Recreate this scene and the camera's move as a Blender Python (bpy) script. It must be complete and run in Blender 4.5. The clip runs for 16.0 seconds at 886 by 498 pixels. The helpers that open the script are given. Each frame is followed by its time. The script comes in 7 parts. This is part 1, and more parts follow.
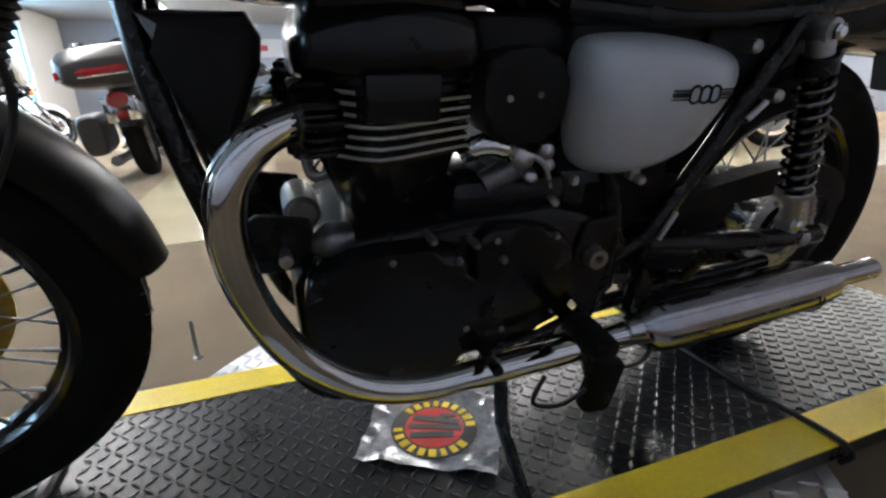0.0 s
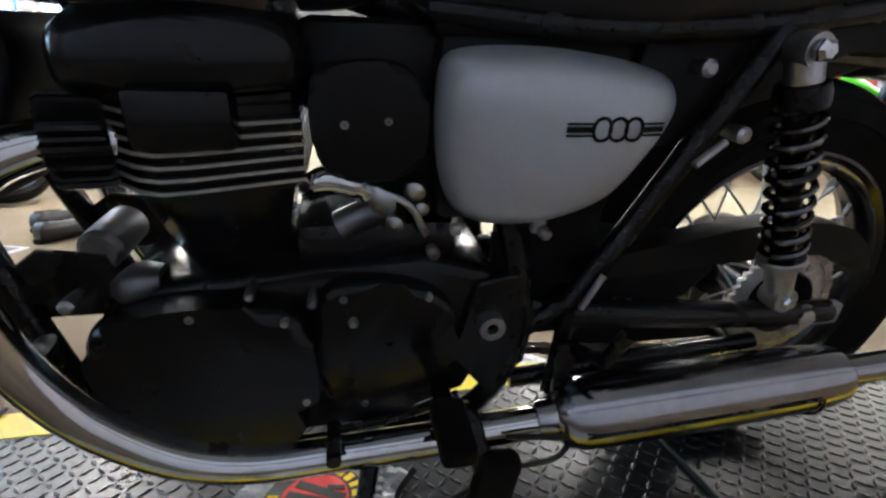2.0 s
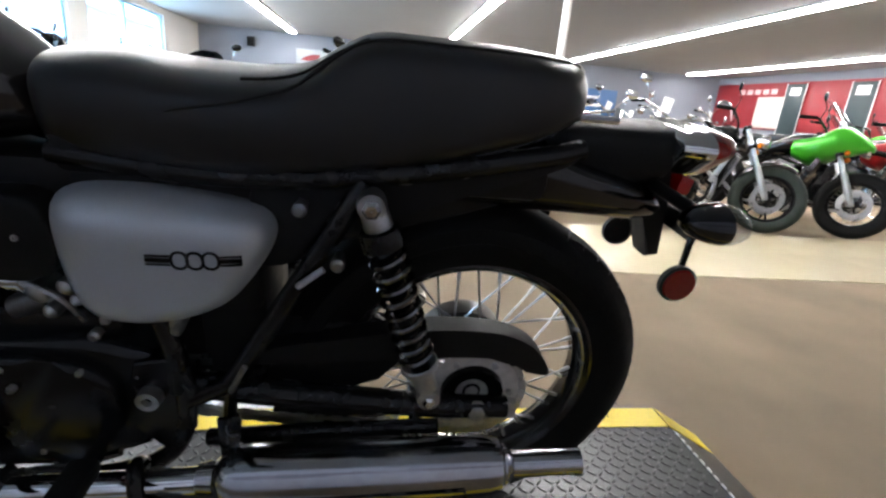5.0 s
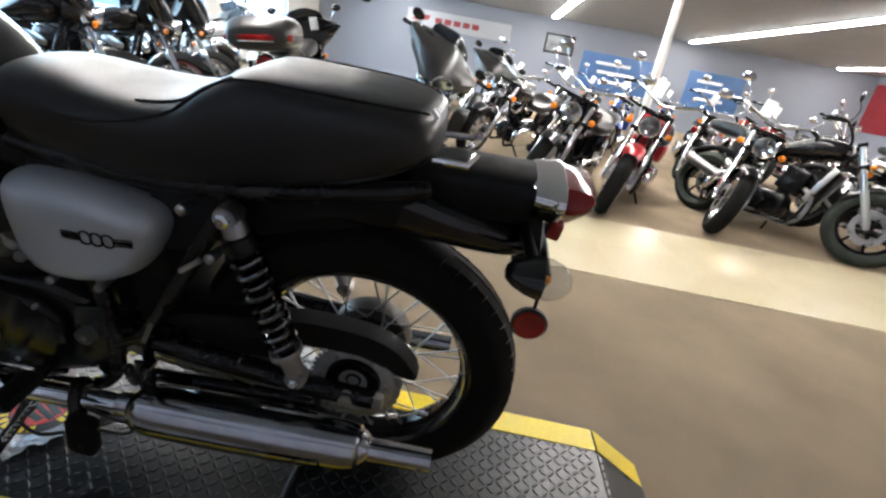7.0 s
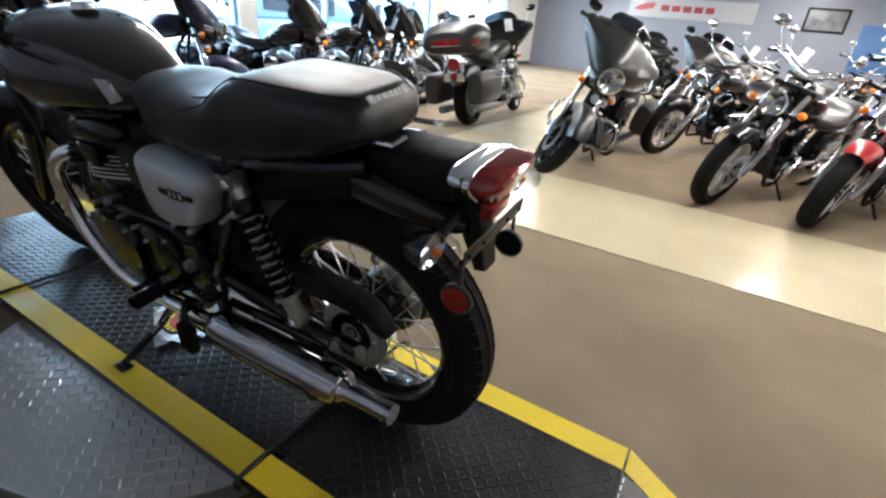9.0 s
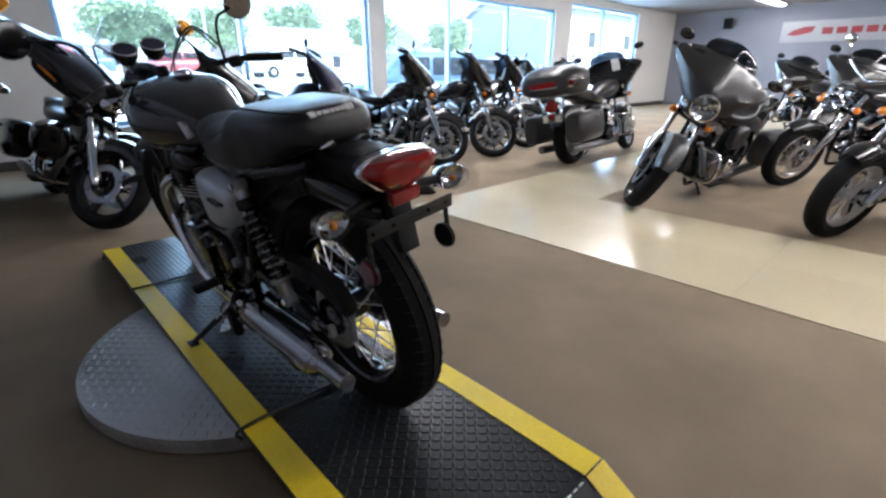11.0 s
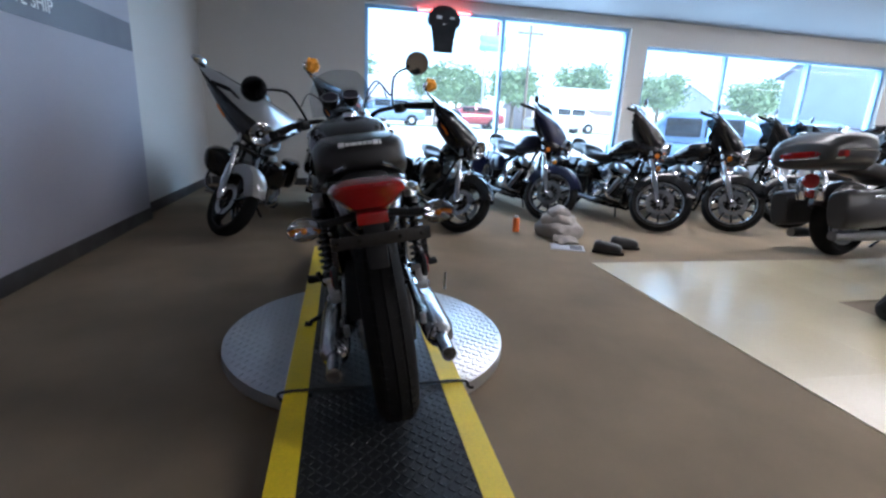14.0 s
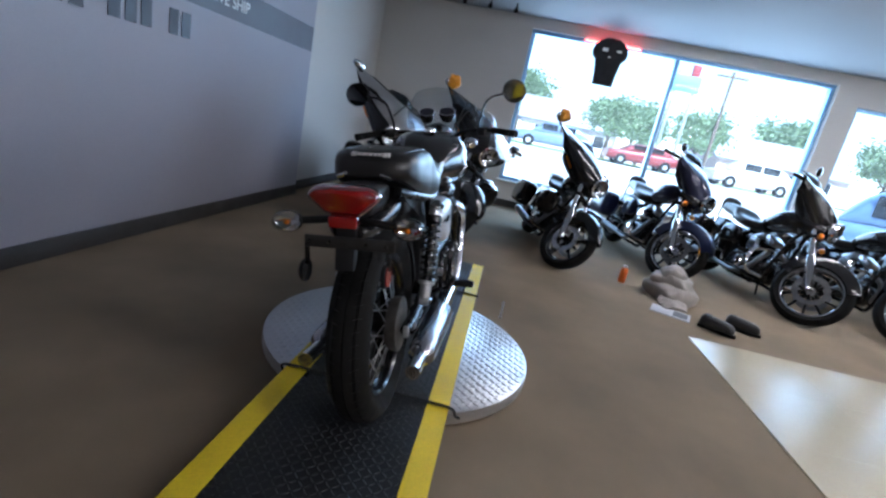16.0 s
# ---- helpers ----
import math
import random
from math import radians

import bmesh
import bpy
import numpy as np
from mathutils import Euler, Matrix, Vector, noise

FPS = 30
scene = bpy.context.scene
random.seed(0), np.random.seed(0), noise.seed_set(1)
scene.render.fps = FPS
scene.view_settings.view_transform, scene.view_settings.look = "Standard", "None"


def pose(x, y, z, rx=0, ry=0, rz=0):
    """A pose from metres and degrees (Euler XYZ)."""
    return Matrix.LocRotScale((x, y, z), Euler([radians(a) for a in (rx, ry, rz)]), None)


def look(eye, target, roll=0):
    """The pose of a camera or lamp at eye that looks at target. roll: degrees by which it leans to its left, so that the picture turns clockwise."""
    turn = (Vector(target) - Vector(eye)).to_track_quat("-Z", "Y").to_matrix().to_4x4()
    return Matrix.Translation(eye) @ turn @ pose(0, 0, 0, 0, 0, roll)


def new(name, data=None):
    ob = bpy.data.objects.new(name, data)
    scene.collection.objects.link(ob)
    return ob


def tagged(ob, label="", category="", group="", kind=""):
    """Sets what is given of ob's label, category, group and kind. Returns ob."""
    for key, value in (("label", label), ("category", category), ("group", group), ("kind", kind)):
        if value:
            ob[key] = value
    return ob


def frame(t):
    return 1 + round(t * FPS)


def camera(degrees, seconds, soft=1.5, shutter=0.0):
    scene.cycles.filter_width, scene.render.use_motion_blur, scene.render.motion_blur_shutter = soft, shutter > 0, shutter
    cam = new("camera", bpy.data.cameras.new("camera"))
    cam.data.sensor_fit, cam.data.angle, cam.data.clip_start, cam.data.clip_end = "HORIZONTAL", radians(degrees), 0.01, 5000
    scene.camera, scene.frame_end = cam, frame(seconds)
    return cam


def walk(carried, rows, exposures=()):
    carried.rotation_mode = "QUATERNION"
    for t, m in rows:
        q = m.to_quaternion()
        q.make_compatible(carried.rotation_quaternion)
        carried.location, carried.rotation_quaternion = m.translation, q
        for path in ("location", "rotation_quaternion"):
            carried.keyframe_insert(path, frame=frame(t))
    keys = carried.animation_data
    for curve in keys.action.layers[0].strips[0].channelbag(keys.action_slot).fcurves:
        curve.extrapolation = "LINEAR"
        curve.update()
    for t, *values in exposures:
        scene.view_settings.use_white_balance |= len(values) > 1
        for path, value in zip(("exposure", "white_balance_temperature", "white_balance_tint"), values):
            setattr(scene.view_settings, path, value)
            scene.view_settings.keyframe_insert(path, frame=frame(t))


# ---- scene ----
cam = camera(86.1, 16.0, soft=2.5)
PATH = [
    (0, (-0.991, -0.798, 0.712), (-0.36, 0.99, 0.075), -1.3),
    (0.5, (-0.919, -0.753, 0.688), (-0.354, 1.075, 0.103), -1.5),
    (1, (-0.841, -0.743, 0.689), (-0.342, 1.108, 0.119), -1.1),
    (1.5, (-0.762, -0.744, 0.704), (-0.32, 1.123, 0.14), -0.2),
    (2, (-0.692, -0.73, 0.72), (-0.301, 1.143, 0.139), 0.8),
    (2.5, (-0.614, -0.727, 0.729), (-0.266, 1.153, 0.142), 1.1),
    (3, (-0.54, -0.749, 0.751), (-0.241, 1.142, 0.174), 1.1),
    (3.5, (-0.472, -0.782, 0.769), (-0.138, 1.109, 0.211), 0.9),
    (4, (-0.367, -0.817, 0.816), (-0.072, 1.085, 0.272), 1.5),
    (4.5, (-0.268, -0.842, 0.86), (0.019, 1.062, 0.32), 2.8),
    (5, (-0.186, -0.869, 0.91), (0.096, 1.026, 0.339), 5.1),
    (5.2, (-0.154, -0.882, 0.925), (0.112, 1.016, 0.352), 5.8),
    (7.3, (0.236, -0.921, 1.071), (0.063, 0.913, 0.291), 10.3),
    (7.5, (0.291, -0.922, 1.074), (0.028, 0.893, 0.277), 9.7),
    (8, (0.422, -0.924, 1.085), (-0.07, 0.843, 0.287), 8.8),
    (8.5, (0.53, -0.917, 1.113), (-0.141, 0.77, 0.275), 6.9),
    (9, (0.624, -0.856, 1.112), (-0.24, 0.73, 0.251), 5.7),
    (9.2, (0.684, -0.839, 1.137), (-0.246, 0.704, 0.268), 4.9),
    (11.3, (1.138, -0.679, 1.059), (-0.289, 0.552, 0.388), -0.2),
    (11.5, (1.172, -0.642, 1.056), (-0.301, 0.54, 0.398), -0.2),
    (12, (1.242, -0.574, 1.061), (-0.346, 0.467, 0.432), -0.3),
    (12.5, (1.32, -0.468, 1.061), (-0.367, 0.434, 0.481), 0.2),
    (13, (1.431, -0.371, 1.066), (-0.349, 0.361, 0.524), 0.5),
    (13.5, (1.456, -0.283, 1.057), (-0.386, 0.298, 0.537), 0.9),
    (14, (1.451, -0.18, 1.054), (-0.436, 0.233, 0.538), 2.8),
    (14.5, (1.445, -0.072, 1.073), (-0.468, 0.187, 0.549), 5.2),
    (15, (1.454, 0.046, 1.093), (-0.474, 0.145, 0.572), 7.6),
    (15.5, (1.492, 0.171, 1.109), (-0.438, 0.101, 0.59), 9.8),
    (16, (1.472, 0.27, 1.123), (-0.452, 0.083, 0.611), 11.8),
]
walk(cam, [(t, look(eye, target, roll)) for t, eye, target, roll in PATH],
     [(0, 2.98, 6500, 9), (2, 3.28, 6600, 9), (4, 3.30, 6700, 9), (5, 3.04, 6400, 9), (7.5, 2.90, 6700, 9), (9, 2.88, 6700, 9), (11.5, 2.36, 6200, 14), (16, 2.05, 6000, 14)])

# ---- world, sun, exposure ----
world = bpy.data.worlds.new("overcast_sky")
scene.world = world
world.use_nodes = True
_nt = world.node_tree
_sky = _nt.nodes.new("ShaderNodeTexSky")
_sky.sky_type = 'NISHITA'
_sky.sun_disc = False
_sky.sun_elevation = radians(49)
_sky.sun_rotation = radians(63)
_sky.air_density, _sky.dust_density, _sky.ozone_density = 1.0, 0.8, 1.2
_nt.links.new(_sky.outputs[0], _nt.nodes["Background"].inputs[0])
_nt.nodes["Background"].inputs[1].default_value = 0.15
_sun = bpy.data.lights.new("sun", 'SUN')
_sun.energy, _sun.angle, _sun.color = 5.0, radians(3), (1.0, 0.98, 0.95)
new("sun", _sun).matrix_world = look((20, 10, 26), (0, 0, 0))

# daylight of the sky through each shop window
for _y0, _y1, _z1 in ((0.16, 4.53, 2.70), (4.86, 10.05, 2.46), (10.73, 14.4, 2.68)):
    _win = bpy.data.lights.new("window_daylight", 'AREA')
    _win.shape, _win.size, _win.size_y = 'RECTANGLE', _y1 - _y0 - 0.1, _z1 - 0.52
    _win.energy, _win.color = 11 * (_y1 - _y0), (0.72, 0.87, 1.0)
    new("window_daylight", _win).matrix_world = look((-6.62, (_y0 + _y1) / 2, (_z1 + 0.42) / 2), (0, (_y0 + _y1) / 2, (_z1 + 0.42) / 2 - 0.6))

# ---- mesh helpers ----
MATS = {}


def mat(name, base, rough=0.5, metal=0.0, var=0.25, scale=8.0, bump=0.1, coat=0.0, detail=60.0, island=0.0, spec=0.5, rvar=0.15):
    """A surface with two scales of colour variation, uneven gloss and fine relief."""
    if name in MATS:
        return MATS[name]
    m = bpy.data.materials.new(name)
    m.use_nodes = True
    nt = m.node_tree
    N, L = nt.nodes, nt.links
    b = N["Principled BSDF"]
    b.inputs["Metallic"].default_value = metal
    b.inputs["Specular IOR Level"].default_value = spec
    b.inputs["Coat Weight"].default_value = coat
    b.inputs["Coat Roughness"].default_value = 0.06
    co = N.new("ShaderNodeTexCoord")
    n1 = N.new("ShaderNodeTexNoise")
    n1.inputs["Scale"].default_value = scale
    n1.inputs["Detail"].default_value = 5
    n2 = N.new("ShaderNodeTexNoise")
    n2.inputs["Scale"].default_value = detail
    n2.inputs["Detail"].default_value = 6
    for n in (n1, n2):
        L.new(co.outputs["Object"], n.inputs["Vector"])
    ad = N.new("ShaderNodeMath")
    ad.operation = 'ADD'
    L.new(n1.outputs["Fac"], ad.inputs[0])
    L.new(n2.outputs["Fac"], ad.inputs[1])
    rmp = N.new("ShaderNodeMapRange")
    rmp.inputs["From Min"].default_value, rmp.inputs["From Max"].default_value = 0.7, 1.3
    rmp.inputs["To Min"].default_value, rmp.inputs["To Max"].default_value = 1 - var, 1 + var
    L.new(ad.outputs[0], rmp.inputs["Value"])
    mul = N.new("ShaderNodeVectorMath")
    mul.operation = 'SCALE'
    mul.inputs[0].default_value = base
    if island:
        inf = N.new("ShaderNodeObjectInfo")
        r2 = N.new("ShaderNodeMapRange")
        r2.inputs["To Min"].default_value, r2.inputs["To Max"].default_value = 1 - island, 1 + island
        L.new(inf.outputs["Random"], r2.inputs["Value"])
        m2 = N.new("ShaderNodeMath")
        m2.operation = 'MULTIPLY'
        L.new(rmp.outputs[0], m2.inputs[0])
        L.new(r2.outputs[0], m2.inputs[1])
        L.new(m2.outputs[0], mul.inputs["Scale"])
    else:
        L.new(rmp.outputs[0], mul.inputs["Scale"])
    L.new(mul.outputs[0], b.inputs["Base Color"])
    rr = N.new("ShaderNodeMapRange")
    rr.inputs["From Min"].default_value, rr.inputs["From Max"].default_value = 0.3, 0.7
    rr.inputs["To Min"].default_value = max(0.02, rough * (1 - rvar))
    rr.inputs["To Max"].default_value = min(1, rough * (1 + rvar * 1.6))
    L.new(n1.outputs["Fac"], rr.inputs["Value"])
    L.new(rr.outputs[0], b.inputs["Roughness"])
    if bump:
        bp = N.new("ShaderNodeBump")
        bp.inputs["Strength"].default_value = bump
        bp.inputs["Distance"].default_value = 0.004
        L.new(n2.outputs["Fac"], bp.inputs["Height"])
        L.new(bp.outputs[0], b.inputs["Normal"])
    MATS[name] = m
    return m


def glow(name, col, power):
    m = bpy.data.materials.new(name)
    m.use_nodes = True
    b = m.node_tree.nodes["Principled BSDF"]
    b.inputs["Base Color"].default_value = (0.8, 0.8, 0.8, 1)
    b.inputs["Emission Color"].default_value = (*col, 1)
    b.inputs["Emission Strength"].default_value = power
    return m


def clear(name, tint=(1, 1, 1), rough=0.02, gloss=1.0, veil=0.0):
    """A thin pane: what lies behind shows, with a Fresnel gloss over it."""
    m = bpy.data.materials.new(name)
    m.use_nodes = True
    N, L = m.node_tree.nodes, m.node_tree.links
    N.remove(N["Principled BSDF"])
    tr, gl, mx, fr, pw, ma = (N.new("ShaderNode" + k) for k in ("BsdfTransparent", "BsdfGlossy", "MixShader", "LayerWeight", "Math", "Math"))
    tr.inputs[0].default_value = (*tint, 1)
    gl.inputs["Roughness"].default_value = rough
    fr.inputs["Blend"].default_value = 0.5
    pw.operation, ma.operation = 'POWER', 'MULTIPLY_ADD'
    pw.inputs[1].default_value = 4.0
    ma.inputs[1].default_value, ma.inputs[2].default_value = 0.5 * gloss, 0.03 * gloss
    L.new(fr.outputs["Facing"], pw.inputs[0])
    L.new(pw.outputs[0], ma.inputs[0])
    L.new(ma.outputs[0], mx.inputs[0])
    L.new(tr.outputs[0], mx.inputs[1])
    L.new(gl.outputs[0], mx.inputs[2])
    out = mx
    if veil:
        # pale haze mixed into the pane, standing in for glare of the daylight behind
        tl, out = N.new("ShaderNodeBsdfTranslucent"), N.new("ShaderNodeMixShader")
        tl.inputs[0].default_value = (0.86, 0.93, 1.0, 1)
        out.inputs[0].default_value = veil
        L.new(mx.outputs[0], out.inputs[1])
        L.new(tl.outputs[0], out.inputs[2])
    L.new(out.outputs[0], N["Material Output"].inputs[0])
    return m


def lens(name, col, rough=0.12):
    """Moulded coloured plastic that lets some light through."""
    m = bpy.data.materials.new(name)
    m.use_nodes = True
    b = m.node_tree.nodes["Principled BSDF"]
    b.inputs["Base Color"].default_value = (*col, 1)
    b.inputs["Roughness"].default_value = rough
    b.inputs["Transmission Weight"].default_value = 0.25
    b.inputs["Coat Weight"].default_value = 0.6
    return m


def link_mesh(name, bm, material, sharp=38):
    bmesh.ops.recalc_face_normals(bm, faces=bm.faces)
    lim = radians(sharp)
    for f in bm.faces:
        f.smooth = True
    for e in bm.edges:
        e.smooth = len(e.link_faces) == 2 and e.calc_face_angle(0) < lim
    me = bpy.data.meshes.new(name)
    bm.to_mesh(me)
    bm.free()
    me.materials.append(material)
    return new(name, me)


def part(name, bm, material, parent, label="", sharp=38):
    ob = link_mesh(name, bm, material, sharp)
    ob.parent = parent
    if label:
        tagged(ob, label)
    return ob


def thing(name, m=None, label="", category="", group="", kind=""):
    e = new(name)
    e.empty_display_size = 0.1
    if m is not None:
        e.matrix_world = m
    return tagged(e, label, category, group, kind)


def solid(name, bm, material, label="", category="", kind="", group="", sharp=38):
    return tagged(link_mesh(name, bm, material, sharp), label, category, group, kind)


def B():
    return bmesh.new()


def box(bm, c, s, bevel=0.0, m=None, seg=2):
    """A box at centre c with sides s, its edges rounded."""
    r = bmesh.ops.create_cube(bm, size=1.0)
    vs = r["verts"]
    for v in vs:
        v.co = Vector((v.co.x * s[0], v.co.y * s[1], v.co.z * s[2]))
    if bevel:
        es = list({e for v in vs for e in v.link_edges})
        g = bmesh.ops.bevel(bm, geom=es, offset=bevel, segments=seg, affect='EDGES', profile=0.5)
        vs = list({v for f in g["faces"] for v in f.verts} | {v for v in vs if v.is_valid})
    t = Matrix.Translation(c) @ (m or Matrix())
    bmesh.ops.transform(bm, matrix=t, verts=[v for v in vs if v.is_valid])
    return bm


def ring_faces(bm, rings, closed_u=True, cap=True):
    rows = [[bm.verts.new(p) for p in r] for r in rings]
    n = len(rows[0])
    for a, b in zip(rows, rows[1:]):
        for i in range(n if closed_u else n - 1):
            j = (i + 1) % n
            bm.faces.new((a[i], a[j], b[j], b[i]))
    if cap and closed_u:
        bm.faces.new(rows[0][::-1])
        bm.faces.new(rows[-1])
    return rows


def catmull(pts, n=6, closed=False):
    p = [Vector(q) for q in pts]
    k = len(p)
    out = []
    for i in range(k if closed else k - 1):
        a = p[(i - 1) % k] if closed or i else p[0]
        b, c = p[i], p[(i + 1) % k]
        d = p[(i + 2) % k] if closed or i + 2 < k else p[-1]
        for s in range(n):
            t = s / n
            out.append(0.5 * ((2 * b) + (c - a) * t + (2 * a - 5 * b + 4 * c - d) * t * t + (3 * b - a - 3 * c + d) * t ** 3))
    if not closed:
        out.append(p[-1])
    return out


def tube(bm, pts, r, seg=12, cap=True, flat=1.0):
    """A round bar swept along pts; r is one radius or one for each point."""
    p = [Vector(q) for q in pts]
    n = len(p)
    rad = list(r) if isinstance(r, (list, tuple)) else [r] * n
    up = None
    rings = []
    for i in range(n):
        d = (p[min(i + 1, n - 1)] - p[max(i - 1, 0)]).normalized()
        if up is None:
            up = d.orthogonal().normalized()
        up = (up - d * up.dot(d)).normalized()
        w = d.cross(up)
        rings.append([p[i] + (up * math.cos(a) + w * math.sin(a) * flat) * rad[i] for a in (2 * math.pi * j / seg for j in range(seg))])
    ring_faces(bm, rings, True, cap)
    return bm


def lathe(bm, prof, c=(0, 0, 0), axis=(0, 1, 0), seg=32, cap=False, arc=None):
    """Turns the profile of (radius, along) pairs round the axis through c."""
    ax = Vector(axis).normalized()
    if abs(ax.y) > 0.99:
        u, w = Vector((1, 0, 0)), Vector((0, 0, 1))
    else:
        u = ax.orthogonal().normalized()
        w = ax.cross(u)
    c = Vector(c)
    a0, a1 = arc or (0, 2 * math.pi)
    full = arc is None
    cols = []
    for j in range(seg if full else seg + 1):
        a = a0 + (a1 - a0) * j / seg
        cols.append([c + ax * h + (u * math.cos(a) + w * math.sin(a)) * r for r, h in prof])
    rows = [[bm.verts.new(q) for q in col] for col in cols]
    m = len(rows)
    for j in range(m if full else m - 1):
        a, b = rows[j], rows[(j + 1) % m]
        for i in range(len(prof) - 1):
            bm.faces.new((a[i], a[i + 1], b[i + 1], b[i]))
    if cap and full:
        bm.faces.new([r[0] for r in rows])
        bm.faces.new([r[-1] for r in rows][::-1])
    if not full:
        for r in (rows[0], rows[-1]):
            if len(r) > 2 and (Vector(prof[0]) - Vector(prof[-1])).length > 1e-5:
                pass
    bmesh.ops.remove_doubles(bm, verts=bm.verts[:], dist=1e-6)
    return bm


def prism(bm, outline, y0, y1, bevel=0.0, seg=2, crown=0.0):
    """Pushes an outline of (x, z) pairs from y0 to y1 and rounds its rims."""
    a = [bm.verts.new((x, y0, z)) for x, z in outline]
    b = [bm.verts.new((x, y1, z)) for x, z in outline]
    n = len(a)
    f0 = bm.faces.new(a)
    f1 = bm.faces.new(b[::-1])
    for i in range(n):
        j = (i + 1) % n
        bm.faces.new((a[i], b[i], b[j], a[j]))
    if bevel:
        es = list(f0.edges) + list(f1.edges)
        bmesh.ops.bevel(bm, geom=es, offset=bevel, segments=seg, affect='EDGES', profile=0.5)
    return bm


def body(bm, stations, n=28, m=None, sub=4):
    """A hull along x: stations of (x, y, z, half width, height above, depth below, squareness)."""
    st = catmull4(stations, sub)
    rings = []
    for x, y, z, w, t, b, p in st:
        r = []
        for i in range(n):
            a = 2 * math.pi * i / n
            ca, sa = math.cos(a), math.sin(a)
            cy = math.copysign(abs(ca) ** (2 / p), ca) * w
            cz = math.copysign(abs(sa) ** (2 / p), sa) * (t if sa > 0 else b)
            r.append(Vector((x, y + cy, z + cz)))
        rings.append([m @ q for q in r] if m is not None else r)
    ring_faces(bm, rings)
    return bm


def catmull4(st, n):
    out = []
    k = len(st)
    for i in range(k - 1):
        a, b, c, d = st[max(i - 1, 0)], st[i], st[i + 1], st[min(i + 2, k - 1)]
        for s in range(n):
            t = s / n
            out.append([0.5 * ((2 * q) + (r - p) * t + (2 * p - 5 * q + 4 * r - u) * t * t + (3 * q - p - 3 * r + u) * t ** 3) for p, q, r, u in zip(a, b, c, d)])
    out.append(list(st[-1]))
    for o in out:
        o[3], o[4], o[5] = max(o[3], 1e-3), max(o[4], 1e-3), max(o[5], 1e-3)
    return out


def ball(bm, c, r, seg=16, m=None):
    g = bmesh.ops.create_uvsphere(bm, u_segments=seg, v_segments=max(6, seg // 2), radius=1.0)
    rr = (r, r, r) if isinstance(r, (int, float)) else r
    for v in g["verts"]:
        v.co = Vector((v.co.x * rr[0], v.co.y * rr[1], v.co.z * rr[2]))
        if m is not None:
            v.co = m @ v.co
        v.co += Vector(c)
    return bm


def turn(bm, m):
    bmesh.ops.transform(bm, matrix=m, verts=bm.verts[:])
    return bm


def text_mesh(bm, s, size, m, depth=0.002):
    """Letters from the built-in font, as a mesh laid in the xy plane of m."""
    cu = bpy.data.curves.new("letters", 'FONT')
    cu.body, cu.size, cu.extrude = s, size, depth
    cu.align_x = 'LEFT'
    ob = bpy.data.objects.new("letters", cu)
    scene.collection.objects.link(ob)
    dg = bpy.context.evaluated_depsgraph_get()
    me = bpy.data.meshes.new_from_object(ob.evaluated_get(dg))
    me.transform(m)
    bm.from_mesh(me)
    bpy.data.objects.remove(ob)
    bpy.data.curves.remove(cu)
    bpy.data.meshes.remove(me)
    return bm


# ---- materials ----
CARPET = mat("carpet", (0.236, 0.185, 0.128), 0.95, var=0.28, scale=1.6, bump=0.6, detail=420, spec=0.1)
WALL_LILAC = mat("printed_wall", (0.33, 0.325, 0.372), 0.55, var=0.04, scale=1.0, bump=0.04, detail=150)
WALL_PALE = mat("wall_paint", (0.52, 0.51, 0.485), 0.7, var=0.05, scale=1.1, bump=0.05, detail=160)
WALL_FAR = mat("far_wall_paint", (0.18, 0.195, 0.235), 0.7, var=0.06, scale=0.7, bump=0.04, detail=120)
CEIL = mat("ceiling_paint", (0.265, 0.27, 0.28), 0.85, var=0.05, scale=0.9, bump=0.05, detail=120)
BASEB = mat("rubber_baseboard", (0.035, 0.032, 0.03), 0.55, var=0.2, scale=4, bump=0.05)
# blue glow of the daylight round the panes is put into the frame colour
FRAME_ALU = mat("window_frame_alu", (0.24, 0.42, 0.62), 0.4, metal=0.6, var=0.06, scale=4, bump=0.03)
STRIPE = mat("wall_stripe", (0.085, 0.085, 0.11), 0.5, var=0.06, scale=2, bump=0.03)
WHITE = mat("white_print", (0.75, 0.75, 0.75), 0.5, var=0.05, scale=10, bump=0.0)
INK = mat("dark_print", (0.035, 0.035, 0.05), 0.5, var=0.06, scale=10, bump=0.0)
CHROME = mat("chrome", (0.72, 0.72, 0.73), 0.07, metal=1.0, var=0.04, scale=14, bump=0.012, detail=40, rvar=0.5)
SATIN_CHROME = mat("satin_chrome", (0.44, 0.44, 0.47), 0.17, metal=1.0, var=0.10, scale=9, bump=0.03, detail=60, rvar=0.4)
DARK_ALLOY = mat("dark_alloy", (0.17, 0.17, 0.175), 0.36, metal=0.9, var=0.2, scale=20, bump=0.06, detail=150)
STEEL = mat("brushed_steel", (0.45, 0.45, 0.46), 0.3, metal=1.0, var=0.12, scale=20, bump=0.05, detail=150)
ALLOY = mat("cast_alloy", (0.42, 0.42, 0.42), 0.42, metal=0.9, var=0.14, scale=14, bump=0.10, detail=160)
BLACK_ENG = mat("engine_black", (0.0065, 0.0067, 0.0075), 0.19, var=0.2, scale=18, bump=0.02, detail=160, spec=0.3, rvar=0.35)
BLACK_GLOSS = mat("black_gloss_paint", (0.010, 0.0095, 0.010), 0.16, var=0.12, scale=9, bump=0.003, coat=0.4, spec=0.4)
BLACK_FRAME = mat("frame_black", (0.008, 0.008, 0.0085), 0.24, var=0.25, scale=22, bump=0.03, spec=0.3)
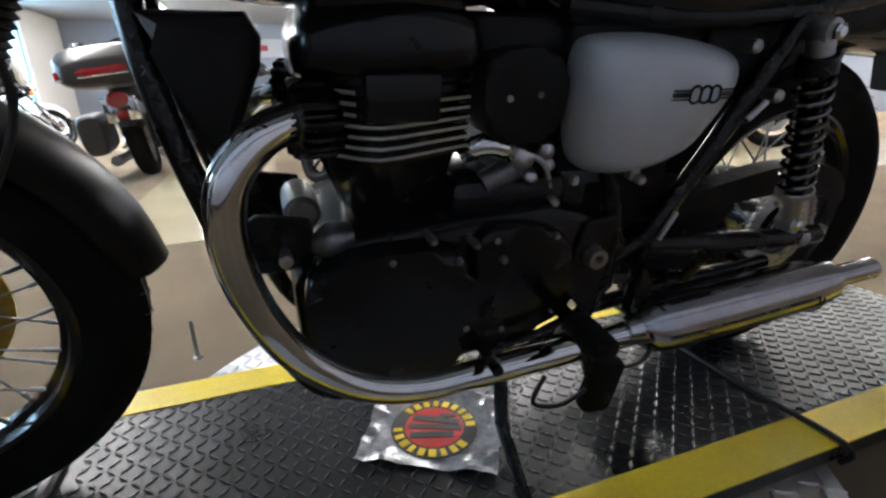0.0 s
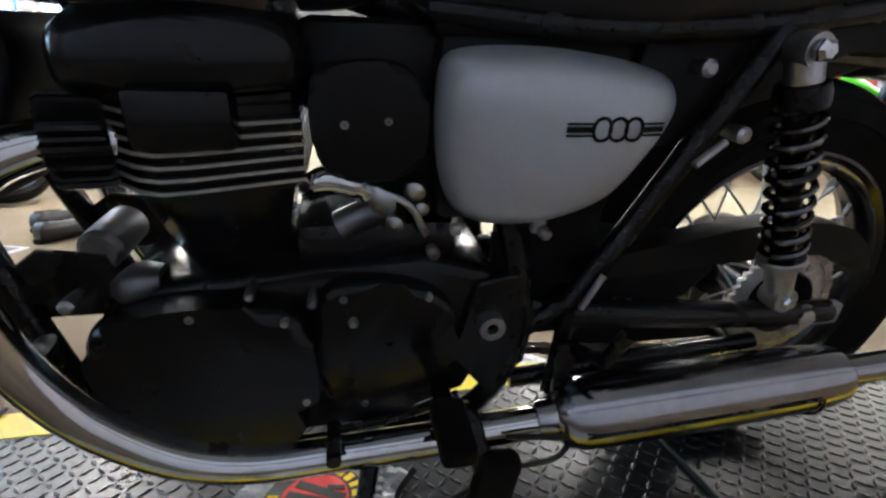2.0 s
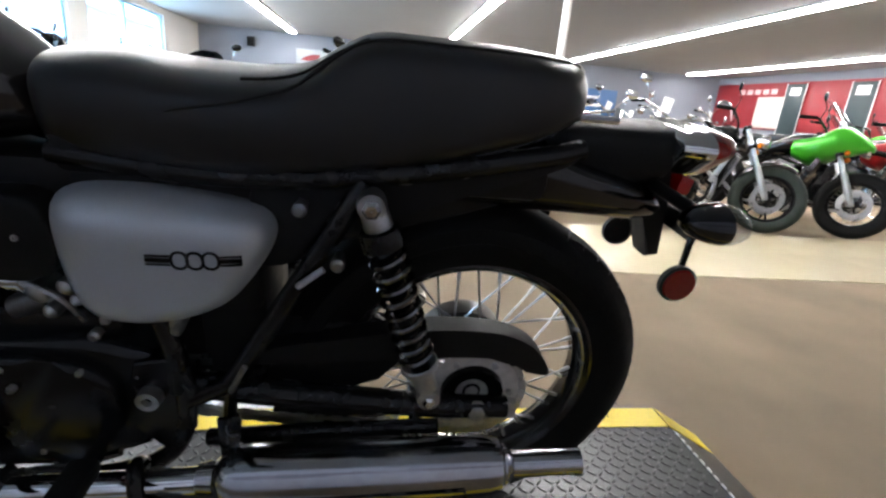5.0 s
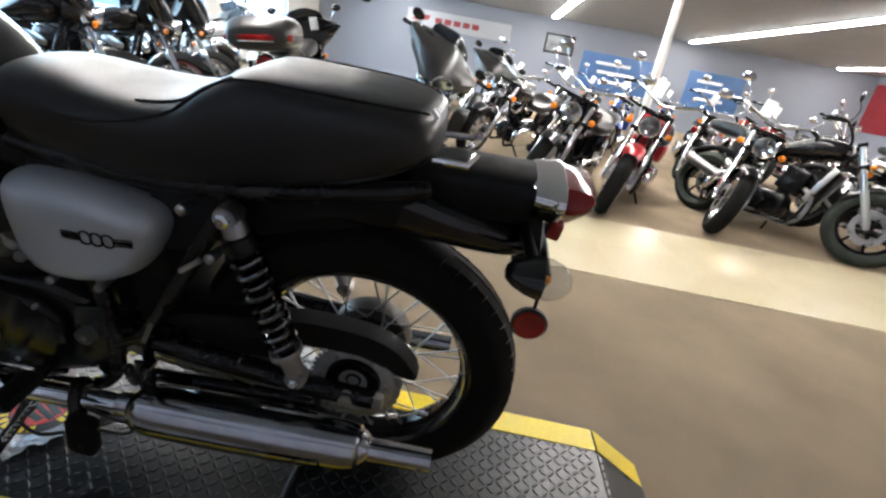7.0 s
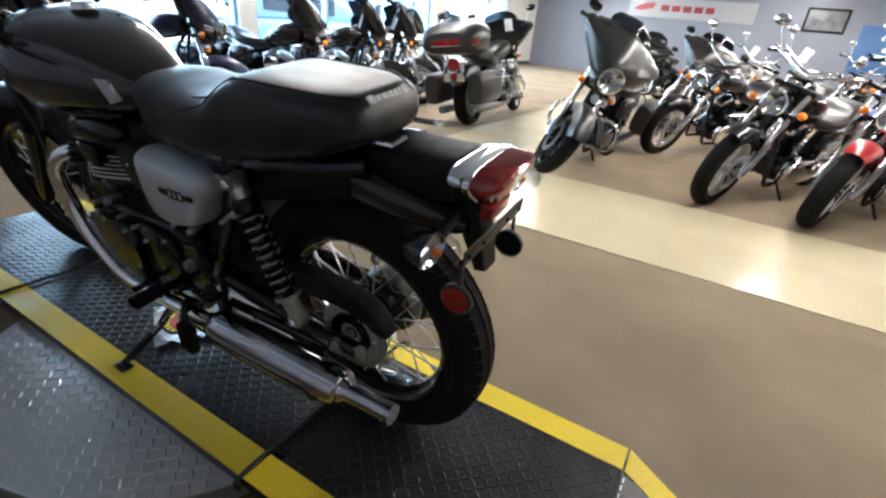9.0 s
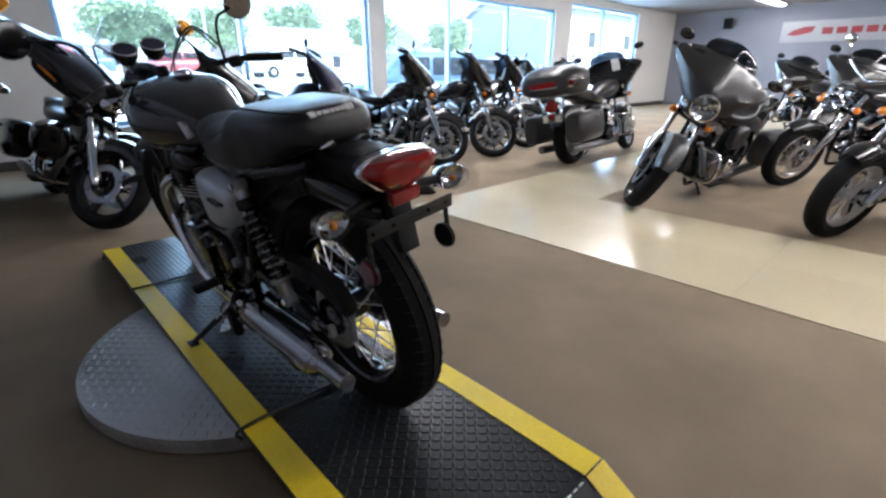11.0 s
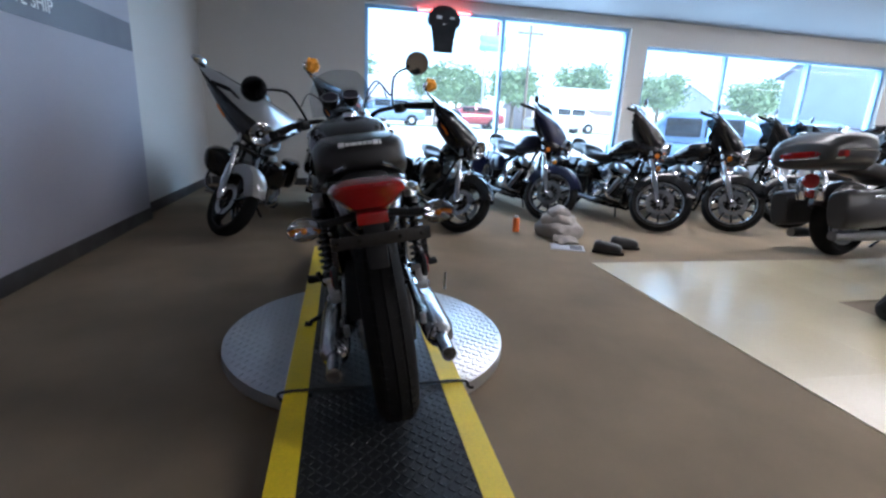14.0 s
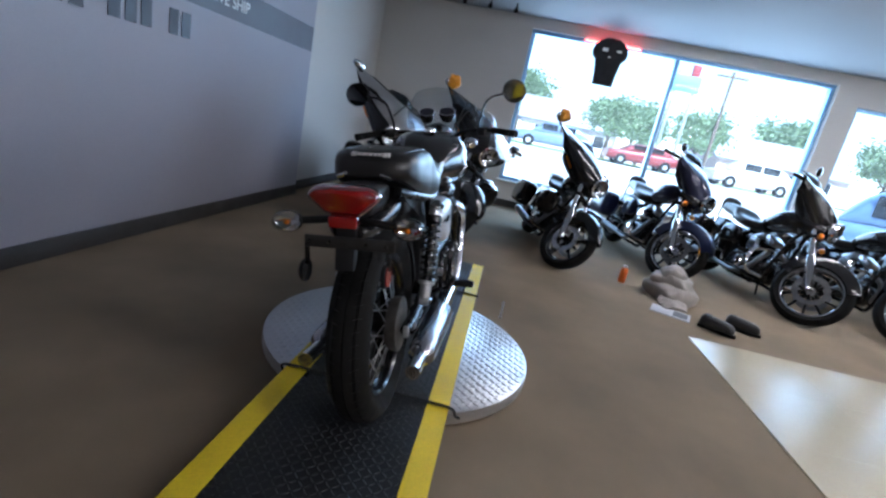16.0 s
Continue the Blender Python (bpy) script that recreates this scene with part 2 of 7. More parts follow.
BLACK_PLASTIC = mat("black_plastic", (0.008, 0.008, 0.0085), 0.50, var=0.2, scale=25, bump=0.12, detail=300, spec=0.2)
RUBBER = mat("tyre_rubber", (0.008, 0.0078, 0.0076), 0.75, var=0.3, scale=16, bump=0.25, detail=180, spec=0.12)
VINYL = mat("seat_vinyl", (0.0105, 0.0098, 0.0102), 0.33, var=0.16, scale=10, bump=0.12, detail=520, spec=0.46)
SILVER = mat("silver_paint", (0.50, 0.525, 0.56), 0.30, metal=0.4, var=0.05, scale=12, bump=0.0, detail=500, rvar=0.05)
TANK_PAINT = mat("dark_brown_black_paint", (0.020, 0.0165, 0.0165), 0.22, metal=0.25, var=0.10, scale=8, bump=0.004, detail=700, coat=0.8)
GOLD = mat("brass_disc", (0.52, 0.36, 0.10), 0.35, metal=0.9, var=0.15, scale=20, bump=0.05)
RED_LENS = lens("red_lens", (0.27, 0.008, 0.008))
AMBER_LENS = lens("amber_lens", (0.85, 0.23, 0.02))
CLEAR_LENS = lens("clear_lens", (0.42, 0.40, 0.39), 0.08)
YELLOW = mat("yellow_tape", (0.76, 0.56, 0.012), 0.5, var=0.10, scale=7, bump=0.06, detail=120)
PLATE_BLACK = mat("black_tread_plate", (0.012, 0.013, 0.0145), 0.31, metal=0.2, var=0.22, scale=6, bump=0.05, detail=200)
PLATE_ALU = mat("aluminium_tread_plate", (0.58, 0.58, 0.59), 0.33, metal=1.0, var=0.06, scale=5, bump=0.02, detail=140, rvar=0.12)
CABLE = mat("black_cable", (0.012, 0.012, 0.012), 0.5, var=0.2, scale=20, bump=0.05)
# the panes carry a little of the mixed-in daylight haze
GLASS = clear("window_glass", (0.82, 0.93, 1.0), gloss=0.25, veil=0.010)
SCREEN_GLASS = clear("windscreen_plastic", (0.80, 0.82, 0.84))
SMOKE_GLASS = clear("smoked_screen", (0.18, 0.19, 0.2))

# ---- room: floor, walls, ceiling, windows ----
XW, YL, YF, XE, ZC = -6.28, -2.03, 17.0, 12.6, 2.85
bm = B()
box(bm, (3.16, 7.4, -0.10), (19.4, 19.4, 0.2))
solid("floor", bm, CARPET, "grey-brown short-pile carpet over the showroom floor", "floor", "structure")

# cream tile aisle: one arm along the ramp, one towards the far wall
TILE_AL = [mat("aisle_tile", (0.50, 0.43, 0.285), 0.22, var=0.05, scale=1.5, bump=0.012, detail=110, island=0.012, rvar=0.08)]
aisle = thing("tile_aisle", None, "worn cream vinyl tile aisle laid between carpets", "floor", kind="structure")
_tile_mesh = {}


def tile_piece(x0, x1, y0, y1):
    w, d = round(x1 - x0, 3), round(y1 - y0, 3)
    if (w, d) not in _tile_mesh:
        b = B()
        box(b, (0, 0, 0), (w - 0.0006, d - 0.0006, 0.006), 0.0003, seg=1)
        me = bpy.data.meshes.new("tile")
        b.to_mesh(me)
        b.free()
        me.materials.append(TILE_AL[0])
        _tile_mesh[(w, d)] = me
    ob = new("tile", _tile_mesh[(w, d)])
    ob.parent = aisle
    ob.location = ((x0 + x1) / 2, (y0 + y1) / 2, 0.0025)


TILE_ROWS = [(x, x + 0.61, 1.80 + 0.65 * k, 1.80 + 0.65 * (k + 1)) for k in range(2) for x in [-1.92 + 0.61 * i for i in range(23)]]
TILE_ROWS += [(x, x + 0.48, 3.10 + 0.61 * j, 3.10 + 0.61 * (j + 1)) for j in range(20) for x in (-1.92, -1.44)]

# printed wall beside the ramp
bm = B()
box(bm, (4.5, YL - 0.06, ZC / 2), (16.3, 0.12, ZC), 0.004)
solid("wall_printed", bm, WALL_LILAC, "lilac grey printed wall panel with a dark stripe", "wall", "structure")
bm = B()
box(bm, (-4.93, YL - 0.16, ZC / 2), (2.7, 0.12, ZC))
solid("wall_side", bm, WALL_PALE, "pale grey painted wall beside the windows", "wall", "structure")
bm = B()
box(bm, (4.52, YL + 0.0025, 1.655), (16.3, 0.005, 0.235))
solid("wall_stripe", bm, STRIPE, "dark grey printed stripe along the wall", "wall stripe", "structure")
for nm, c, s in (("baseboard_printed", (4.5, YL + 0.006, 0.055), (16.3, 0.012, 0.11)), ("baseboard_side", (-4.95, YL - 0.094, 0.055), (2.62, 0.012, 0.11)), ("baseboard_window", (XW + 0.006, 7.5, 0.055), (0.012, 19.2, 0.11))):
    bm = B()
    box(bm, c, s, 0.003)
    solid(nm, bm, BASEB, "black rubber baseboard along the wall", "baseboard", "structure")

# window wall: solid strips round three openings
WINS = [(0.16, 4.53, 0.42, 2.70, (2.33,)), (4.86, 10.05, 0.42, 2.46, (6.5, 8.3)), (10.73, 14.4, 0.42, 2.68, (12.4,))]
bm = B()
T = 0.22
xs = XW - T / 2
edges = [-2.25] + [v for w in WINS for v in w[:2]] + [YF]
for a, b in zip(edges[0::2], edges[1::2]):
    box(bm, (xs, (a + b) / 2, ZC / 2), (T, b - a, ZC))
for a, b, z0, z1, _ in WINS:
    box(bm, (xs, (a + b) / 2, z0 / 2), (T, b - a, z0))
    box(bm, (xs, (a + b) / 2, (z1 + ZC) / 2), (T, b - a, ZC - z1))
solid("wall_window", bm, WALL_PALE, "pale painted front wall with wide shop windows", "wall", "structure")
for i, (a, b, z0, z1, mull) in enumerate(WINS):
    win = thing(f"window_{i + 1}", None, "wide aluminium-framed shop window to the street", "window", kind="structure")
    ys = [a] + list(mull) + [b]
    bm = B()
    for z in (z0 + 0.03, z1 - 0.03):
        box(bm, (xs, (a + b) / 2, z), (0.09, b - a - 0.004, 0.056), 0.004)
    for y in (a + 0.03, b - 0.03):
        box(bm, (xs, y, (z0 + z1) / 2), (0.09, 0.056, z1 - z0 - 0.118), 0.004)
    part("window_frame", bm, FRAME_ALU, win)
    for y in mull:
        bm = B()
        box(bm, (xs, y, (z0 + z1) / 2), (0.10, 0.06, z1 - z0 - 0.118), 0.004)
        part("mullion", bm, FRAME_ALU, win)
    for y0, y1 in zip(ys, ys[1:]):
        bm = B()
        box(bm, (xs - 0.01, (y0 + y1) / 2, (z0 + z1) / 2), (0.008, y1 - y0 - 0.07, z1 - z0 - 0.118))
        ob = part("pane", bm, GLASS, win)
        ob.visible_shadow = False
    bm = B()
    box(bm, (XW + 0.02, (a + b) / 2, z0 - 0.018), (0.10, b - a + 0.06, 0.03), 0.006)
    part("window_sill", bm, WALL_PALE, win)

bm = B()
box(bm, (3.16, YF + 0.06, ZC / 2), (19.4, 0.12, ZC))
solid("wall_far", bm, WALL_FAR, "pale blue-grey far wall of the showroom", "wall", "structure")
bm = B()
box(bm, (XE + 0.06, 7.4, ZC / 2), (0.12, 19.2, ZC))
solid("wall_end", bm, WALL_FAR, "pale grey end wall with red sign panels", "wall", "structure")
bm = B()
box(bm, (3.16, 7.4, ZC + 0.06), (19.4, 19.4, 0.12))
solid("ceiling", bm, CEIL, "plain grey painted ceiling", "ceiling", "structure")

# ceiling light strips
TUBE = glow("lamp_diffuser", (1.0, 0.97, 0.95), 10.0)
HOUSING = mat("lamp_housing", (0.7, 0.7, 0.69), 0.5, var=0.05, scale=5, bump=0.02)
for x, y0, y1 in ((-3.15, 1.9, 16.4), (1.75, 1.5, 16.4), (6.2, 1.8, 16.4), (10.9, 1.8, 16.4)):
    lamp = thing("ceiling_light", None, "long white fluorescent strip light under the ceiling", "ceiling light", "strip lights")
    bm = B()
    box(bm, (x, (y0 + y1) / 2, ZC - 0.02), (0.24, y1 - y0, 0.036), 0.006)
    part("housing", bm, HOUSING, lamp)
    k = int((y1 - y0) / 2.44)
    for i in range(k):
        a, b = y0 + (y1 - y0) * i / k, y0 + (y1 - y0) * (i + 1) / k
        bm = B()
        box(bm, (x, (a + b) / 2, ZC - 0.052), (0.17, b - a - 0.02, 0.03), 0.01)
        part("diffuser", bm, TUBE, lamp)

# steel post
bm = B()
lathe(bm, [(0.06, 0), (0.06, ZC)], (2.35, 6.3, 0), (0, 0, 1), 24)
lathe(bm, [(0.10, 0), (0.10, 0.015), (0.062, 0.018)], (2.35, 6.3, 0), (0, 0, 1), 24)
solid("post", bm, WALL_PALE, "white painted round steel post to the ceiling", "post", "structure")

# ---- display turntable and ramp under the motorcycle ----
ZR = 0.10
DC = (-0.69, -0.065)
DR = 0.645


def lozenge(verts, faces, x, y, z, ang, ln=0.0135, wd=0.0046, h=0.0023):
    """One raised bar of tread plate: a low lens-shaped ridge."""
    c, s = math.cos(ang), math.sin(ang)
    k = len(verts)
    for u, v, w in ((-ln, 0, 0), (0, -wd, 0), (ln, 0, 0), (0, wd, 0), (-ln * 0.55, 0, h), (ln * 0.55, 0, h)):
        verts.append((x + u * c - v * s, y + u * s + v * c, z + w))
    for f in ((0, 1, 4), (1, 5, 4), (1, 2, 5), (2, 3, 5), (3, 4, 5), (3, 0, 4)):
        faces.append(tuple(k + i for i in f))


def tread(name, inside, x0, x1, y0, y1, z, pitch, material, parent, turned=0.0, big=1.0):
    verts, faces = [], []
    nx, ny = int((x1 - x0) / pitch), int((y1 - y0) / pitch)
    for i in range(nx + 1):
        for j in range(ny + 1):
            x, y = x0 + i * pitch, y0 + j * pitch
            if inside(x, y):
                lozenge(verts, faces, x, y, z(x, y) if callable(z) else z, turned + (math.pi / 4 if (i + j) % 2 else -math.pi / 4), 0.0135 * big, 0.0046 * big, 0.0023 * big)
    me = bpy.data.meshes.new(name)
    me.from_pydata(verts, [], faces)
    me.materials.append(material)
    for p in me.polygons:
        p.use_smooth = False
    ob = new(name, me)
    ob.parent = parent
    return tagged(ob, "raised diamond tread bars", kind="stuff")


disc = thing("turntable", pose(DC[0], DC[1], 0), "round aluminium tread plate turntable under the ramp", "turntable")
bm = B()
lathe(bm, [(0.001, 0.068), (DR - 0.006, 0.068), (DR, 0.064), (DR, 0.014), (DR - 0.02, 0.010), (DR - 0.02, 0.0), (0.001, 0.0)], (0, 0, 0), (0, 0, 1), 96)
part("disc_plate", bm, PLATE_ALU, disc)
tread("disc_tread", lambda x, y: x * x + y * y < (DR - 0.012) ** 2, -DR, DR, -DR, DR, 0.0682, 0.0275, PLATE_ALU, disc, 0.2, 1.3)
verts, faces = [], []
for i in range(190):
    for k, zz in enumerate((0.026, 0.047)):
        a = 2 * math.pi * (i + 0.5 * k) / 190
        c, s = math.cos(a), math.sin(a)
        q = 0.8 if (i + k) % 2 else -0.8
        b0 = len(verts)
        for u, v, w in ((-0.0115, 0, 0), (0, -0.004, 0), (0.0115, 0, 0), (0, 0.004, 0), (-0.006, 0, 0.0016), (0.006, 0, 0.0016)):
            tt, zz2 = u * math.cos(q) - v * math.sin(q), u * math.sin(q) + v * math.cos(q)
            r = DR + 0.0002 + w
            verts.append((r * c - tt * s, r * s + tt * c, zz + zz2))
        for f in ((0, 1, 4), (1, 5, 4), (1, 2, 5), (2, 3, 5), (3, 4, 5), (3, 0, 4)):
            faces.append(tuple(b0 + n for n in f))
me = bpy.data.meshes.new("rim_tread")
me.from_pydata(verts, [], faces)
me.materials.append(PLATE_ALU)
ob = new("rim_tread", me)
ob.parent = disc
tagged(ob, "raised diamond tread bars", kind="stuff")

# the ramp: a flat deck with a sloping tongue at both ends
RX0, RX1, RXT0, RXT1 = -2.13, 0.66, -2.30, 0.825
RY0, RY1, SW = -0.389, 0.262, 0.084
ramp = thing("display_ramp", None, "black tread plate ramp with yellow edge stripes", "ramp")


def ramp_z(x):
    if x > RX1:
        return ZR * max(0.0, (RXT1 - x) / (RXT1 - RX1)) + 0.004
    if x < RX0:
        return ZR * max(0.0, (x - RXT0) / (RX0 - RXT0)) + 0.004
    return ZR


SECT = [RXT0, RX0, -1.40, -0.11, RX1, RXT1]
for a, b in zip(SECT, SECT[1:]):
    g = 0.0015
    za, zb = ramp_z(a), ramp_z(b)
    bm = B()
    pr = [(a + g, max(0.0, za - 0.03)), (a + g, za), (b - g, zb), (b - g, max(0.0, zb - 0.03))]
    prism(bm, pr, RY0, RY1, 0.0015, 1)
    part("deck_section", bm, PLATE_BLACK, ramp)
for x in (-1.9, 0.45):
    for y in (RY0 + 0.06, RY1 - 0.06):
        bm = B()
        box(bm, (x, y, 0.035), (0.10, 0.04, 0.07), 0.003)
        part("support", bm, BLACK_FRAME, ramp)
for y0, y1 in ((RY0, RY0 + SW), (RY1 - SW, RY1)):
    for a, b in zip(SECT, SECT[1:]):
        za, zb = ramp_z(a), ramp_z(b)
        bm = B()
        prism(bm, [(a + 0.003, za - 0.001), (a + 0.003, za + 0.0022), (b - 0.003, zb + 0.0022), (b - 0.003, zb - 0.001)], y0 + 0.0005, y1 - 0.0005)
        part("edge_stripe", bm, YELLOW, ramp)
tread("deck_tread", lambda x, y: all(abs(x - s) > 0.014 for s in SECT), RX0, RX1, RY0 + SW + 0.012, RY1 - SW - 0.006, ZR + 0.0002, 0.0232, PLATE_BLACK, ramp)
for k in range(17):
    bm = B()
    box(bm, (RX1 + 0.006, RY0 + SW + 0.02 + k * 0.027, ramp_z(RX1) + 0.0005), (0.004, 0.016, 0.003))
    part("hinge_mark", bm, WHITE, ramp)

# black straps laid across the ramp joints
for x, ys in ((-0.112, [(-0.396, ZR - 0.03), (-0.394, ZR + 0.008), (-0.2, ZR + 0.007), (0.1, ZR + 0.007), (0.262, ZR + 0.008), (0.29, 0.075), (0.31, 0.072)]),
              (-1.40, [(-0.395, ZR + 0.008), (-0.2, ZR + 0.008), (0.1, ZR + 0.008), (0.272, ZR + 0.008)])):
    bm = B()
    tube(bm, catmull([(x + 0.004 * math.sin(i * 2.1), y, z) for i, (y, z) in enumerate(ys)], 5), 0.0055, 8)
    solid("strap_cord", bm, CABLE, "black rubber cord lying across the ramp joint", "cord")
bm = B()
lathe(bm, [(0.006, 0), (0.006, 0.10), (0.004, 0.104)], (-1.235, 0.43, 0.068), (0, 0, 1), 12)
lathe(bm, [(0.011, 0), (0.011, 0.006), (0.006, 0.008)], (-1.235, 0.43, 0.068), (0, 0, 1), 12)
solid("locking_pin", bm, STEEL, "thin steel locking pin standing in the turntable edge", "pin")

# ---- parked motorcycles ----
# Their own frame: front wheel touches the ground at the origin, forward is -x, left is -y, rear wheel at +x.


def wheel(parent, c, R, w, rim_r, style, rim_mat, name, turnm=None, disc_mat=None, tyre_mat=None, detail=1):
    """A wheel as one part with tyre, rim, spokes and discs under it."""
    T0 = turnm or Matrix()
    bm = B()
    h = w / 2
    lathe(bm, [(0.018, -h * 0.9), (0.034, -h * 0.85), (0.034, h * 0.85), (0.018, h * 0.9)], c, (0, 1, 0), 16)
    wh = part(name, turn(bm, T0), STEEL if rim_mat is CHROME else rim_mat, parent)
    bm = B()
    prof = [(rim_r - 0.004, -h * 0.62), (rim_r + 0.02, -h * 0.80), ((rim_r + R) / 2, -h), (R - 0.028, -h * 0.86), (R - 0.010, -h * 0.52), (R, 0), (R - 0.010, h * 0.52), (R - 0.028, h * 0.86), ((rim_r + R) / 2, h), (rim_r + 0.02, h * 0.80), (rim_r - 0.004, h * 0.62)]
    lathe(bm, prof, c, (0, 1, 0), 40)
    part("tyre", turn(bm, T0), tyre_mat or RUBBER, wh)
    bm = B()
    lathe(bm, [(rim_r + 0.006, -h * 0.68), (rim_r - 0.004, -h * 0.68), (rim_r - 0.024, -h * 0.35), (rim_r - 0.03, 0), (rim_r - 0.024, h * 0.35), (rim_r - 0.004, h * 0.68), (rim_r + 0.006, h * 0.68)], c, (0, 1, 0), 40)
    part("rim", turn(bm, T0), rim_mat, wh)
    C = Vector(c)
    if rim_mat is CHROME:
        for s in (-1, 1):
            bm = B()
            lathe(bm, [(rim_r + 0.004, s * h * 0.70), (rim_r - 0.001, s * (h * 0.70 + 0.005)), (rim_r - 0.012, s * (h * 0.70 + 0.003)), (rim_r - 0.014, s * h * 0.5)], c, (0, 1, 0), 48)
            part("rim_lip", turn(bm, T0), CHROME, wh)
    if style == "wire":
        bm = B()
        for k in range(28):
            a = 2 * math.pi * k / 28
            s = 1 if k % 2 else -1
            off = 0.45 * (1 if (k // 2) % 2 else -1)
            p0 = C + Vector((math.cos(a + off) * 0.034, s * h * 0.75, math.sin(a + off) * 0.034))
            p1 = C + Vector((math.cos(a) * (rim_r - 0.02), s * 0.006, math.sin(a) * (rim_r - 0.02)))
            tube(bm, [p0, p1], 0.0022, 5)
        tagged(part("spokes", turn(bm, T0), CHROME, wh), kind="stuff")
    else:
        n = {"five": 5, "seven": 7, "ten": 10}.get(style, 5)
        for k in range(n):
            bm = B()
            a = 2 * math.pi * k / n
            e = 0.15 if n > 5 else 0.0
            p = [C + Vector((math.cos(a + e * q) * r, s, math.sin(a + e * q) * r)) for q, r, s in ((0, 0.03, 0), (0.4, rim_r * 0.5, 0), (0, rim_r - 0.015, 0))]
            wd = 0.028 if n == 5 else 0.014
            tube(bm, p, [wd, wd * 0.75, wd * 1.1], 8, flat=0.55)
            part("spoke", turn(bm, T0), BLACK_PLASTIC if style == "ten" else rim_mat, wh)
    for sgn in ((-1, 1) if detail > 0 else (-1,)):
        bm = B()
        lathe(bm, [(0.098, -0.0025), (0.142, -0.0025), (0.142, 0.0025), (0.098, 0.0025), (0.098, -0.0025)], C + Vector((0, sgn * (h + 0.012), 0)), (0, 1, 0), 28)
        dk = part("brake_disc", turn(bm, T0), disc_mat or (DARK_ALLOY if style == "ten" else STEEL), wh)
        for k in range(5):
            bm = B()
            a = 2 * math.pi * (k + 0.5) / 5
            tube(bm, [C + Vector((math.cos(a) * 0.034, sgn * h * 0.8, math.sin(a) * 0.034)), C + Vector((math.cos(a) * 0.096, sgn * (h + 0.008), math.sin(a) * 0.096))], [0.012, 0.007], 6)
            part("disc_arm", turn(bm, T0), BLACK_FRAME, wh)
    return wh


def fender(bm, c, r, a0, a1, hw, drop=0.03, n=18, t=0.003):
    """A mudguard: an arc round the axle c, crowned across, with turned-down sides. Angles in degrees from +x upwards."""
    rings = []
    sect = [(-hw, -drop), (-hw * 0.98, -drop * 0.4), (-hw * 0.82, -0.004), (-hw * 0.4, 0.010), (0, 0.014), (hw * 0.4, 0.010), (hw * 0.82, -0.004), (hw * 0.98, -drop * 0.4), (hw, -drop)]
    sect = sect + [(y * 0.96, z - t) for y, z in sect[::-1]]
    for i in range(n + 1):
        f = i / n
        a = radians(a0 + (a1 - a0) * f)
        k = 1.0 - 0.25 * max(0.0, abs(f - 0.5) * 2 - 0.8) / 0.2
        rings.append([Vector((c[0] + math.cos(a) * (r + z), c[1] + y * k, c[2] + math.sin(a) * (r + z))) for y, z in sect])
    ring_faces(bm, rings)
    return bm


def steer_matrix(deg, head, rake=28):
    ax = Vector((math.sin(radians(rake)), 0, math.cos(radians(rake))))
    p = Vector(head)
    return Matrix.Translation(p) @ Matrix.Rotation(radians(deg), 4, ax) @ Matrix.Translation(-p)


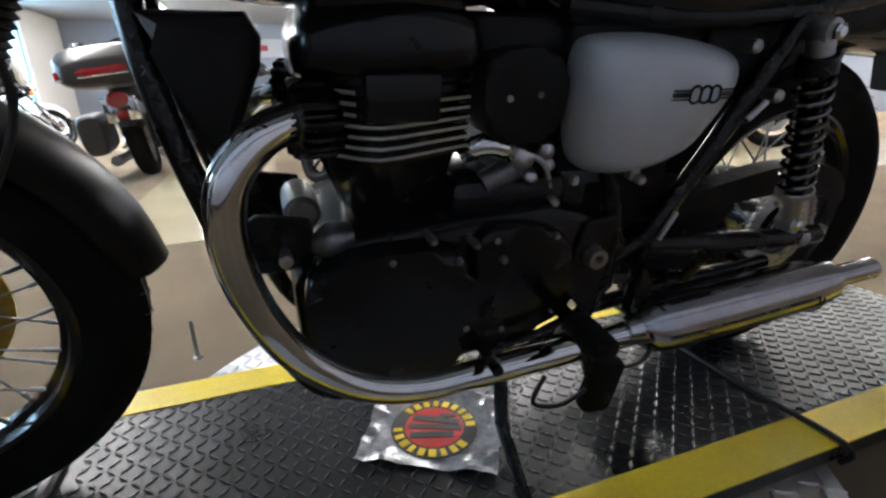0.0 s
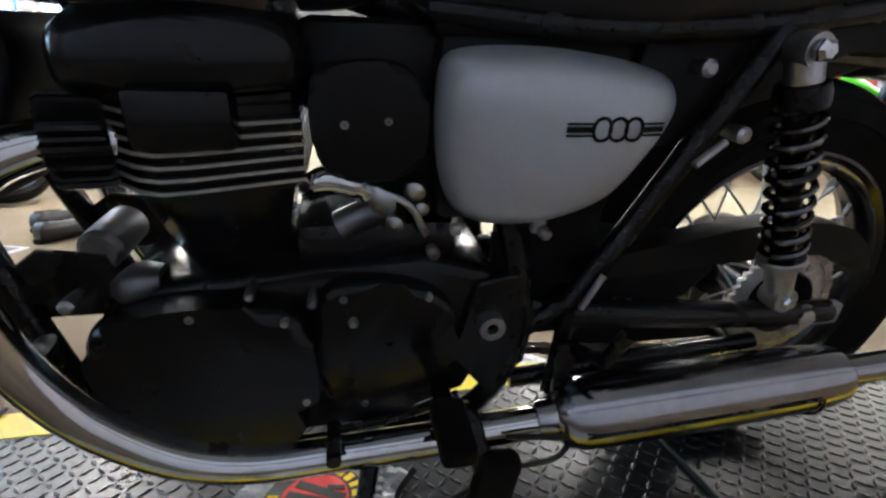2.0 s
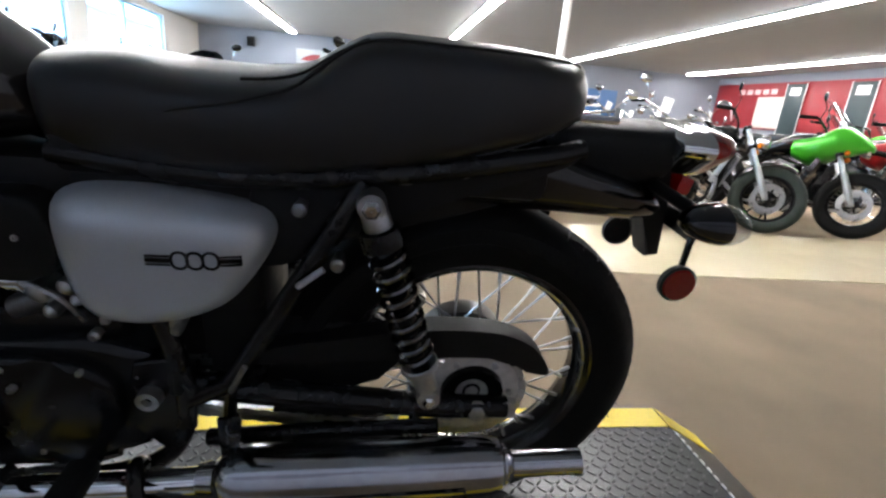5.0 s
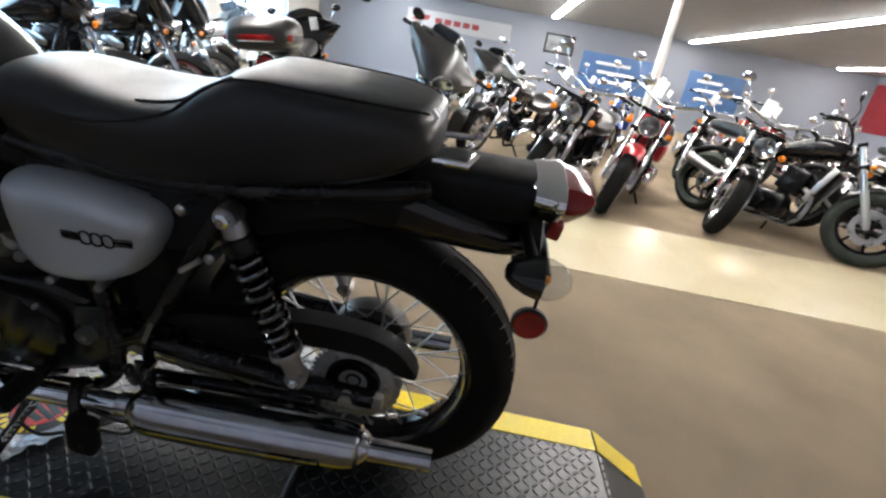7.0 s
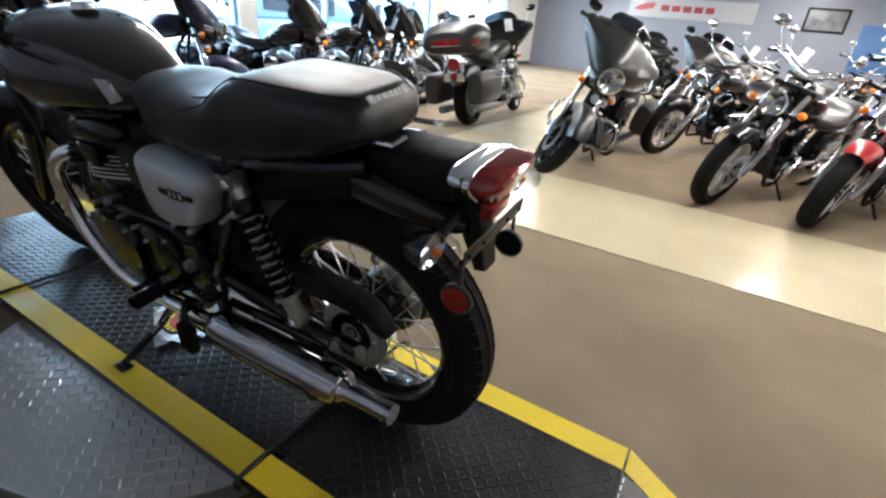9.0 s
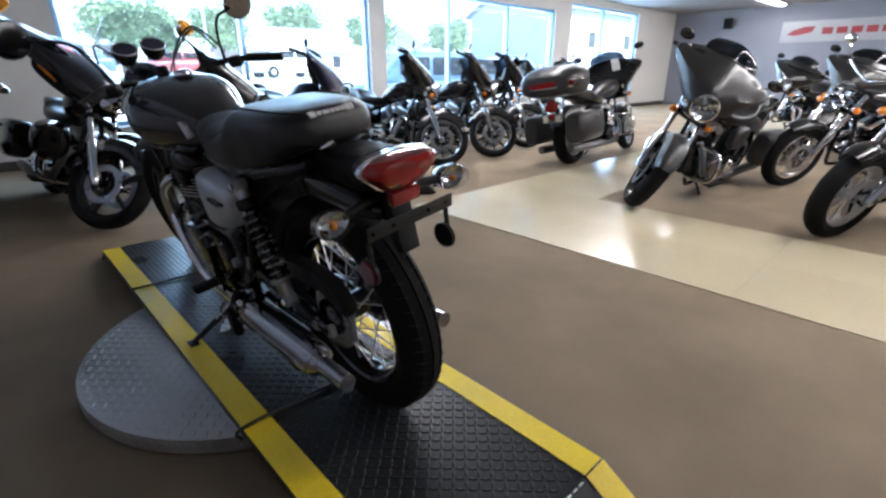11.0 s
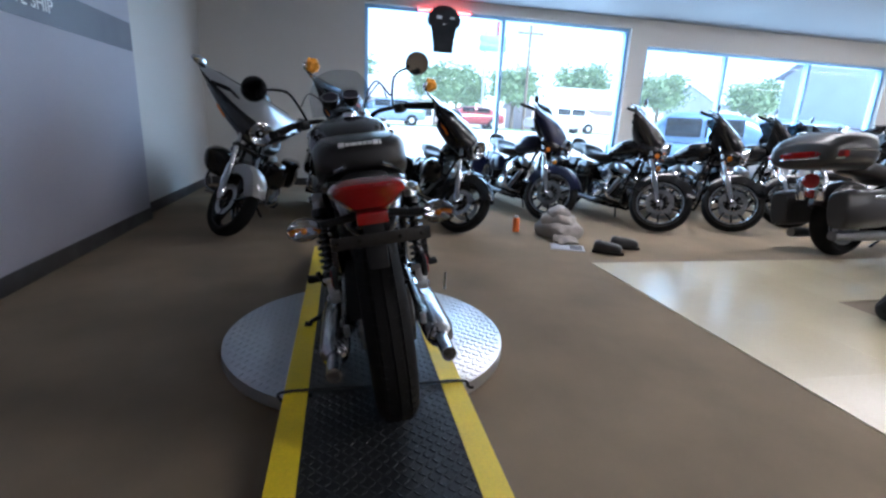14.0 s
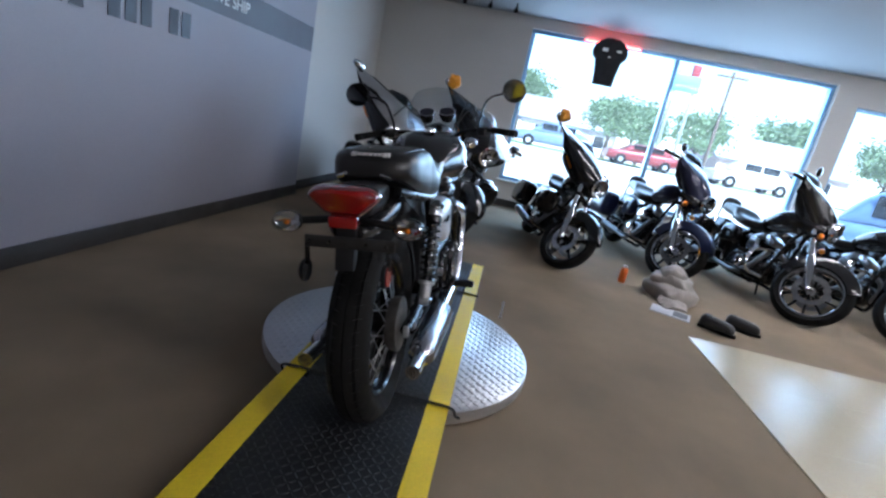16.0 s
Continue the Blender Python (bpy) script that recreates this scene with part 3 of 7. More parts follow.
def bike(kind, at, heading, paint, label, paint2=None, lean=11, steer=22, wheel_style="five", rim=None, extras=(), category="motorcycle", tyre_mat=None, scale=1.0, face=0.0, setback=0.0):
    """A parked motorcycle with its front wheel on the point at, pointing along heading (degrees)."""
    paint2 = paint2 or BLACK_GLOSS
    rim = rim or ALLOY
    wb = {"bagger": 1.63, "touring": 1.63, "cruiser": 1.65, "naked": 1.45, "dual": 1.45, "cafe": 1.45}[kind]
    m = Matrix.Translation((at[0], at[1], at[2] if len(at) > 2 else 0)) @ Matrix.Rotation(radians(heading - 180), 4, 'Z') @ Matrix.Rotation(radians(lean), 4, 'X') @ Matrix.Scale(scale, 4)
    mc = thing("motorcycle", m, label, category, "parked motorcycles")
    heavy = kind in ("bagger", "touring", "cruiser")
    blackout = "blackout" in extras
    Rf = 0.315 if heavy else 0.33
    Rr = 0.315
    rk = 30 if heavy else 26
    fa = Vector((0, 0, Rf))
    ra = Vector((wb, 0, Rr))
    hz = 0.86 if heavy else 0.90
    head = Vector(((hz - Rf) * math.tan(radians(rk)) + 0.06, 0, hz))
    S = steer_matrix(steer, head, rk)
    wheel(mc, fa, Rf, 0.13 if heavy else 0.11, (0.238 if kind != "cruiser" else 0.215) if heavy else 0.225, wheel_style, rim, "front_wheel", S, tyre_mat=tyre_mat)
    wheel(mc, ra, Rr, 0.16, 0.205, wheel_style if wheel_style != "wire" else "wire", rim, "rear_wheel", detail=0, tyre_mat=tyre_mat)
    up = Vector((math.sin(radians(rk)), 0, math.cos(radians(rk))))
    sp = 0.115 if heavy else 0.095
    L = (hz + 0.06 - Rf) / up.z
    for s in (-1, 1):
        bm = B()
        o = Vector((0.03, s * sp, 0))
        tube(bm, [fa + o + up * L * 0.42, fa + o + up * (L + 0.02)], 0.022, 12)
        part("fork_tube", turn(bm, S), CHROME if heavy else STEEL, mc)
        bm = B()
        tube(bm, [fa + o - up * 0.03, fa + o + up * 0.02, fa + o + up * L * 0.40, fa + o + up * L * 0.44], [0.022, 0.036 if heavy else 0.031, 0.036 if heavy else 0.030, 0.031], 14)
        part("fork_slider", turn(bm, S), CHROME if heavy else ALLOY, mc)
    bm = B()
    for k in (L * 0.72, L):
        box(bm, fa + Vector((0.03, 0, 0)) + up * k, (0.07, sp * 2 + 0.07, 0.035), 0.012, Matrix.Rotation(radians(rk), 4, 'Y'))
    part("fork_yoke", turn(bm, S), BLACK_FRAME, mc)
    # mudguards
    bm = B()
    if heavy:
        fender(bm, fa, Rf + 0.03, 150 if kind != "cruiser" else 125, 12, 0.085, 0.10 if kind != "cruiser" else 0.05)
    elif kind == "dual":
        fender(bm, fa + Vector((0, 0, 0.20)), Rf + 0.02, 140, 60, 0.06, 0.02)
    else:
        fender(bm, fa, Rf + 0.022, 120, 30, 0.06, 0.04)
    part("front_mudguard", turn(bm, S), paint if heavy else BLACK_GLOSS, mc)
    bm = B()
    fender(bm, ra, Rr + 0.06, 125, 25 if heavy else 45, 0.10 if heavy else 0.075, 0.12 if heavy else 0.03)
    part("rear_mudguard", bm, paint if heavy else BLACK_PLASTIC, mc)
    # frame and engine
    bm = B()
    for s in (-1, 1):
        tube(bm, catmull([head, head + Vector((0.08, s * 0.05, -0.18)), (0.52, s * 0.11, 0.22), (0.68, s * 0.12, 0.17), (1.1, s * 0.12, 0.19), (1.22, s * 0.10, 0.4)], 5), 0.018, 8)
        tube(bm, [(1.18, s * 0.11, 0.33), ra + Vector((0, s * 0.12, 0))], 0.022, 8)
    tube(bm, [head + Vector((0, 0, -0.04)), (0.8, 0, 0.74), (1.25, 0, 0.60)], 0.028, 8)
    part("frame", bm, BLACK_FRAME, mc)
    bm = B()
    box(bm, (0.86, 0, 0.30), (0.44, 0.26, 0.22), 0.05)
    lathe(bm, [(0.001, 0), (0.085, 0), (0.10, 0.012), (0.10, 0.05)], (0.76, -0.19, 0.30), (0, 1, 0), 24)
    lathe(bm, [(0.001, 0), (0.09, 0), (0.105, -0.012), (0.105, -0.06)], (0.90, 0.19, 0.30), (0, 1, 0), 24)
    crank = part("crankcase", bm, BLACK_ENG, mc)
    if heavy:
        # long oval primary cover with its round derby cap
        bm = B()
        oval = [(0.735 + math.cos(radians(a)) * 0.115, 0.30 + math.sin(radians(a)) * 0.115) for a in range(90, 271, 15)] + [(1.07 + math.cos(radians(a)) * 0.085, 0.315 + math.sin(radians(a)) * 0.085) for a in range(-90, 91, 15)]
        prism(bm, oval, -0.215, -0.13, 0.018, 3)
        pc = part("primary_cover", bm, CHROME if "chromefork" in extras and not blackout else BLACK_GLOSS, crank)
        bm = B()
        lathe(bm, [(0.001, -0.232), (0.05, -0.228), (0.058, -0.214)], (1.06, 0, 0.315), (0, 1, 0), 22)
        part("derby_cap", bm, CHROME, pc)
        bm = B()
        lathe(bm, [(0.001, 0.225), (0.062, 0.222), (0.07, 0.205), (0.07, 0.18)], (0.80, 0, 0.31), (0, 1, 0), 22)
        part("timer_cover", bm, CHROME, crank)
        # side panels and oil tank under the seat
        for s in (-1, 1):
            bm = B()
            body(bm, [(1.06, s * 0.13, 0.55, 0.03, 0.05, 0.06, 3), (1.12, s * 0.14, 0.56, 0.045, 0.09, 0.11, 3.2), (1.30, s * 0.14, 0.56, 0.045, 0.09, 0.12, 3.2), (1.36, s * 0.13, 0.55, 0.03, 0.06, 0.08, 3)], 18)
            part("side_panel", bm, paint, mc)
    if heavy:
        for s, nm in ((-1, 0.62), (1, 0.92)):
            ax = Vector((s * 0.42, 0, 0.9)).normalized()
            q = Vector((0.79, 0, 0.42))
            bm = B()
            prof = [(0.045, -0.02)]
            for k in range(9):
                h0 = 0.02 + k * 0.019
                prof += [(0.056, h0 - 0.0045), (0.084, h0 - 0.003), (0.085, h0 + 0.003), (0.056, h0 + 0.0045)]
            lathe(bm, prof + [(0.05, 0.2)], q, ax, 18)
            part("cylinder", bm, BLACK_ENG, mc)
            bm = B()
            box(bm, q + ax * 0.225, (0.16, 0.15, 0.065), 0.025, Matrix.Rotation(math.atan2(ax.x, ax.z), 4, 'Y'))
            part("rocker_cover", bm, STEEL if blackout else CHROME, mc)
        bm = B()
        lathe(bm, [(0.001, 0.05), (0.06, 0.05), (0.085, 0.03), (0.09, 0)], (0.80, 0.11, 0.52), (0, 1, 0), 24)
        part("air_cleaner", bm, CHROME, mc)
        for s, z, x1 in ((1, 0.20, wb + 0.35), (-1, 0.20, wb + 0.35)) if kind != "cruiser" else ((1, 0.24, wb + 0.25), (1, 0.34, wb + 0.15)):
            bm = B()
            y = s * 0.19
            tube(bm, catmull([(0.62, s * 0.06, 0.52), (0.57, s * 0.14, 0.45), (0.62, y, 0.30), (0.8, y, z), (1.05, y, z)], 5) + [Vector((1.12, y, z)), Vector((1.2, y, z)), Vector((x1 - 0.05, y, z + 0.01)), Vector((x1, y, z + 0.012))], [0.024] * 21 + [0.026, 0.045, 0.046, 0.042], 14)
            part("exhaust_pipe", bm, DARK_ALLOY if blackout else CHROME, mc)
    else:
        bm = B()
        box(bm, (0.66, 0, 0.55), (0.22, 0.30, 0.24), 0.03, Matrix.Rotation(-0.25, 4, 'Y'))
        part("cylinder", bm, BLACK_ENG, mc)
        bm = B()
        tube(bm, catmull([(0.55, 0.08, 0.5), (0.46, 0.1, 0.42), (0.5, 0.1, 0.2), (0.75, 0.1, 0.15), (1.05, 0.15, 0.25), (1.2, 0.18, 0.36)], 5) + [Vector((1.28, 0.19, 0.40)), Vector((1.62, 0.21, 0.50))], [0.02] * 26 + [0.045, 0.05], 12)
        part("exhaust_pipe", bm, STEEL, mc)
        bm = B()
        box(bm, (0.44, 0, 0.56), (0.04, 0.32, 0.32), 0.008, Matrix.Rotation(-0.35, 4, 'Y'))
        part("radiator", bm, BLACK_ENG, mc)
        for s in (-1, 1):
            bm = B()
            box(bm, (0.43, s * 0.165, 0.56), (0.05, 0.012, 0.34), 0.004, Matrix.Rotation(-0.35, 4, 'Y'))
            part("radiator_guard", bm, BLACK_FRAME if kind == "dual" else STEEL, mc)
    # tank and seat
    bm = B()
    tz = {"bagger": 0.85, "touring": 0.85, "cruiser": 0.80}.get(kind, 0.86)
    body(bm, [(head.x + 0.06, 0, tz + 0.05, 0.06, 0.05, 0.05, 2.4), (head.x + 0.14, 0, tz + 0.04, 0.13, 0.08, 0.10, 2.5), (head.x + 0.30, 0, tz + 0.02, 0.155, 0.09, 0.12, 2.4), (head.x + 0.48, 0, tz - 0.04, 0.12, 0.07, 0.09, 2.3), (head.x + 0.60, 0, tz - 0.09, 0.05, 0.04, 0.05, 2.2)])
    part("fuel_tank", bm, BLACK_GLOSS if kind == "dual" else paint, mc)
    bm = B()
    sx = head.x + 0.52
    sz = {"bagger": 0.73, "touring": 0.73, "cruiser": 0.68}.get(kind, 0.80)
    body(bm, [(sx, 0, sz + 0.02, 0.08, 0.03, 0.05, 2.8), (sx + 0.15, 0, sz, 0.16, 0.035, 0.07, 3.2), (sx + 0.34, 0, sz + 0.02, 0.18, 0.05, 0.07, 3.2), (sx + 0.46, 0, sz + 0.09, 0.15, 0.05, 0.10, 3.2), (sx + 0.72, 0, sz + 0.11, 0.12, 0.04, 0.08, 3.0), (sx + 0.80, 0, sz + 0.11, 0.05, 0.02, 0.05, 2.5)])
    part("seat", bm, VINYL, mc)
    # bars, mirrors, indicators
    bw = 0.42 if heavy else 0.37
    by = hz + {"cruiser": 0.24, "bagger": 0.26, "touring": 0.26}.get(kind, 0.17)
    bx = head.x + 0.16
    bm = B()
    tube(bm, catmull([(bx + 0.14, -bw, by - 0.03), (bx + 0.02, -bw * 0.75, by), (bx - 0.06, -0.13, by - 0.06), (bx - 0.08, 0, by - 0.1), (bx - 0.06, 0.13, by - 0.06), (bx + 0.02, bw * 0.75, by), (bx + 0.14, bw, by - 0.03)], 5), 0.0125, 10)
    mh = (1.7 if kind == "dual" else 1.2) if "orange" in extras else 0.35 if kind == "bagger" else 1.0
    bars = part("handlebar", turn(bm, S), CHROME if kind == "cruiser" else BLACK_FRAME, mc)
    swept = "swept" in extras
    for s in (-1, 1):
        bm = B()
        tube(bm, [(bx + 0.02, s * bw * 0.75, by), (bx + 0.15, s * (bw + 0.005), by - 0.032)], 0.018, 10)
        part("grip", turn(bm, S), RUBBER, bars)
        if swept:
            continue
        bm = B()
        tube(bm, catmull([(bx + 0.0, s * bw * 0.66, by), (bx - 0.03, s * bw * 0.78, by + 0.09 * mh), (bx + 0.0, s * bw * 0.9, by + 0.16 * mh)], 4), 0.005, 6)
        mir = part("mirror_stem", turn(bm, S), CHROME if heavy else BLACK_FRAME, bars)
        bm = B()
        ball(bm, (bx, s * (bw * 0.9 + 0.02), by + 0.16 * mh + 0.03), (0.018, 0.062, 0.042), 14)
        part("mirror", turn(bm, S), CHROME if kind == "cruiser" else BLACK_GLOSS, mir)
        bm = B()
        ip = fa + up * (L * 0.80) + Vector((-0.04, s * (sp + 0.07), 0)) if kind == "cruiser" else fa + up * (L * 0.74) + Vector((-0.035, s * (sp + 0.045), 0))
        ball(bm, ip, (0.026, 0.032, 0.028), 12)
        part("indicator", turn(bm, S), AMBER_LENS, mc)
    # lamp and fairing on the fork
    hl = fa + up * (L * 0.80) + Vector((-0.09, 0, 0.02))
    if kind in ("bagger", "touring"):
        fz = hz + (0.13 if swept else 0.09)
        fx = head.x + (0.12 if swept else setback)
        hl = Vector((fx - 0.262, 0, fz - 0.045))
        SF = steer_matrix(face, head, rk) if swept else S
        bm = B()
        # batwing shell: the nose sits low and forward round the lamp, the wings sweep up and back
        us = [-1 + 2 * q / 20 for q in range(21)]
        VS = ((-0.175, -0.225, 0.32, 0.34, 0.235), (-0.140, -0.250, 0.37, 0.35, 0.215), (-0.05, -0.262, 0.43, 0.36, 0.165), (0.05, -0.245, 0.445, 0.34, 0.105), (0.13, -0.170, 0.435, 0.31, 0.055), (0.19, -0.090, 0.40, 0.27, 0.01), (0.24, -0.015, 0.33, 0.21, -0.02), (0.27, 0.035, 0.26, 0.15, -0.03), (0.28, 0.052, 0.22, 0.12, -0.035))
        if swept:
            # long wings drawn far up and back to the mirrors
            VS = ((-0.19, -0.19, 0.42, 0.36, 0.22), (-0.14, -0.245, 0.50, 0.42, 0.23), (-0.06, -0.275, 0.56, 0.48, 0.20), (0.02, -0.25, 0.60, 0.52, 0.16), (0.09, -0.17, 0.61, 0.52, 0.11), (0.15, -0.06, 0.59, 0.46, 0.07), (0.20, 0.05, 0.54, 0.38, 0.03), (0.235, 0.13, 0.43, 0.29, 0.0), (0.245, 0.15, 0.39, 0.26, 0.0))


        def wing(u, v, o):
            dz, nx, w, sw, lift = v
            return Vector((fx + nx + sw * abs(u) ** 1.45 + o, u * (w * 0.92 - abs(o) * 0.6), fz + dz + lift * abs(u) ** 1.6))


        rings = [[wing(u, v, 0) for u in us] + [wing(u, v, 0.028) for u in us[::-1]] for v in VS]
        ring_faces(bm, rings)
        two = "twotone" in extras
        fr = part("fairing", turn(bm, SF), paint2 if two else paint, mc)
        if two:
            bm = B()
            ring_faces(bm, [[wing(u, v, -0.004) for u in us] + [wing(u, v, 0.01) for u in us[::-1]] for v in VS[3:8]])
            part("fairing_cap", turn(bm, SF), paint, fr, "silver upper fairing")
        for v in (VS[1], VS[7]):
            bm = B()
            tube(bm, [wing(u, v, -0.002) for u in us], 0.0032, 6)
            part("fairing_edge", turn(bm, SF), CHROME if v is VS[1] and not blackout else BLACK_PLASTIC, fr)
        if swept:
            for u in (-1, 1):
                tip = wing(u * 0.97, VS[4], 0.0)
                bm = B()
                ball(bm, tip + Vector((0.03, u * 0.02, 0.045)), (0.035, 0.085, 0.04), 16, Matrix.Rotation(u * 0.5, 3, 'Z').to_4x4())
                mr = part("mirror", turn(bm, SF), CHROME, fr, "chrome-backed mirror on the wing tip")
                bm = B()
                tube(bm, [tip - Vector((0, u * 0.05, 0.01)), tip + Vector((0.03, u * 0.0, 0.03))], [0.03, 0.02], 10, flat=0.5)
                part("mirror_foot", turn(bm, SF), BLACK_PLASTIC, mr)
                bm = B()
                body(bm, [(q.x, q.y, q.z, w, 0.012, 0.012, 2.2) for q, w in ((wing(u * 0.66, VS[0], -0.006), 0.006), (wing(u * 0.76, VS[0], -0.008), 0.018), (wing(u * 0.86, VS[0], -0.006), 0.006))], 12)
                part("wing_indicator", turn(bm, SF), AMBER_LENS, fr)
        if not blackout:
            bm = B()
            tube(bm, [wing(u, VS[5], -0.004) + Vector((0, 0, 0.03)) for u in us[4:17]], [0.006] + [0.016] * 11 + [0.006], 8, flat=0.5)
            part("air_vent", turn(bm, SF), BLACK_PLASTIC, fr, "dark slotted air vent")
        bm = B()
        db = (0.13, -0.10) if swept else (0.06, -0.03)
        body(bm, [(fx + db[0] + dx, 0, fz + db[1] + dz, w, h0, h1, e) for dx, dz, w, h0, h1, e in ((-0.13, 0.06, 0.14, 0.10, 0.12, 2.6), (-0.02, 0.12, 0.27, 0.13, 0.15, 2.8), (0.05, 0.15, 0.33, 0.12, 0.14, 3.0))], 30)
        part("dashboard", turn(bm, SF), BLACK_PLASTIC, fr)
        # lamp nacelle under the nose
        bm = B()
        body(bm, [(fx - 0.225, 0, fz - 0.10, 0.105, 0.05, 0.06, 2.4), (fx - 0.14, 0, fz - 0.10, 0.15, 0.06, 0.09, 2.6), (fx - 0.02, 0, fz - 0.08, 0.15, 0.06, 0.09, 2.6)], 24)
        part("nacelle", turn(bm, SF), paint2, fr)
        bm = B()
        rings = []
        for x, z, w in ((fx + 0.046, fz + 0.268, 0.225), (fx + 0.10, fz + 0.325, 0.215), (fx + 0.15, fz + 0.365, 0.17), (fx + 0.17, fz + 0.375, 0.11)) if not swept else ((fx + 0.11, fz + 0.20, 0.20), (fx + 0.18, fz + 0.26, 0.19), (fx + 0.25, fz + 0.305, 0.15), (fx + 0.28, fz + 0.315, 0.10)):
            rings.append([Vector((x + 0.12 * abs(u) ** 1.6 + o, u * w, z - 0.035 * u * u)) for o, seq in ((0, us), (0.006, us[::-1])) for u in seq])
        ring_faces(bm, rings)
        part("windscreen", turn(bm, SF), SCREEN_GLASS if "clearscreen" in extras else SMOKE_GLASS, fr)
        if "lowers" in extras:
            for s in (-1, 1):
                bm = B()
                body(bm, [(0.44, s * 0.27, 0.50, 0.10, 0.15, 0.13, 3.0), (0.50, s * 0.30, 0.48, 0.14, 0.19, 0.18, 3.2), (0.62, s * 0.30, 0.46, 0.14, 0.17, 0.17, 3.2), (0.70, s * 0.28, 0.45, 0.10, 0.12, 0.12, 3)], 22)
                part("leg_shield", bm, paint2, mc, "glossy black leg shield")
        if swept:
            # pointed lower wings beside the radiator
            for u in (-1, 1):
                bm = B()
                body(bm, [(0.30, u * 0.30, 0.66, 0.02, 0.02, 0.02, 2.2), (0.36, u * 0.27, 0.62, 0.08, 0.07, 0.08, 2.4), (0.46, u * 0.25, 0.58, 0.12, 0.12, 0.14, 2.6), (0.62, u * 0.23, 0.54, 0.11, 0.12, 0.15, 2.8), (0.74, u * 0.20, 0.50, 0.05, 0.06, 0.08, 2.4)], 20)
                part("lower_wing", bm, BLACK_GLOSS, mc, "glossy black lower wing")
        if "sissy" in extras:
            bm = B()
            body(bm, [(wb - 0.02, 0, 0.85, 0.09, 0.06, 0.07, 2.6), (wb + 0.03, 0, 0.86, 0.12, 0.09, 0.09, 2.6), (wb + 0.07, 0, 0.86, 0.10, 0.07, 0.07, 2.6)], 18)
            bk = part("backrest", bm, VINYL, mc)
            bm = B()
            for s in (-1, 1):
                tube(bm, [(wb + 0.02, s * 0.10, 0.56), (wb + 0.06, s * 0.09, 0.88)], 0.010, 8)
            part("backrest_bar", bm, CHROME, bk)
    if kind == "dual":
        bm = B()
        body(bm, [(head.x - 0.34, 0, hz - 0.02, 0.03, 0.03, 0.02, 2.2), (head.x - 0.22, 0, hz + 0.02, 0.12, 0.10, 0.10, 2.2), (head.x - 0.06, 0, hz + 0.02, 0.20, 0.16, 0.16, 2.2), (head.x + 0.12, 0, hz - 0.06, 0.21, 0.12, 0.18, 2.4), (head.x + 0.3, 0, hz - 0.08, 0.17, 0.10, 0.10, 2.4)], 26)
        part("fairing", bm, paint, mc)
        bm = B()
        rings = [[Vector((head.x - 0.20 + 0.3 * f + o + 0.07 * u * u, u * (0.13 - 0.03 * f), hz + 0.10 + 0.32 * f)) for o, us in ((0, (-1, -0.5, 0, 0.5, 1)), (0.004, (1, 0.5, 0, -0.5, -1))) for u in us] for f in (0, 0.3, 0.6, 0.85, 1.0)]
        ring_faces(bm, rings)
        part("windscreen", bm, SCREEN_GLASS, mc)
        hl = Vector((head.x - 0.28, 0, hz - 0.02))
    SH = steer_matrix(face, head, rk) if swept else S
    lr = 0.098 if kind in ("bagger", "touring") else 0.085 if heavy else 0.075
    bm = B()
    lathe(bm, [(0.001, 0.12), (lr * 0.6, 0.10), (lr * 0.98, 0.04), (lr * 1.06, 0.0), (lr * 1.06, -0.015), (lr * 0.95, -0.018)], hl + Vector((-0.02, 0, 0)), (1, 0, 0), 26)
    hd = part("headlight", turn(bm, SH), CHROME, mc)
    bm = B()
    lathe(bm, [(0.001, 0.030), (lr * 0.45, 0.022), (lr * 0.80, 0.002), (lr * 0.96, -0.016)], hl + Vector((-0.02, 0, 0)), (1, 0, 0), 26)
    part("lamp_bowl", turn(bm, SH), CHROME, hd)
    bm = B()
    ball(bm, hl + Vector((-0.014, 0, 0)), (0.020, 0.016, 0.016), 12)
    part("lamp_bulb", turn(bm, SH), CLEAR_LENS, hd)
    bm = B()
    lathe(bm, [(0.001, -0.036), (lr * 0.6, -0.030), (lr * 0.97, -0.016)], hl + Vector((-0.02, 0, 0)), (1, 0, 0), 26)
    part("lamp_glass", turn(bm, SH), SCREEN_GLASS, hd)
    if kind in ("bagger", "touring"):
        for s in (-1, 1):
            bm = B()
            body(bm, [(wb - 0.18, s * 0.27, 0.50, 0.07, 0.10, 0.14, 3), (wb - 0.10, s * 0.28, 0.50, 0.10, 0.13, 0.20, 3.6), (wb + 0.25, s * 0.28, 0.49, 0.11, 0.13, 0.21, 3.8), (wb + 0.42, s * 0.27, 0.48, 0.09, 0.12, 0.20, 3.4), (wb + 0.44, s * 0.27, 0.48, 0.06, 0.09, 0.17, 3)], 24)
            sb = part("saddlebag", bm, paint2 if "darkbags" in extras else paint, mc)
            bm = B()
            box(bm, (wb + 0.12, s * 0.395, 0.56), (0.14, 0.012, 0.03), 0.004)
            part("latch", bm, CHROME, sb)
            bm = B()
            tube(bm, catmull([(0.50, s * 0.10, 0.25), (0.49, s * 0.28, 0.27), (0.50, s * 0.33, 0.36), (0.52, s * 0.28, 0.50), (0.53, s * 0.08, 0.52)], 5), 0.016, 8)
            part("crash_bar", bm, CHROME, mc)
            bm = B()
            box(bm, (0.66, s * 0.28, 0.24), (0.26, 0.10, 0.02), 0.008)
            part("footboard", bm, RUBBER, mc)
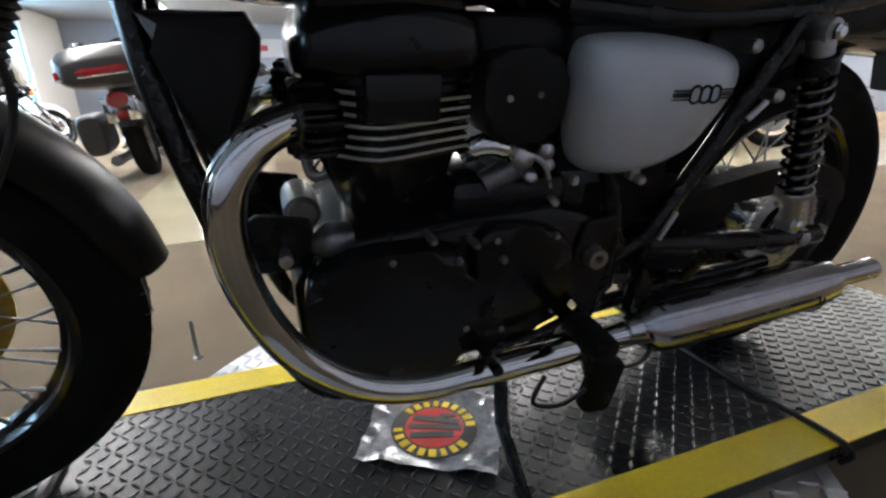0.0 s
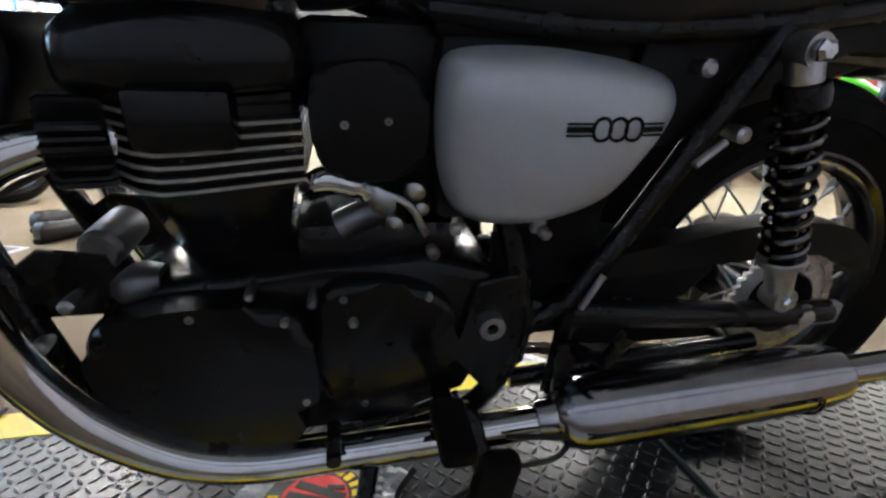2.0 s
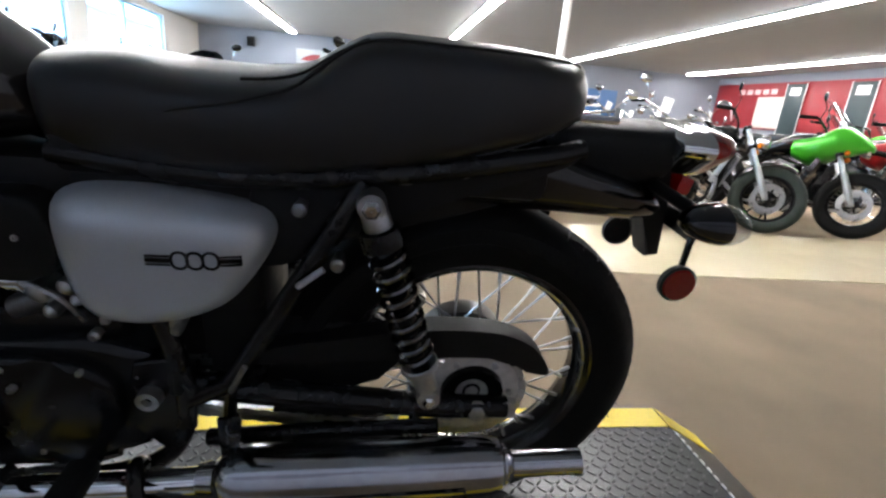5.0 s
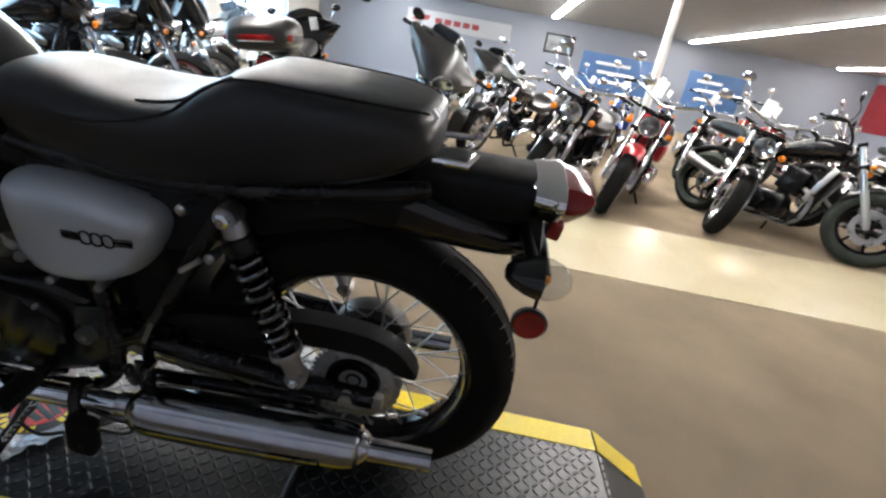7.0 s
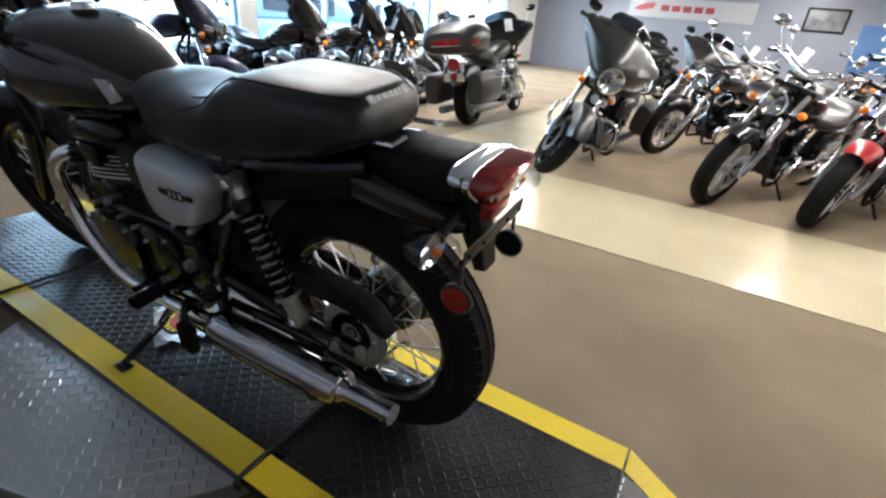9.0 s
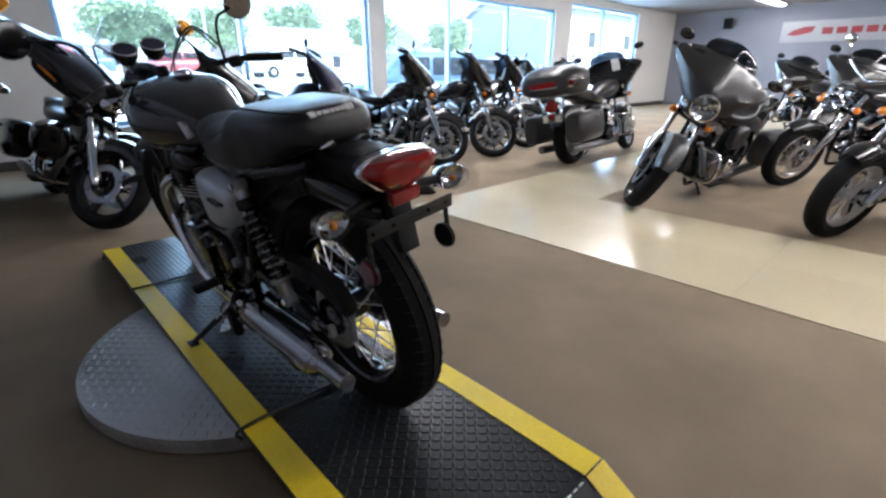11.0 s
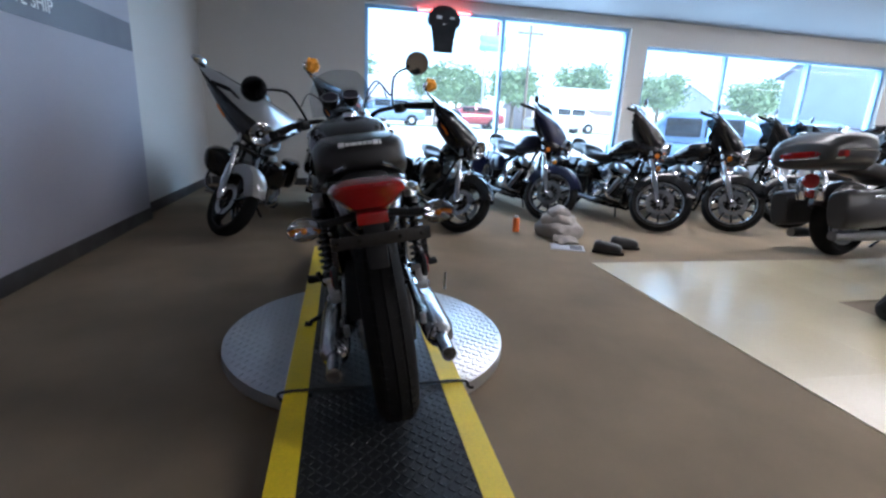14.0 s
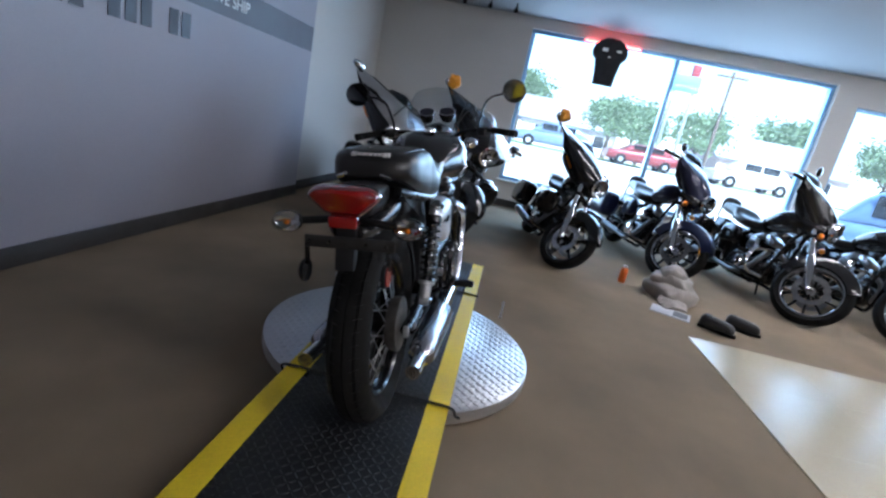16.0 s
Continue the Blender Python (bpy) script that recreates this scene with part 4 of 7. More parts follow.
    if kind == "touring" or "tourpack" in extras:
        bm = B()
        body(bm, [(wb + 0.02, 0, 0.96, 0.24, 0.11, 0.12, 3.2), (wb + 0.08, 0, 0.97, 0.31, 0.16, 0.17, 3.6), (wb + 0.38, 0, 0.97, 0.35, 0.16, 0.17, 3.4), (wb + 0.55, 0, 0.94, 0.30, 0.11, 0.13, 3.0), (wb + 0.58, 0, 0.93, 0.22, 0.07, 0.09, 2.6)], 32)
        tp = part("top_case", bm, paint, mc)
        for c0, c1 in ((-0.34, -0.15), (-0.14, 0.14), (0.15, 0.34)):
            bm = B()
            rings = []
            for q in range(7):
                y = c0 + (c1 - c0) * q / 6
                x = wb + 0.585 - 0.9 * abs(y) ** 2.4
                rings.append([Vector((x + ox, y, 0.925 + oz)) for ox, oz in ((-0.05, -0.028), (0.004, -0.028), (0.012, 0.0), (0.004, 0.028), (-0.05, 0.028))])
            ring_faces(bm, rings)
            part("lamp_strip", bm, RED_LENS, tp)
        bm = B()
        tube(bm, [(wb + 0.588 - 0.9 * abs(y) ** 2.4, y, 0.888) for y in [-0.345 + 0.69 * q / 12 for q in range(13)]], 0.007, 8)
        part("trim_strip", bm, CHROME, tp)
        bm = B()
        ball(bm, (wb + 0.415, 0, 0.70), (0.03, 0.085, 0.07), 18)
        part("brake_lamp", bm, RED_LENS, mc)
        for s in (-1, 1):
            bm = B()
            tube(bm, catmull([(wb + 0.08, s * 0.17, 1.11), (wb + 0.12, s * 0.17, 1.15), (wb + 0.36, s * 0.18, 1.15), (wb + 0.40, s * 0.18, 1.10)], 4), 0.007, 6)
            part("rack_rail", bm, CHROME, tp)
            bm = B()
            tube(bm, [(wb + 0.10, s * 0.322, 0.965), (wb + 0.38, s * 0.358, 0.965), (wb + 0.52, s * 0.318, 0.955)], 0.006, 6)
            part("trim_strip", bm, CHROME, tp)
            bm = B()
            box(bm, (wb + 0.40, s * 0.085, 0.62), (0.03, 0.09, 0.20), 0.012)
            part("tail_panel", bm, CHROME, mc)
        bm = B()
        body(bm, [(wb - 0.06, 0, 0.90, 0.17, 0.10, 0.12, 3), (wb + 0.02, 0, 0.92, 0.20, 0.11, 0.12, 3)], 20)
        part("backrest", bm, VINYL, mc)
    # tail lamp
    bm = B()
    tx = wb + (0.38 if heavy else 0.36)
    ball(bm, (tx, 0, 0.58 if heavy else 0.80), (0.035, 0.055, 0.045), 14)
    part("tail_lamp", bm, RED_LENS, mc)
    if kind == "cruiser" and "screen" in extras:
        bm = B()
        rings = [[Vector((bx - 0.11 + 0.10 * f + o + 0.07 * u * u, u * (0.115 - 0.045 * f ** 3), hz + 0.10 + 0.25 * f)) for o, us in ((0, (-1, -0.5, 0, 0.5, 1)), (0.005, (1, 0.5, 0, -0.5, -1))) for u in us] for f in (0, 0.3, 0.6, 0.85, 1.0)]
        ring_faces(bm, rings)
        part("windscreen", turn(bm, S), SMOKE_GLASS if "smoke" in extras else SCREEN_GLASS, mc)
    # side stand
    bm = B()
    a = radians(lean)
    fy = -0.26
    tube(bm, [(0.75, -0.10, 0.20), (0.85, fy, -fy * -math.tan(a) * 1.0 + 0.012)], 0.012, 8)
    part("side_stand", bm, BLACK_FRAME, mc)
    if "tag" in extras:
        bm = B()
        box(bm, (bx + 0.02, 0.10, by + 0.02), (0.004, 0.10, 0.15), 0.001, Matrix.Rotation(0.3, 4, 'Y'))
        part("price_card", turn(bm, S), WHITE, mc, "white price card hung on the bars")
    if "orange" in extras:
        bm = B()
        rc = tip + Vector((0.0, 0.0, 0.085))
        ball(bm, rc, (0.055, 0.075, 0.055), 18)
        for v in bm.verts:
            v.co += noise.noise_vector((v.co - rc) * 24.0) * 0.034
        part("ribbon", turn(bm, SF), mat("orange_ribbon", (0.85, 0.33, 0.01), 0.6, var=0.15, scale=30, bump=0.1), mc, "crumpled orange ribbon tied to the mirror")
    return mc

# ---- the roadster on the ramp ----
# Its own frame: rear wheel touches the deck at the origin, forward is -x, left is -y; it leans on its side stand.
hero = thing("motorcycle", pose(0, 0, ZR + 0.001, 8.6, 0, 0), "black retro roadster with silver side covers and chrome pipes", "motorcycle")
RA, FA, RW = Vector((0, 0, 0.332)), Vector((-1.522, 0, 0.332)), 0.332
HEAD = Vector((-1.15, 0, 0.93))
ST = steer_matrix(9, HEAD, 27)
UPV = Vector((math.sin(radians(27)), 0, math.cos(radians(27))))


def tyre_mesh(c, R, w, rim_r, grooves):
    bm = B()
    h = w / 2
    prof = [(rim_r - 0.002, -h * 0.60), (rim_r + 0.012, -h * 0.72), (rim_r + 0.035, -h * 0.93), (R - 0.050, -h), (R - 0.034, -h * 0.95), (R - 0.022, -h * 0.80)]
    for y in grooves:
        r = R - 0.020 * (abs(y) / h) ** 2
        prof += [(r, y - 0.0035), (r - 0.005, y - 0.002), (r - 0.005, y + 0.002), (r, y + 0.0035)]
    prof += [(R - 0.022, h * 0.80), (R - 0.034, h * 0.95), (R - 0.050, h), (rim_r + 0.035, h * 0.93), (rim_r + 0.012, h * 0.72), (rim_r - 0.002, h * 0.60)]
    return lathe(bm, prof, c, (0, 1, 0), 72)


def hero_wheel(name, c, w, T0, grooves, hub_r, hub_w):
    bm = B()
    lathe(bm, [(0.012, -hub_w - 0.02), (hub_r * 0.5, -hub_w - 0.012), (hub_r, -hub_w), (hub_r, -hub_w * 0.8), (hub_r * 0.62, -hub_w * 0.5), (hub_r * 0.62, hub_w * 0.5), (hub_r, hub_w * 0.8), (hub_r, hub_w), (hub_r * 0.5, hub_w + 0.012), (0.012, hub_w + 0.02)], c, (0, 1, 0), 32)
    wh = part(name, turn(bm, T0), BLACK_ENG, hero, "black hub with wire spokes")
    part("tyre", turn(tyre_mesh(c, RW, w, 0.236, grooves), T0), RUBBER, wh, "black grooved road tyre")
    if name == "rear_wheel":
        pass
    # sipes across the tread
    bm = B()
    for k in range(56):
        a = 2 * math.pi * k / 56
        for s in (-1, 1):
            pts = []
            for f in (0.30, 0.50, 0.72):
                y = s * w / 2 * f
                r = RW - 0.020 * f * f + 0.0006
                aa = a + 0.035 * (f - 0.3) * 2 + (0.05 if s > 0 else 0)
                pts.append(Vector(c) + Vector((math.cos(aa) * r, y, math.sin(aa) * r)))
            tube(bm, pts, [0.0008, 0.0016, 0.0008], 4)
    tagged(part("tread_pattern", turn(bm, T0), BLACK_PLASTIC, wh), kind="stuff")
    bm = B()
    h = w / 2
    lathe(bm, [(0.243, -h * 0.66), (0.236, -h * 0.68), (0.228, -h * 0.58), (0.224, -h * 0.30), (0.214, -h * 0.16), (0.214, h * 0.16), (0.224, h * 0.30), (0.228, h * 0.58), (0.236, h * 0.68), (0.243, h * 0.66)], c, (0, 1, 0), 72)
    part("rim", turn(bm, T0), BLACK_GLOSS, wh, "black enamelled wheel rim")
    for k in range(36):
        a = 2 * math.pi * k / 36
        s = 1 if k % 2 else -1
        off = 0.62 * (1 if (k // 2) % 2 else -1)
        p0 = Vector(c) + Vector((math.cos(a + off) * (hub_r - 0.004), s * hub_w * 0.9, math.sin(a + off) * (hub_r - 0.004)))
        p1 = Vector(c) + Vector((math.cos(a) * 0.215, s * 0.008, math.sin(a) * 0.215))
        bm = B()
        tube(bm, [p0, p0.lerp(p1, 0.93)], 0.0019, 6)
        tube(bm, [p0.lerp(p1, 0.90), p1], 0.0034, 6)
        part("spoke", turn(bm, T0), STEEL, wh)
    return wh


rw = hero_wheel("rear_wheel", RA, 0.130, Matrix(), (-0.032, 0.0, 0.032), 0.062, 0.06)
fw = hero_wheel("front_wheel", FA, 0.100, ST, (-0.022, 0.022), 0.05, 0.045)
bm = B()
lathe(bm, [(0.055, 0.05), (0.085, 0.052), (0.092, 0.066), (0.092, 0.09), (0.05, 0.098), (0.012, 0.10)], RA, (0, 1, 0), 36)
part("drum_brake", bm, mat("brake_drum", (0.075, 0.068, 0.060), 0.42, metal=0.6, var=0.25, scale=24, bump=0.08), rw, "dull dark brake drum")
# sprocket on the left
bm = B()
prof = []
n = 40
out = []
for i in range(n * 4):
    a = 2 * math.pi * i / (n * 4)
    r = 0.092 if i % 4 in (0, 1) else 0.086
    out.append((RA.x + math.cos(a) * r, RA.z + math.sin(a) * r))
prism(bm, out, -0.078, -0.071)
part("sprocket", bm, mat("sprocket_alloy", (0.60, 0.59, 0.57), 0.42, metal=0.5, var=0.14, scale=30, bump=0.05), rw, "pale steel rear sprocket")
bm = B()
lathe(bm, [(0.030, -0.082), (0.056, -0.090), (0.058, -0.080), (0.058, -0.07)], RA, (0, 1, 0), 36)
part("sprocket_carrier", bm, BLACK_ENG, rw)
for k in range(6):
    bm = B()
    a = 2 * math.pi * k / 6
    lathe(bm, [(0.001, -0.086), (0.006, -0.086), (0.006, -0.078)], RA + Vector((math.cos(a) * 0.070, 0, math.sin(a) * 0.070)), (0, 1, 0), 6)
    part("sprocket_bolt", bm, ALLOY, rw)
# front disc
for s in (-1,):
    bm = B()
    lathe(bm, [(0.100, -0.0025), (0.155, -0.0025), (0.155, 0.0025), (0.100, 0.0025), (0.100, -0.0025)], FA + Vector((0, 0.062, 0)), (0, 1, 0), 48)
    dk = part("brake_disc", turn(bm, ST), GOLD, fw, "brass-coloured drilled brake disc")
    bm = B()
    for k in range(30):
        a = 2 * math.pi * k / 30
        r = 0.112 + 0.014 * (k % 3)
        lathe(bm, [(0.0008, -0.0034), (0.0042, -0.0034), (0.0042, 0.0034), (0.0008, 0.0034)], FA + Vector((math.cos(a) * r, 0.062, math.sin(a) * r)), (0, 1, 0), 8)
    part("disc_hole", turn(bm, ST), ALLOY, dk)
    bm = B()
    lathe(bm, [(0.040, 0.0), (0.104, 0.0), (0.104, 0.004), (0.040, 0.006)], FA + Vector((0, 0.058, 0)), (0, 1, 0), 24)
    part("disc_carrier", turn(bm, ST), BLACK_ENG, fw)

# front fork, mudguard
for s in (-1, 1):
    o = Vector((0.055, s * 0.095, 0))
    bm = B()
    tube(bm, [FA + o - UPV * 0.03, FA + o + UPV * 0.02, FA + o + UPV * 0.30], [0.020, 0.028, 0.028], 18)
    part("fork_slider", turn(bm, ST), BLACK_GLOSS, hero)
    bm = B()
    tube(bm, [FA + o + UPV * 0.44, FA + o + UPV * 0.70], 0.0205, 18)
    part("fork_tube", turn(bm, ST), STEEL, hero)
    bm = B()
    pts, rad = [], []
    for k in range(13):
        for dr, dz in ((0.024, 0), (0.031, 0.5)):
            pts.append(FA + o + UPV * (0.30 + (k + dz) * 0.0125))
            rad.append(dr)
    tube(bm, pts, rad, 18)
    part("fork_gaiter", turn(bm, ST), RUBBER, hero, "ribbed rubber fork gaiter")
bm = B()
for k, w in ((0.52, 0.25), (0.66, 0.25)):
    box(bm, FA + Vector((0.055, 0, 0)) + UPV * k, (0.09, w, 0.035), 0.012, Matrix.Rotation(radians(27), 4, 'Y'))
part("fork_yoke", turn(bm, ST), BLACK_FRAME, hero)
bm = B()
fender(bm, FA, RW + 0.028, 128, 8, 0.068, 0.035, 30)
fg = part("front_mudguard", turn(bm, ST), mat("satin_black_mudguard", (0.0075, 0.0075, 0.008), 0.34, var=0.15, scale=9, bump=0.01, spec=0.3), hero)
bm = B()
for s in (-1, 1):
    tube(bm, [FA + Vector((0.03, s * 0.075, 0.05)), FA + Vector((0.16, s * 0.066, 0.30))], 0.006, 8)
part("mudguard_stay", turn(bm, ST), BLACK_FRAME, fg)

# frame
bm = B()
tube(bm, [HEAD + Vector((-0.03, 0, 0.06)), HEAD + Vector((0.055, 0, -0.13))], 0.032, 16)
tube(bm, catmull([HEAD + Vector((0.03, 0, -0.02)), (-0.84, 0, 0.80), (-0.55, 0, 0.72)], 6), 0.022, 12)
for s in (-1, 1):
    tube(bm, catmull([HEAD + Vector((0.03, s * 0.02, -0.10)), (-1.105, s * 0.07, 0.64), (-1.05, s * 0.10, 0.42), (-0.98, s * 0.115, 0.225), (-0.88, s * 0.12, 0.185), (-0.62, s * 0.12, 0.185), (-0.50, s * 0.12, 0.25), (-0.475, s * 0.12, 0.40), (-0.52, s * 0.10, 0.58), (-0.58, s * 0.07, 0.72)], 6), 0.016, 12)
    tube(bm, catmull([(-0.60, s * 0.09, 0.735), (-0.40, s * 0.115, 0.725), (-0.20, s * 0.125, 0.740), (0.02, s * 0.11, 0.775), (0.10, s * 0.09, 0.79)], 6), 0.015, 12)
    tube(bm, [(-0.475, s * 0.12, 0.345), (-0.40, s * 0.125, 0.39), (-0.20, s * 0.13, 0.735)], 0.0155, 12)
    tube(bm, [(-0.40, s * 0.125, 0.40), (-0.415, s * 0.13, 0.245), (-0.385, s * 0.14, 0.22)], 0.011, 8)
part("frame", bm, BLACK_FRAME, hero)
for s in (-1, 1):
    bm = B()
    prism(bm, [(-0.565, 0.32), (-0.535, 0.43), (-0.48, 0.44), (-0.45, 0.38), (-0.46, 0.30), (-0.51, 0.255)], s * 0.128 - 0.006, s * 0.128 + 0.006, 0.003, 1)
    pp = part("pivot_plate", bm, BLACK_FRAME, hero)
    bm = B()
    lathe(bm, [(0.006, s * 0.143), (0.008, s * 0.152), (0.017, s * 0.152), (0.018, s * 0.134)], (-0.516, 0, 0.3725), (0, 1, 0), 20)
    part("pivot_bolt", bm, STEEL, pp, "bright steel pivot bolt")
# small bright bolts
for x, y, z, r in ((-0.59, -0.109, 0.4645, 0.009), (-0.236, -0.150, 0.620, 0.010), (-0.288, -0.130, 0.690, 0.010), (-0.46, -0.14, 0.50, 0.008), (-0.64, -0.135, 0.425, 0.007), (-0.735, -0.15, 0.43, 0.006), (-0.80, -0.15, 0.445, 0.006), (-0.69, -0.15, 0.40, 0.006), (-0.99, -0.125, 0.43, 0.009), (-1.03, -0.125, 0.38, 0.009)):
    bm = B()
    lathe(bm, [(0.001, -0.010), (r * 0.6, -0.010), (r, -0.006), (r, 0.004), (r * 0.7, 0.03)], (x, y, z), (0, 1, 0), 12)
    part("frame_bolt", bm, STEEL, hero)
bm = B()
tube(bm, [(-0.255, -0.152, 0.612), (-0.29, -0.155, 0.585)], 0.005, 8)
part("helmet_hook", bm, STEEL, hero)
bm = B()
tube(bm, [(-0.395, -0.145, 0.39), (-0.372, -0.146, 0.438)], 0.0045, 8)
part("stop_switch", bm, STEEL, hero)

# swing arm, chain
for s in (-1, 1):
    bm = B()
    pts = [(-0.516, s * 0.10, 0.372), (-0.30, s * 0.115, 0.355), (-0.06, s * 0.118, 0.335), (0.055, s * 0.118, 0.333)]
    tube(bm, pts, [0.024, 0.022, 0.021, 0.019], 14)
    sa = part("swing_arm", bm, BLACK_FRAME, hero)
    bm = B()
    box(bm, (0.035, s * 0.121, 0.332), (0.075, 0.018, 0.036), 0.004)
    part("chain_adjuster", bm, ALLOY, sa)
    bm = B()
    lathe(bm, [(0.001, s * 0.142), (0.008, s * 0.142), (0.015, s * 0.138), (0.015, s * 0.124)], RA, (0, 1, 0), 6)
    lathe(bm, [(0.015, s * 0.130), (0.021, s * 0.130), (0.021, s * 0.126)], RA, (0, 1, 0), 20)
    part("axle_nut", bm, STEEL, sa)
chain = None
FS = Vector((-0.585, 0, 0.345))
loop = []
for i in range(14):
    a = radians(-90 + 180 * i / 13)
    loop.append((RA.x + math.cos(a) * 0.094, RA.z + math.sin(a) * 0.094))
for i in range(1, 24):
    f = i / 24
    loop.append((RA.x * (1 - f) + FS.x * f, (RA.z + 0.094) * (1 - f) + (FS.z + 0.04) * f))
for i in range(8):
    a = radians(90 + 180 * i / 7)
    loop.append((FS.x + math.cos(a) * 0.04, FS.z + math.sin(a) * 0.04))
for i in range(1, 24):
    f = i / 24
    loop.append((FS.x * (1 - f) + RA.x * f, (FS.z - 0.04) * (1 - f) + (RA.z - 0.094) * f - 0.012 * math.sin(f * math.pi)))
bm = B()
L2 = [Vector((x, -0.0745, z)) for x, z in loop]
acc, step, prev = 0.0, 0.0159, L2[0]
k = 0
for a, b in zip(L2, L2[1:] + L2[:1]):
    d = (b - a).length
    u = (b - a).normalized()
    s = step - acc if acc else 0
    pos = s
    while pos < d:
        q = a + u * pos
        ang = math.atan2(u.z, u.x)
        off = 0.0072 if k % 2 else 0.0052
        for sg in (-1, 1):
            box(bm, q + Vector((0, sg * off, 0)), (0.019, 0.0018, 0.013), 0, Matrix.Rotation(-ang, 4, 'Y'))
        k += 1
        pos += step
    acc = d - (pos - step)
part("drive_chain", bm, STEEL, hero, "oily steel drive chain")
bm = B()
gl = catmull([(-0.36, 0, 0.435), (-0.22, 0, 0.462), (-0.09, 0, 0.481), (0.024, 0, 0.477), (0.089, 0, 0.450), (0.128, 0, 0.400), (0.118, 0, 0.392), (0.072, 0, 0.402), (0.04, 0, 0.424), (-0.10, 0, 0.425), (-0.36, 0, 0.405)], 4, True)
prism(bm, [(p.x, p.z) for p in gl], -0.104, -0.062, 0.006, 2)
part("chain_guard", bm, BLACK_PLASTIC, hero, "black chain guard")

# black inner case behind the chain, and the cross brace of the swing arm
bm = B()
prism(bm, [(-0.50, 0.295), (-0.50, 0.47), (-0.34, 0.475), (-0.17, 0.455), (-0.13, 0.39), (-0.17, 0.345), (-0.30, 0.30)], -0.068, -0.056, 0.006, 2)
part("chain_case", bm, BLACK_PLASTIC, hero)
bm = B()
box(bm, (-0.385, 0, 0.365), (0.05, 0.20, 0.06), 0.01)
part("swing_arm_brace", bm, BLACK_FRAME, hero)
# folded centre stand under the swing arm
bm = B()
for s in (-1, 1):
    tube(bm, [(-0.46, s * 0.09, 0.235), (-0.30, s * 0.105, 0.262), (-0.06, s * 0.112, 0.282)], [0.015, 0.015, 0.013], 10)
tube(bm, [(-0.10, -0.115, 0.279), (-0.10, 0.115, 0.279)], 0.012, 10)
part("centre_stand", bm, BLACK_FRAME, hero)
bm = B()
prism(bm, [(-0.36, 0.262), (-0.34, 0.312), (-0.20, 0.318), (-0.05, 0.300), (-0.02, 0.275), (-0.06, 0.258)], -0.066, -0.054, 0.004, 2)
part("lower_chain_guard", bm, BLACK_PLASTIC, hero)
# shock absorbers
for s in (-1, 1):
    p0, p1 = Vector((-0.193, s * 0.158, 0.714)), Vector((-0.091, s * 0.150, 0.390))
    ax = (p1 - p0).normalized()
    bm = B()
    lathe(bm, [(0.010, -0.017), (0.018, -0.017), (0.020, 0), (0.018, 0.017), (0.010, 0.017)], p0, (0, 1, 0), 18)
    lathe(bm, [(0.015, 0.0), (0.019, 0.012), (0.020, 0.036)], p0, ax, 20)
    sh = part("shock_absorber", bm, STEEL, hero, "twin shock with chrome-tipped eyes and black spring")
    bm = B()
    lathe(bm, [(0.020, 0.034), (0.027, 0.036), (0.029, 0.048), (0.029, 0.062), (0.022, 0.066), (0.0155, 0.07), (0.0155, 0.30)], p0, ax, 20)
    part("shock_body", bm, BLACK_ENG, sh)
    bm = B()
    u = ax.orthogonal().normalized()
    w = ax.cross(u)
    n = 150
    pts = []
    for i in range(n + 1):
        a = 2 * math.pi * 9.5 * i / n
        pts.append(p0 + ax * (0.062 + 0.205 * i / n) + (u * math.cos(a) + w * math.sin(a)) * 0.0250)
    tube(bm, pts, 0.0046, 7)
    part("coil_spring", bm, mat("spring_steel", (0.16, 0.16, 0.165), 0.20, metal=1.0, var=0.15, scale=30, bump=0.02), sh)
    bm = B()
    lathe(bm, [(0.028, 0.27), (0.030, 0.272), (0.030, 0.280), (0.020, 0.286), (0.017, 0.335)], p0, ax, 20)
    lathe(bm, [(0.010, -0.016), (0.018, -0.016), (0.020, 0), (0.018, 0.016), (0.010, 0.016)], p1, (0, 1, 0), 18)
    part("shock_eye", bm, ALLOY, sh)
    bm = B()
    lathe(bm, [(0.001, s * 0.030), (0.008, s * 0.030), (0.013, s * 0.026), (0.013, s * 0.020)], p0, (0, 1, 0), 6)
    part("shock_bolt", bm, CHROME, sh)
    bm = B()
    lathe(bm, [(0.001, s * 0.026), (0.007, s * 0.026), (0.011, s * 0.022), (0.011, s * 0.016)], p1, (0, 1, 0), 6)
    part("shock_bolt", bm, CHROME, sh)

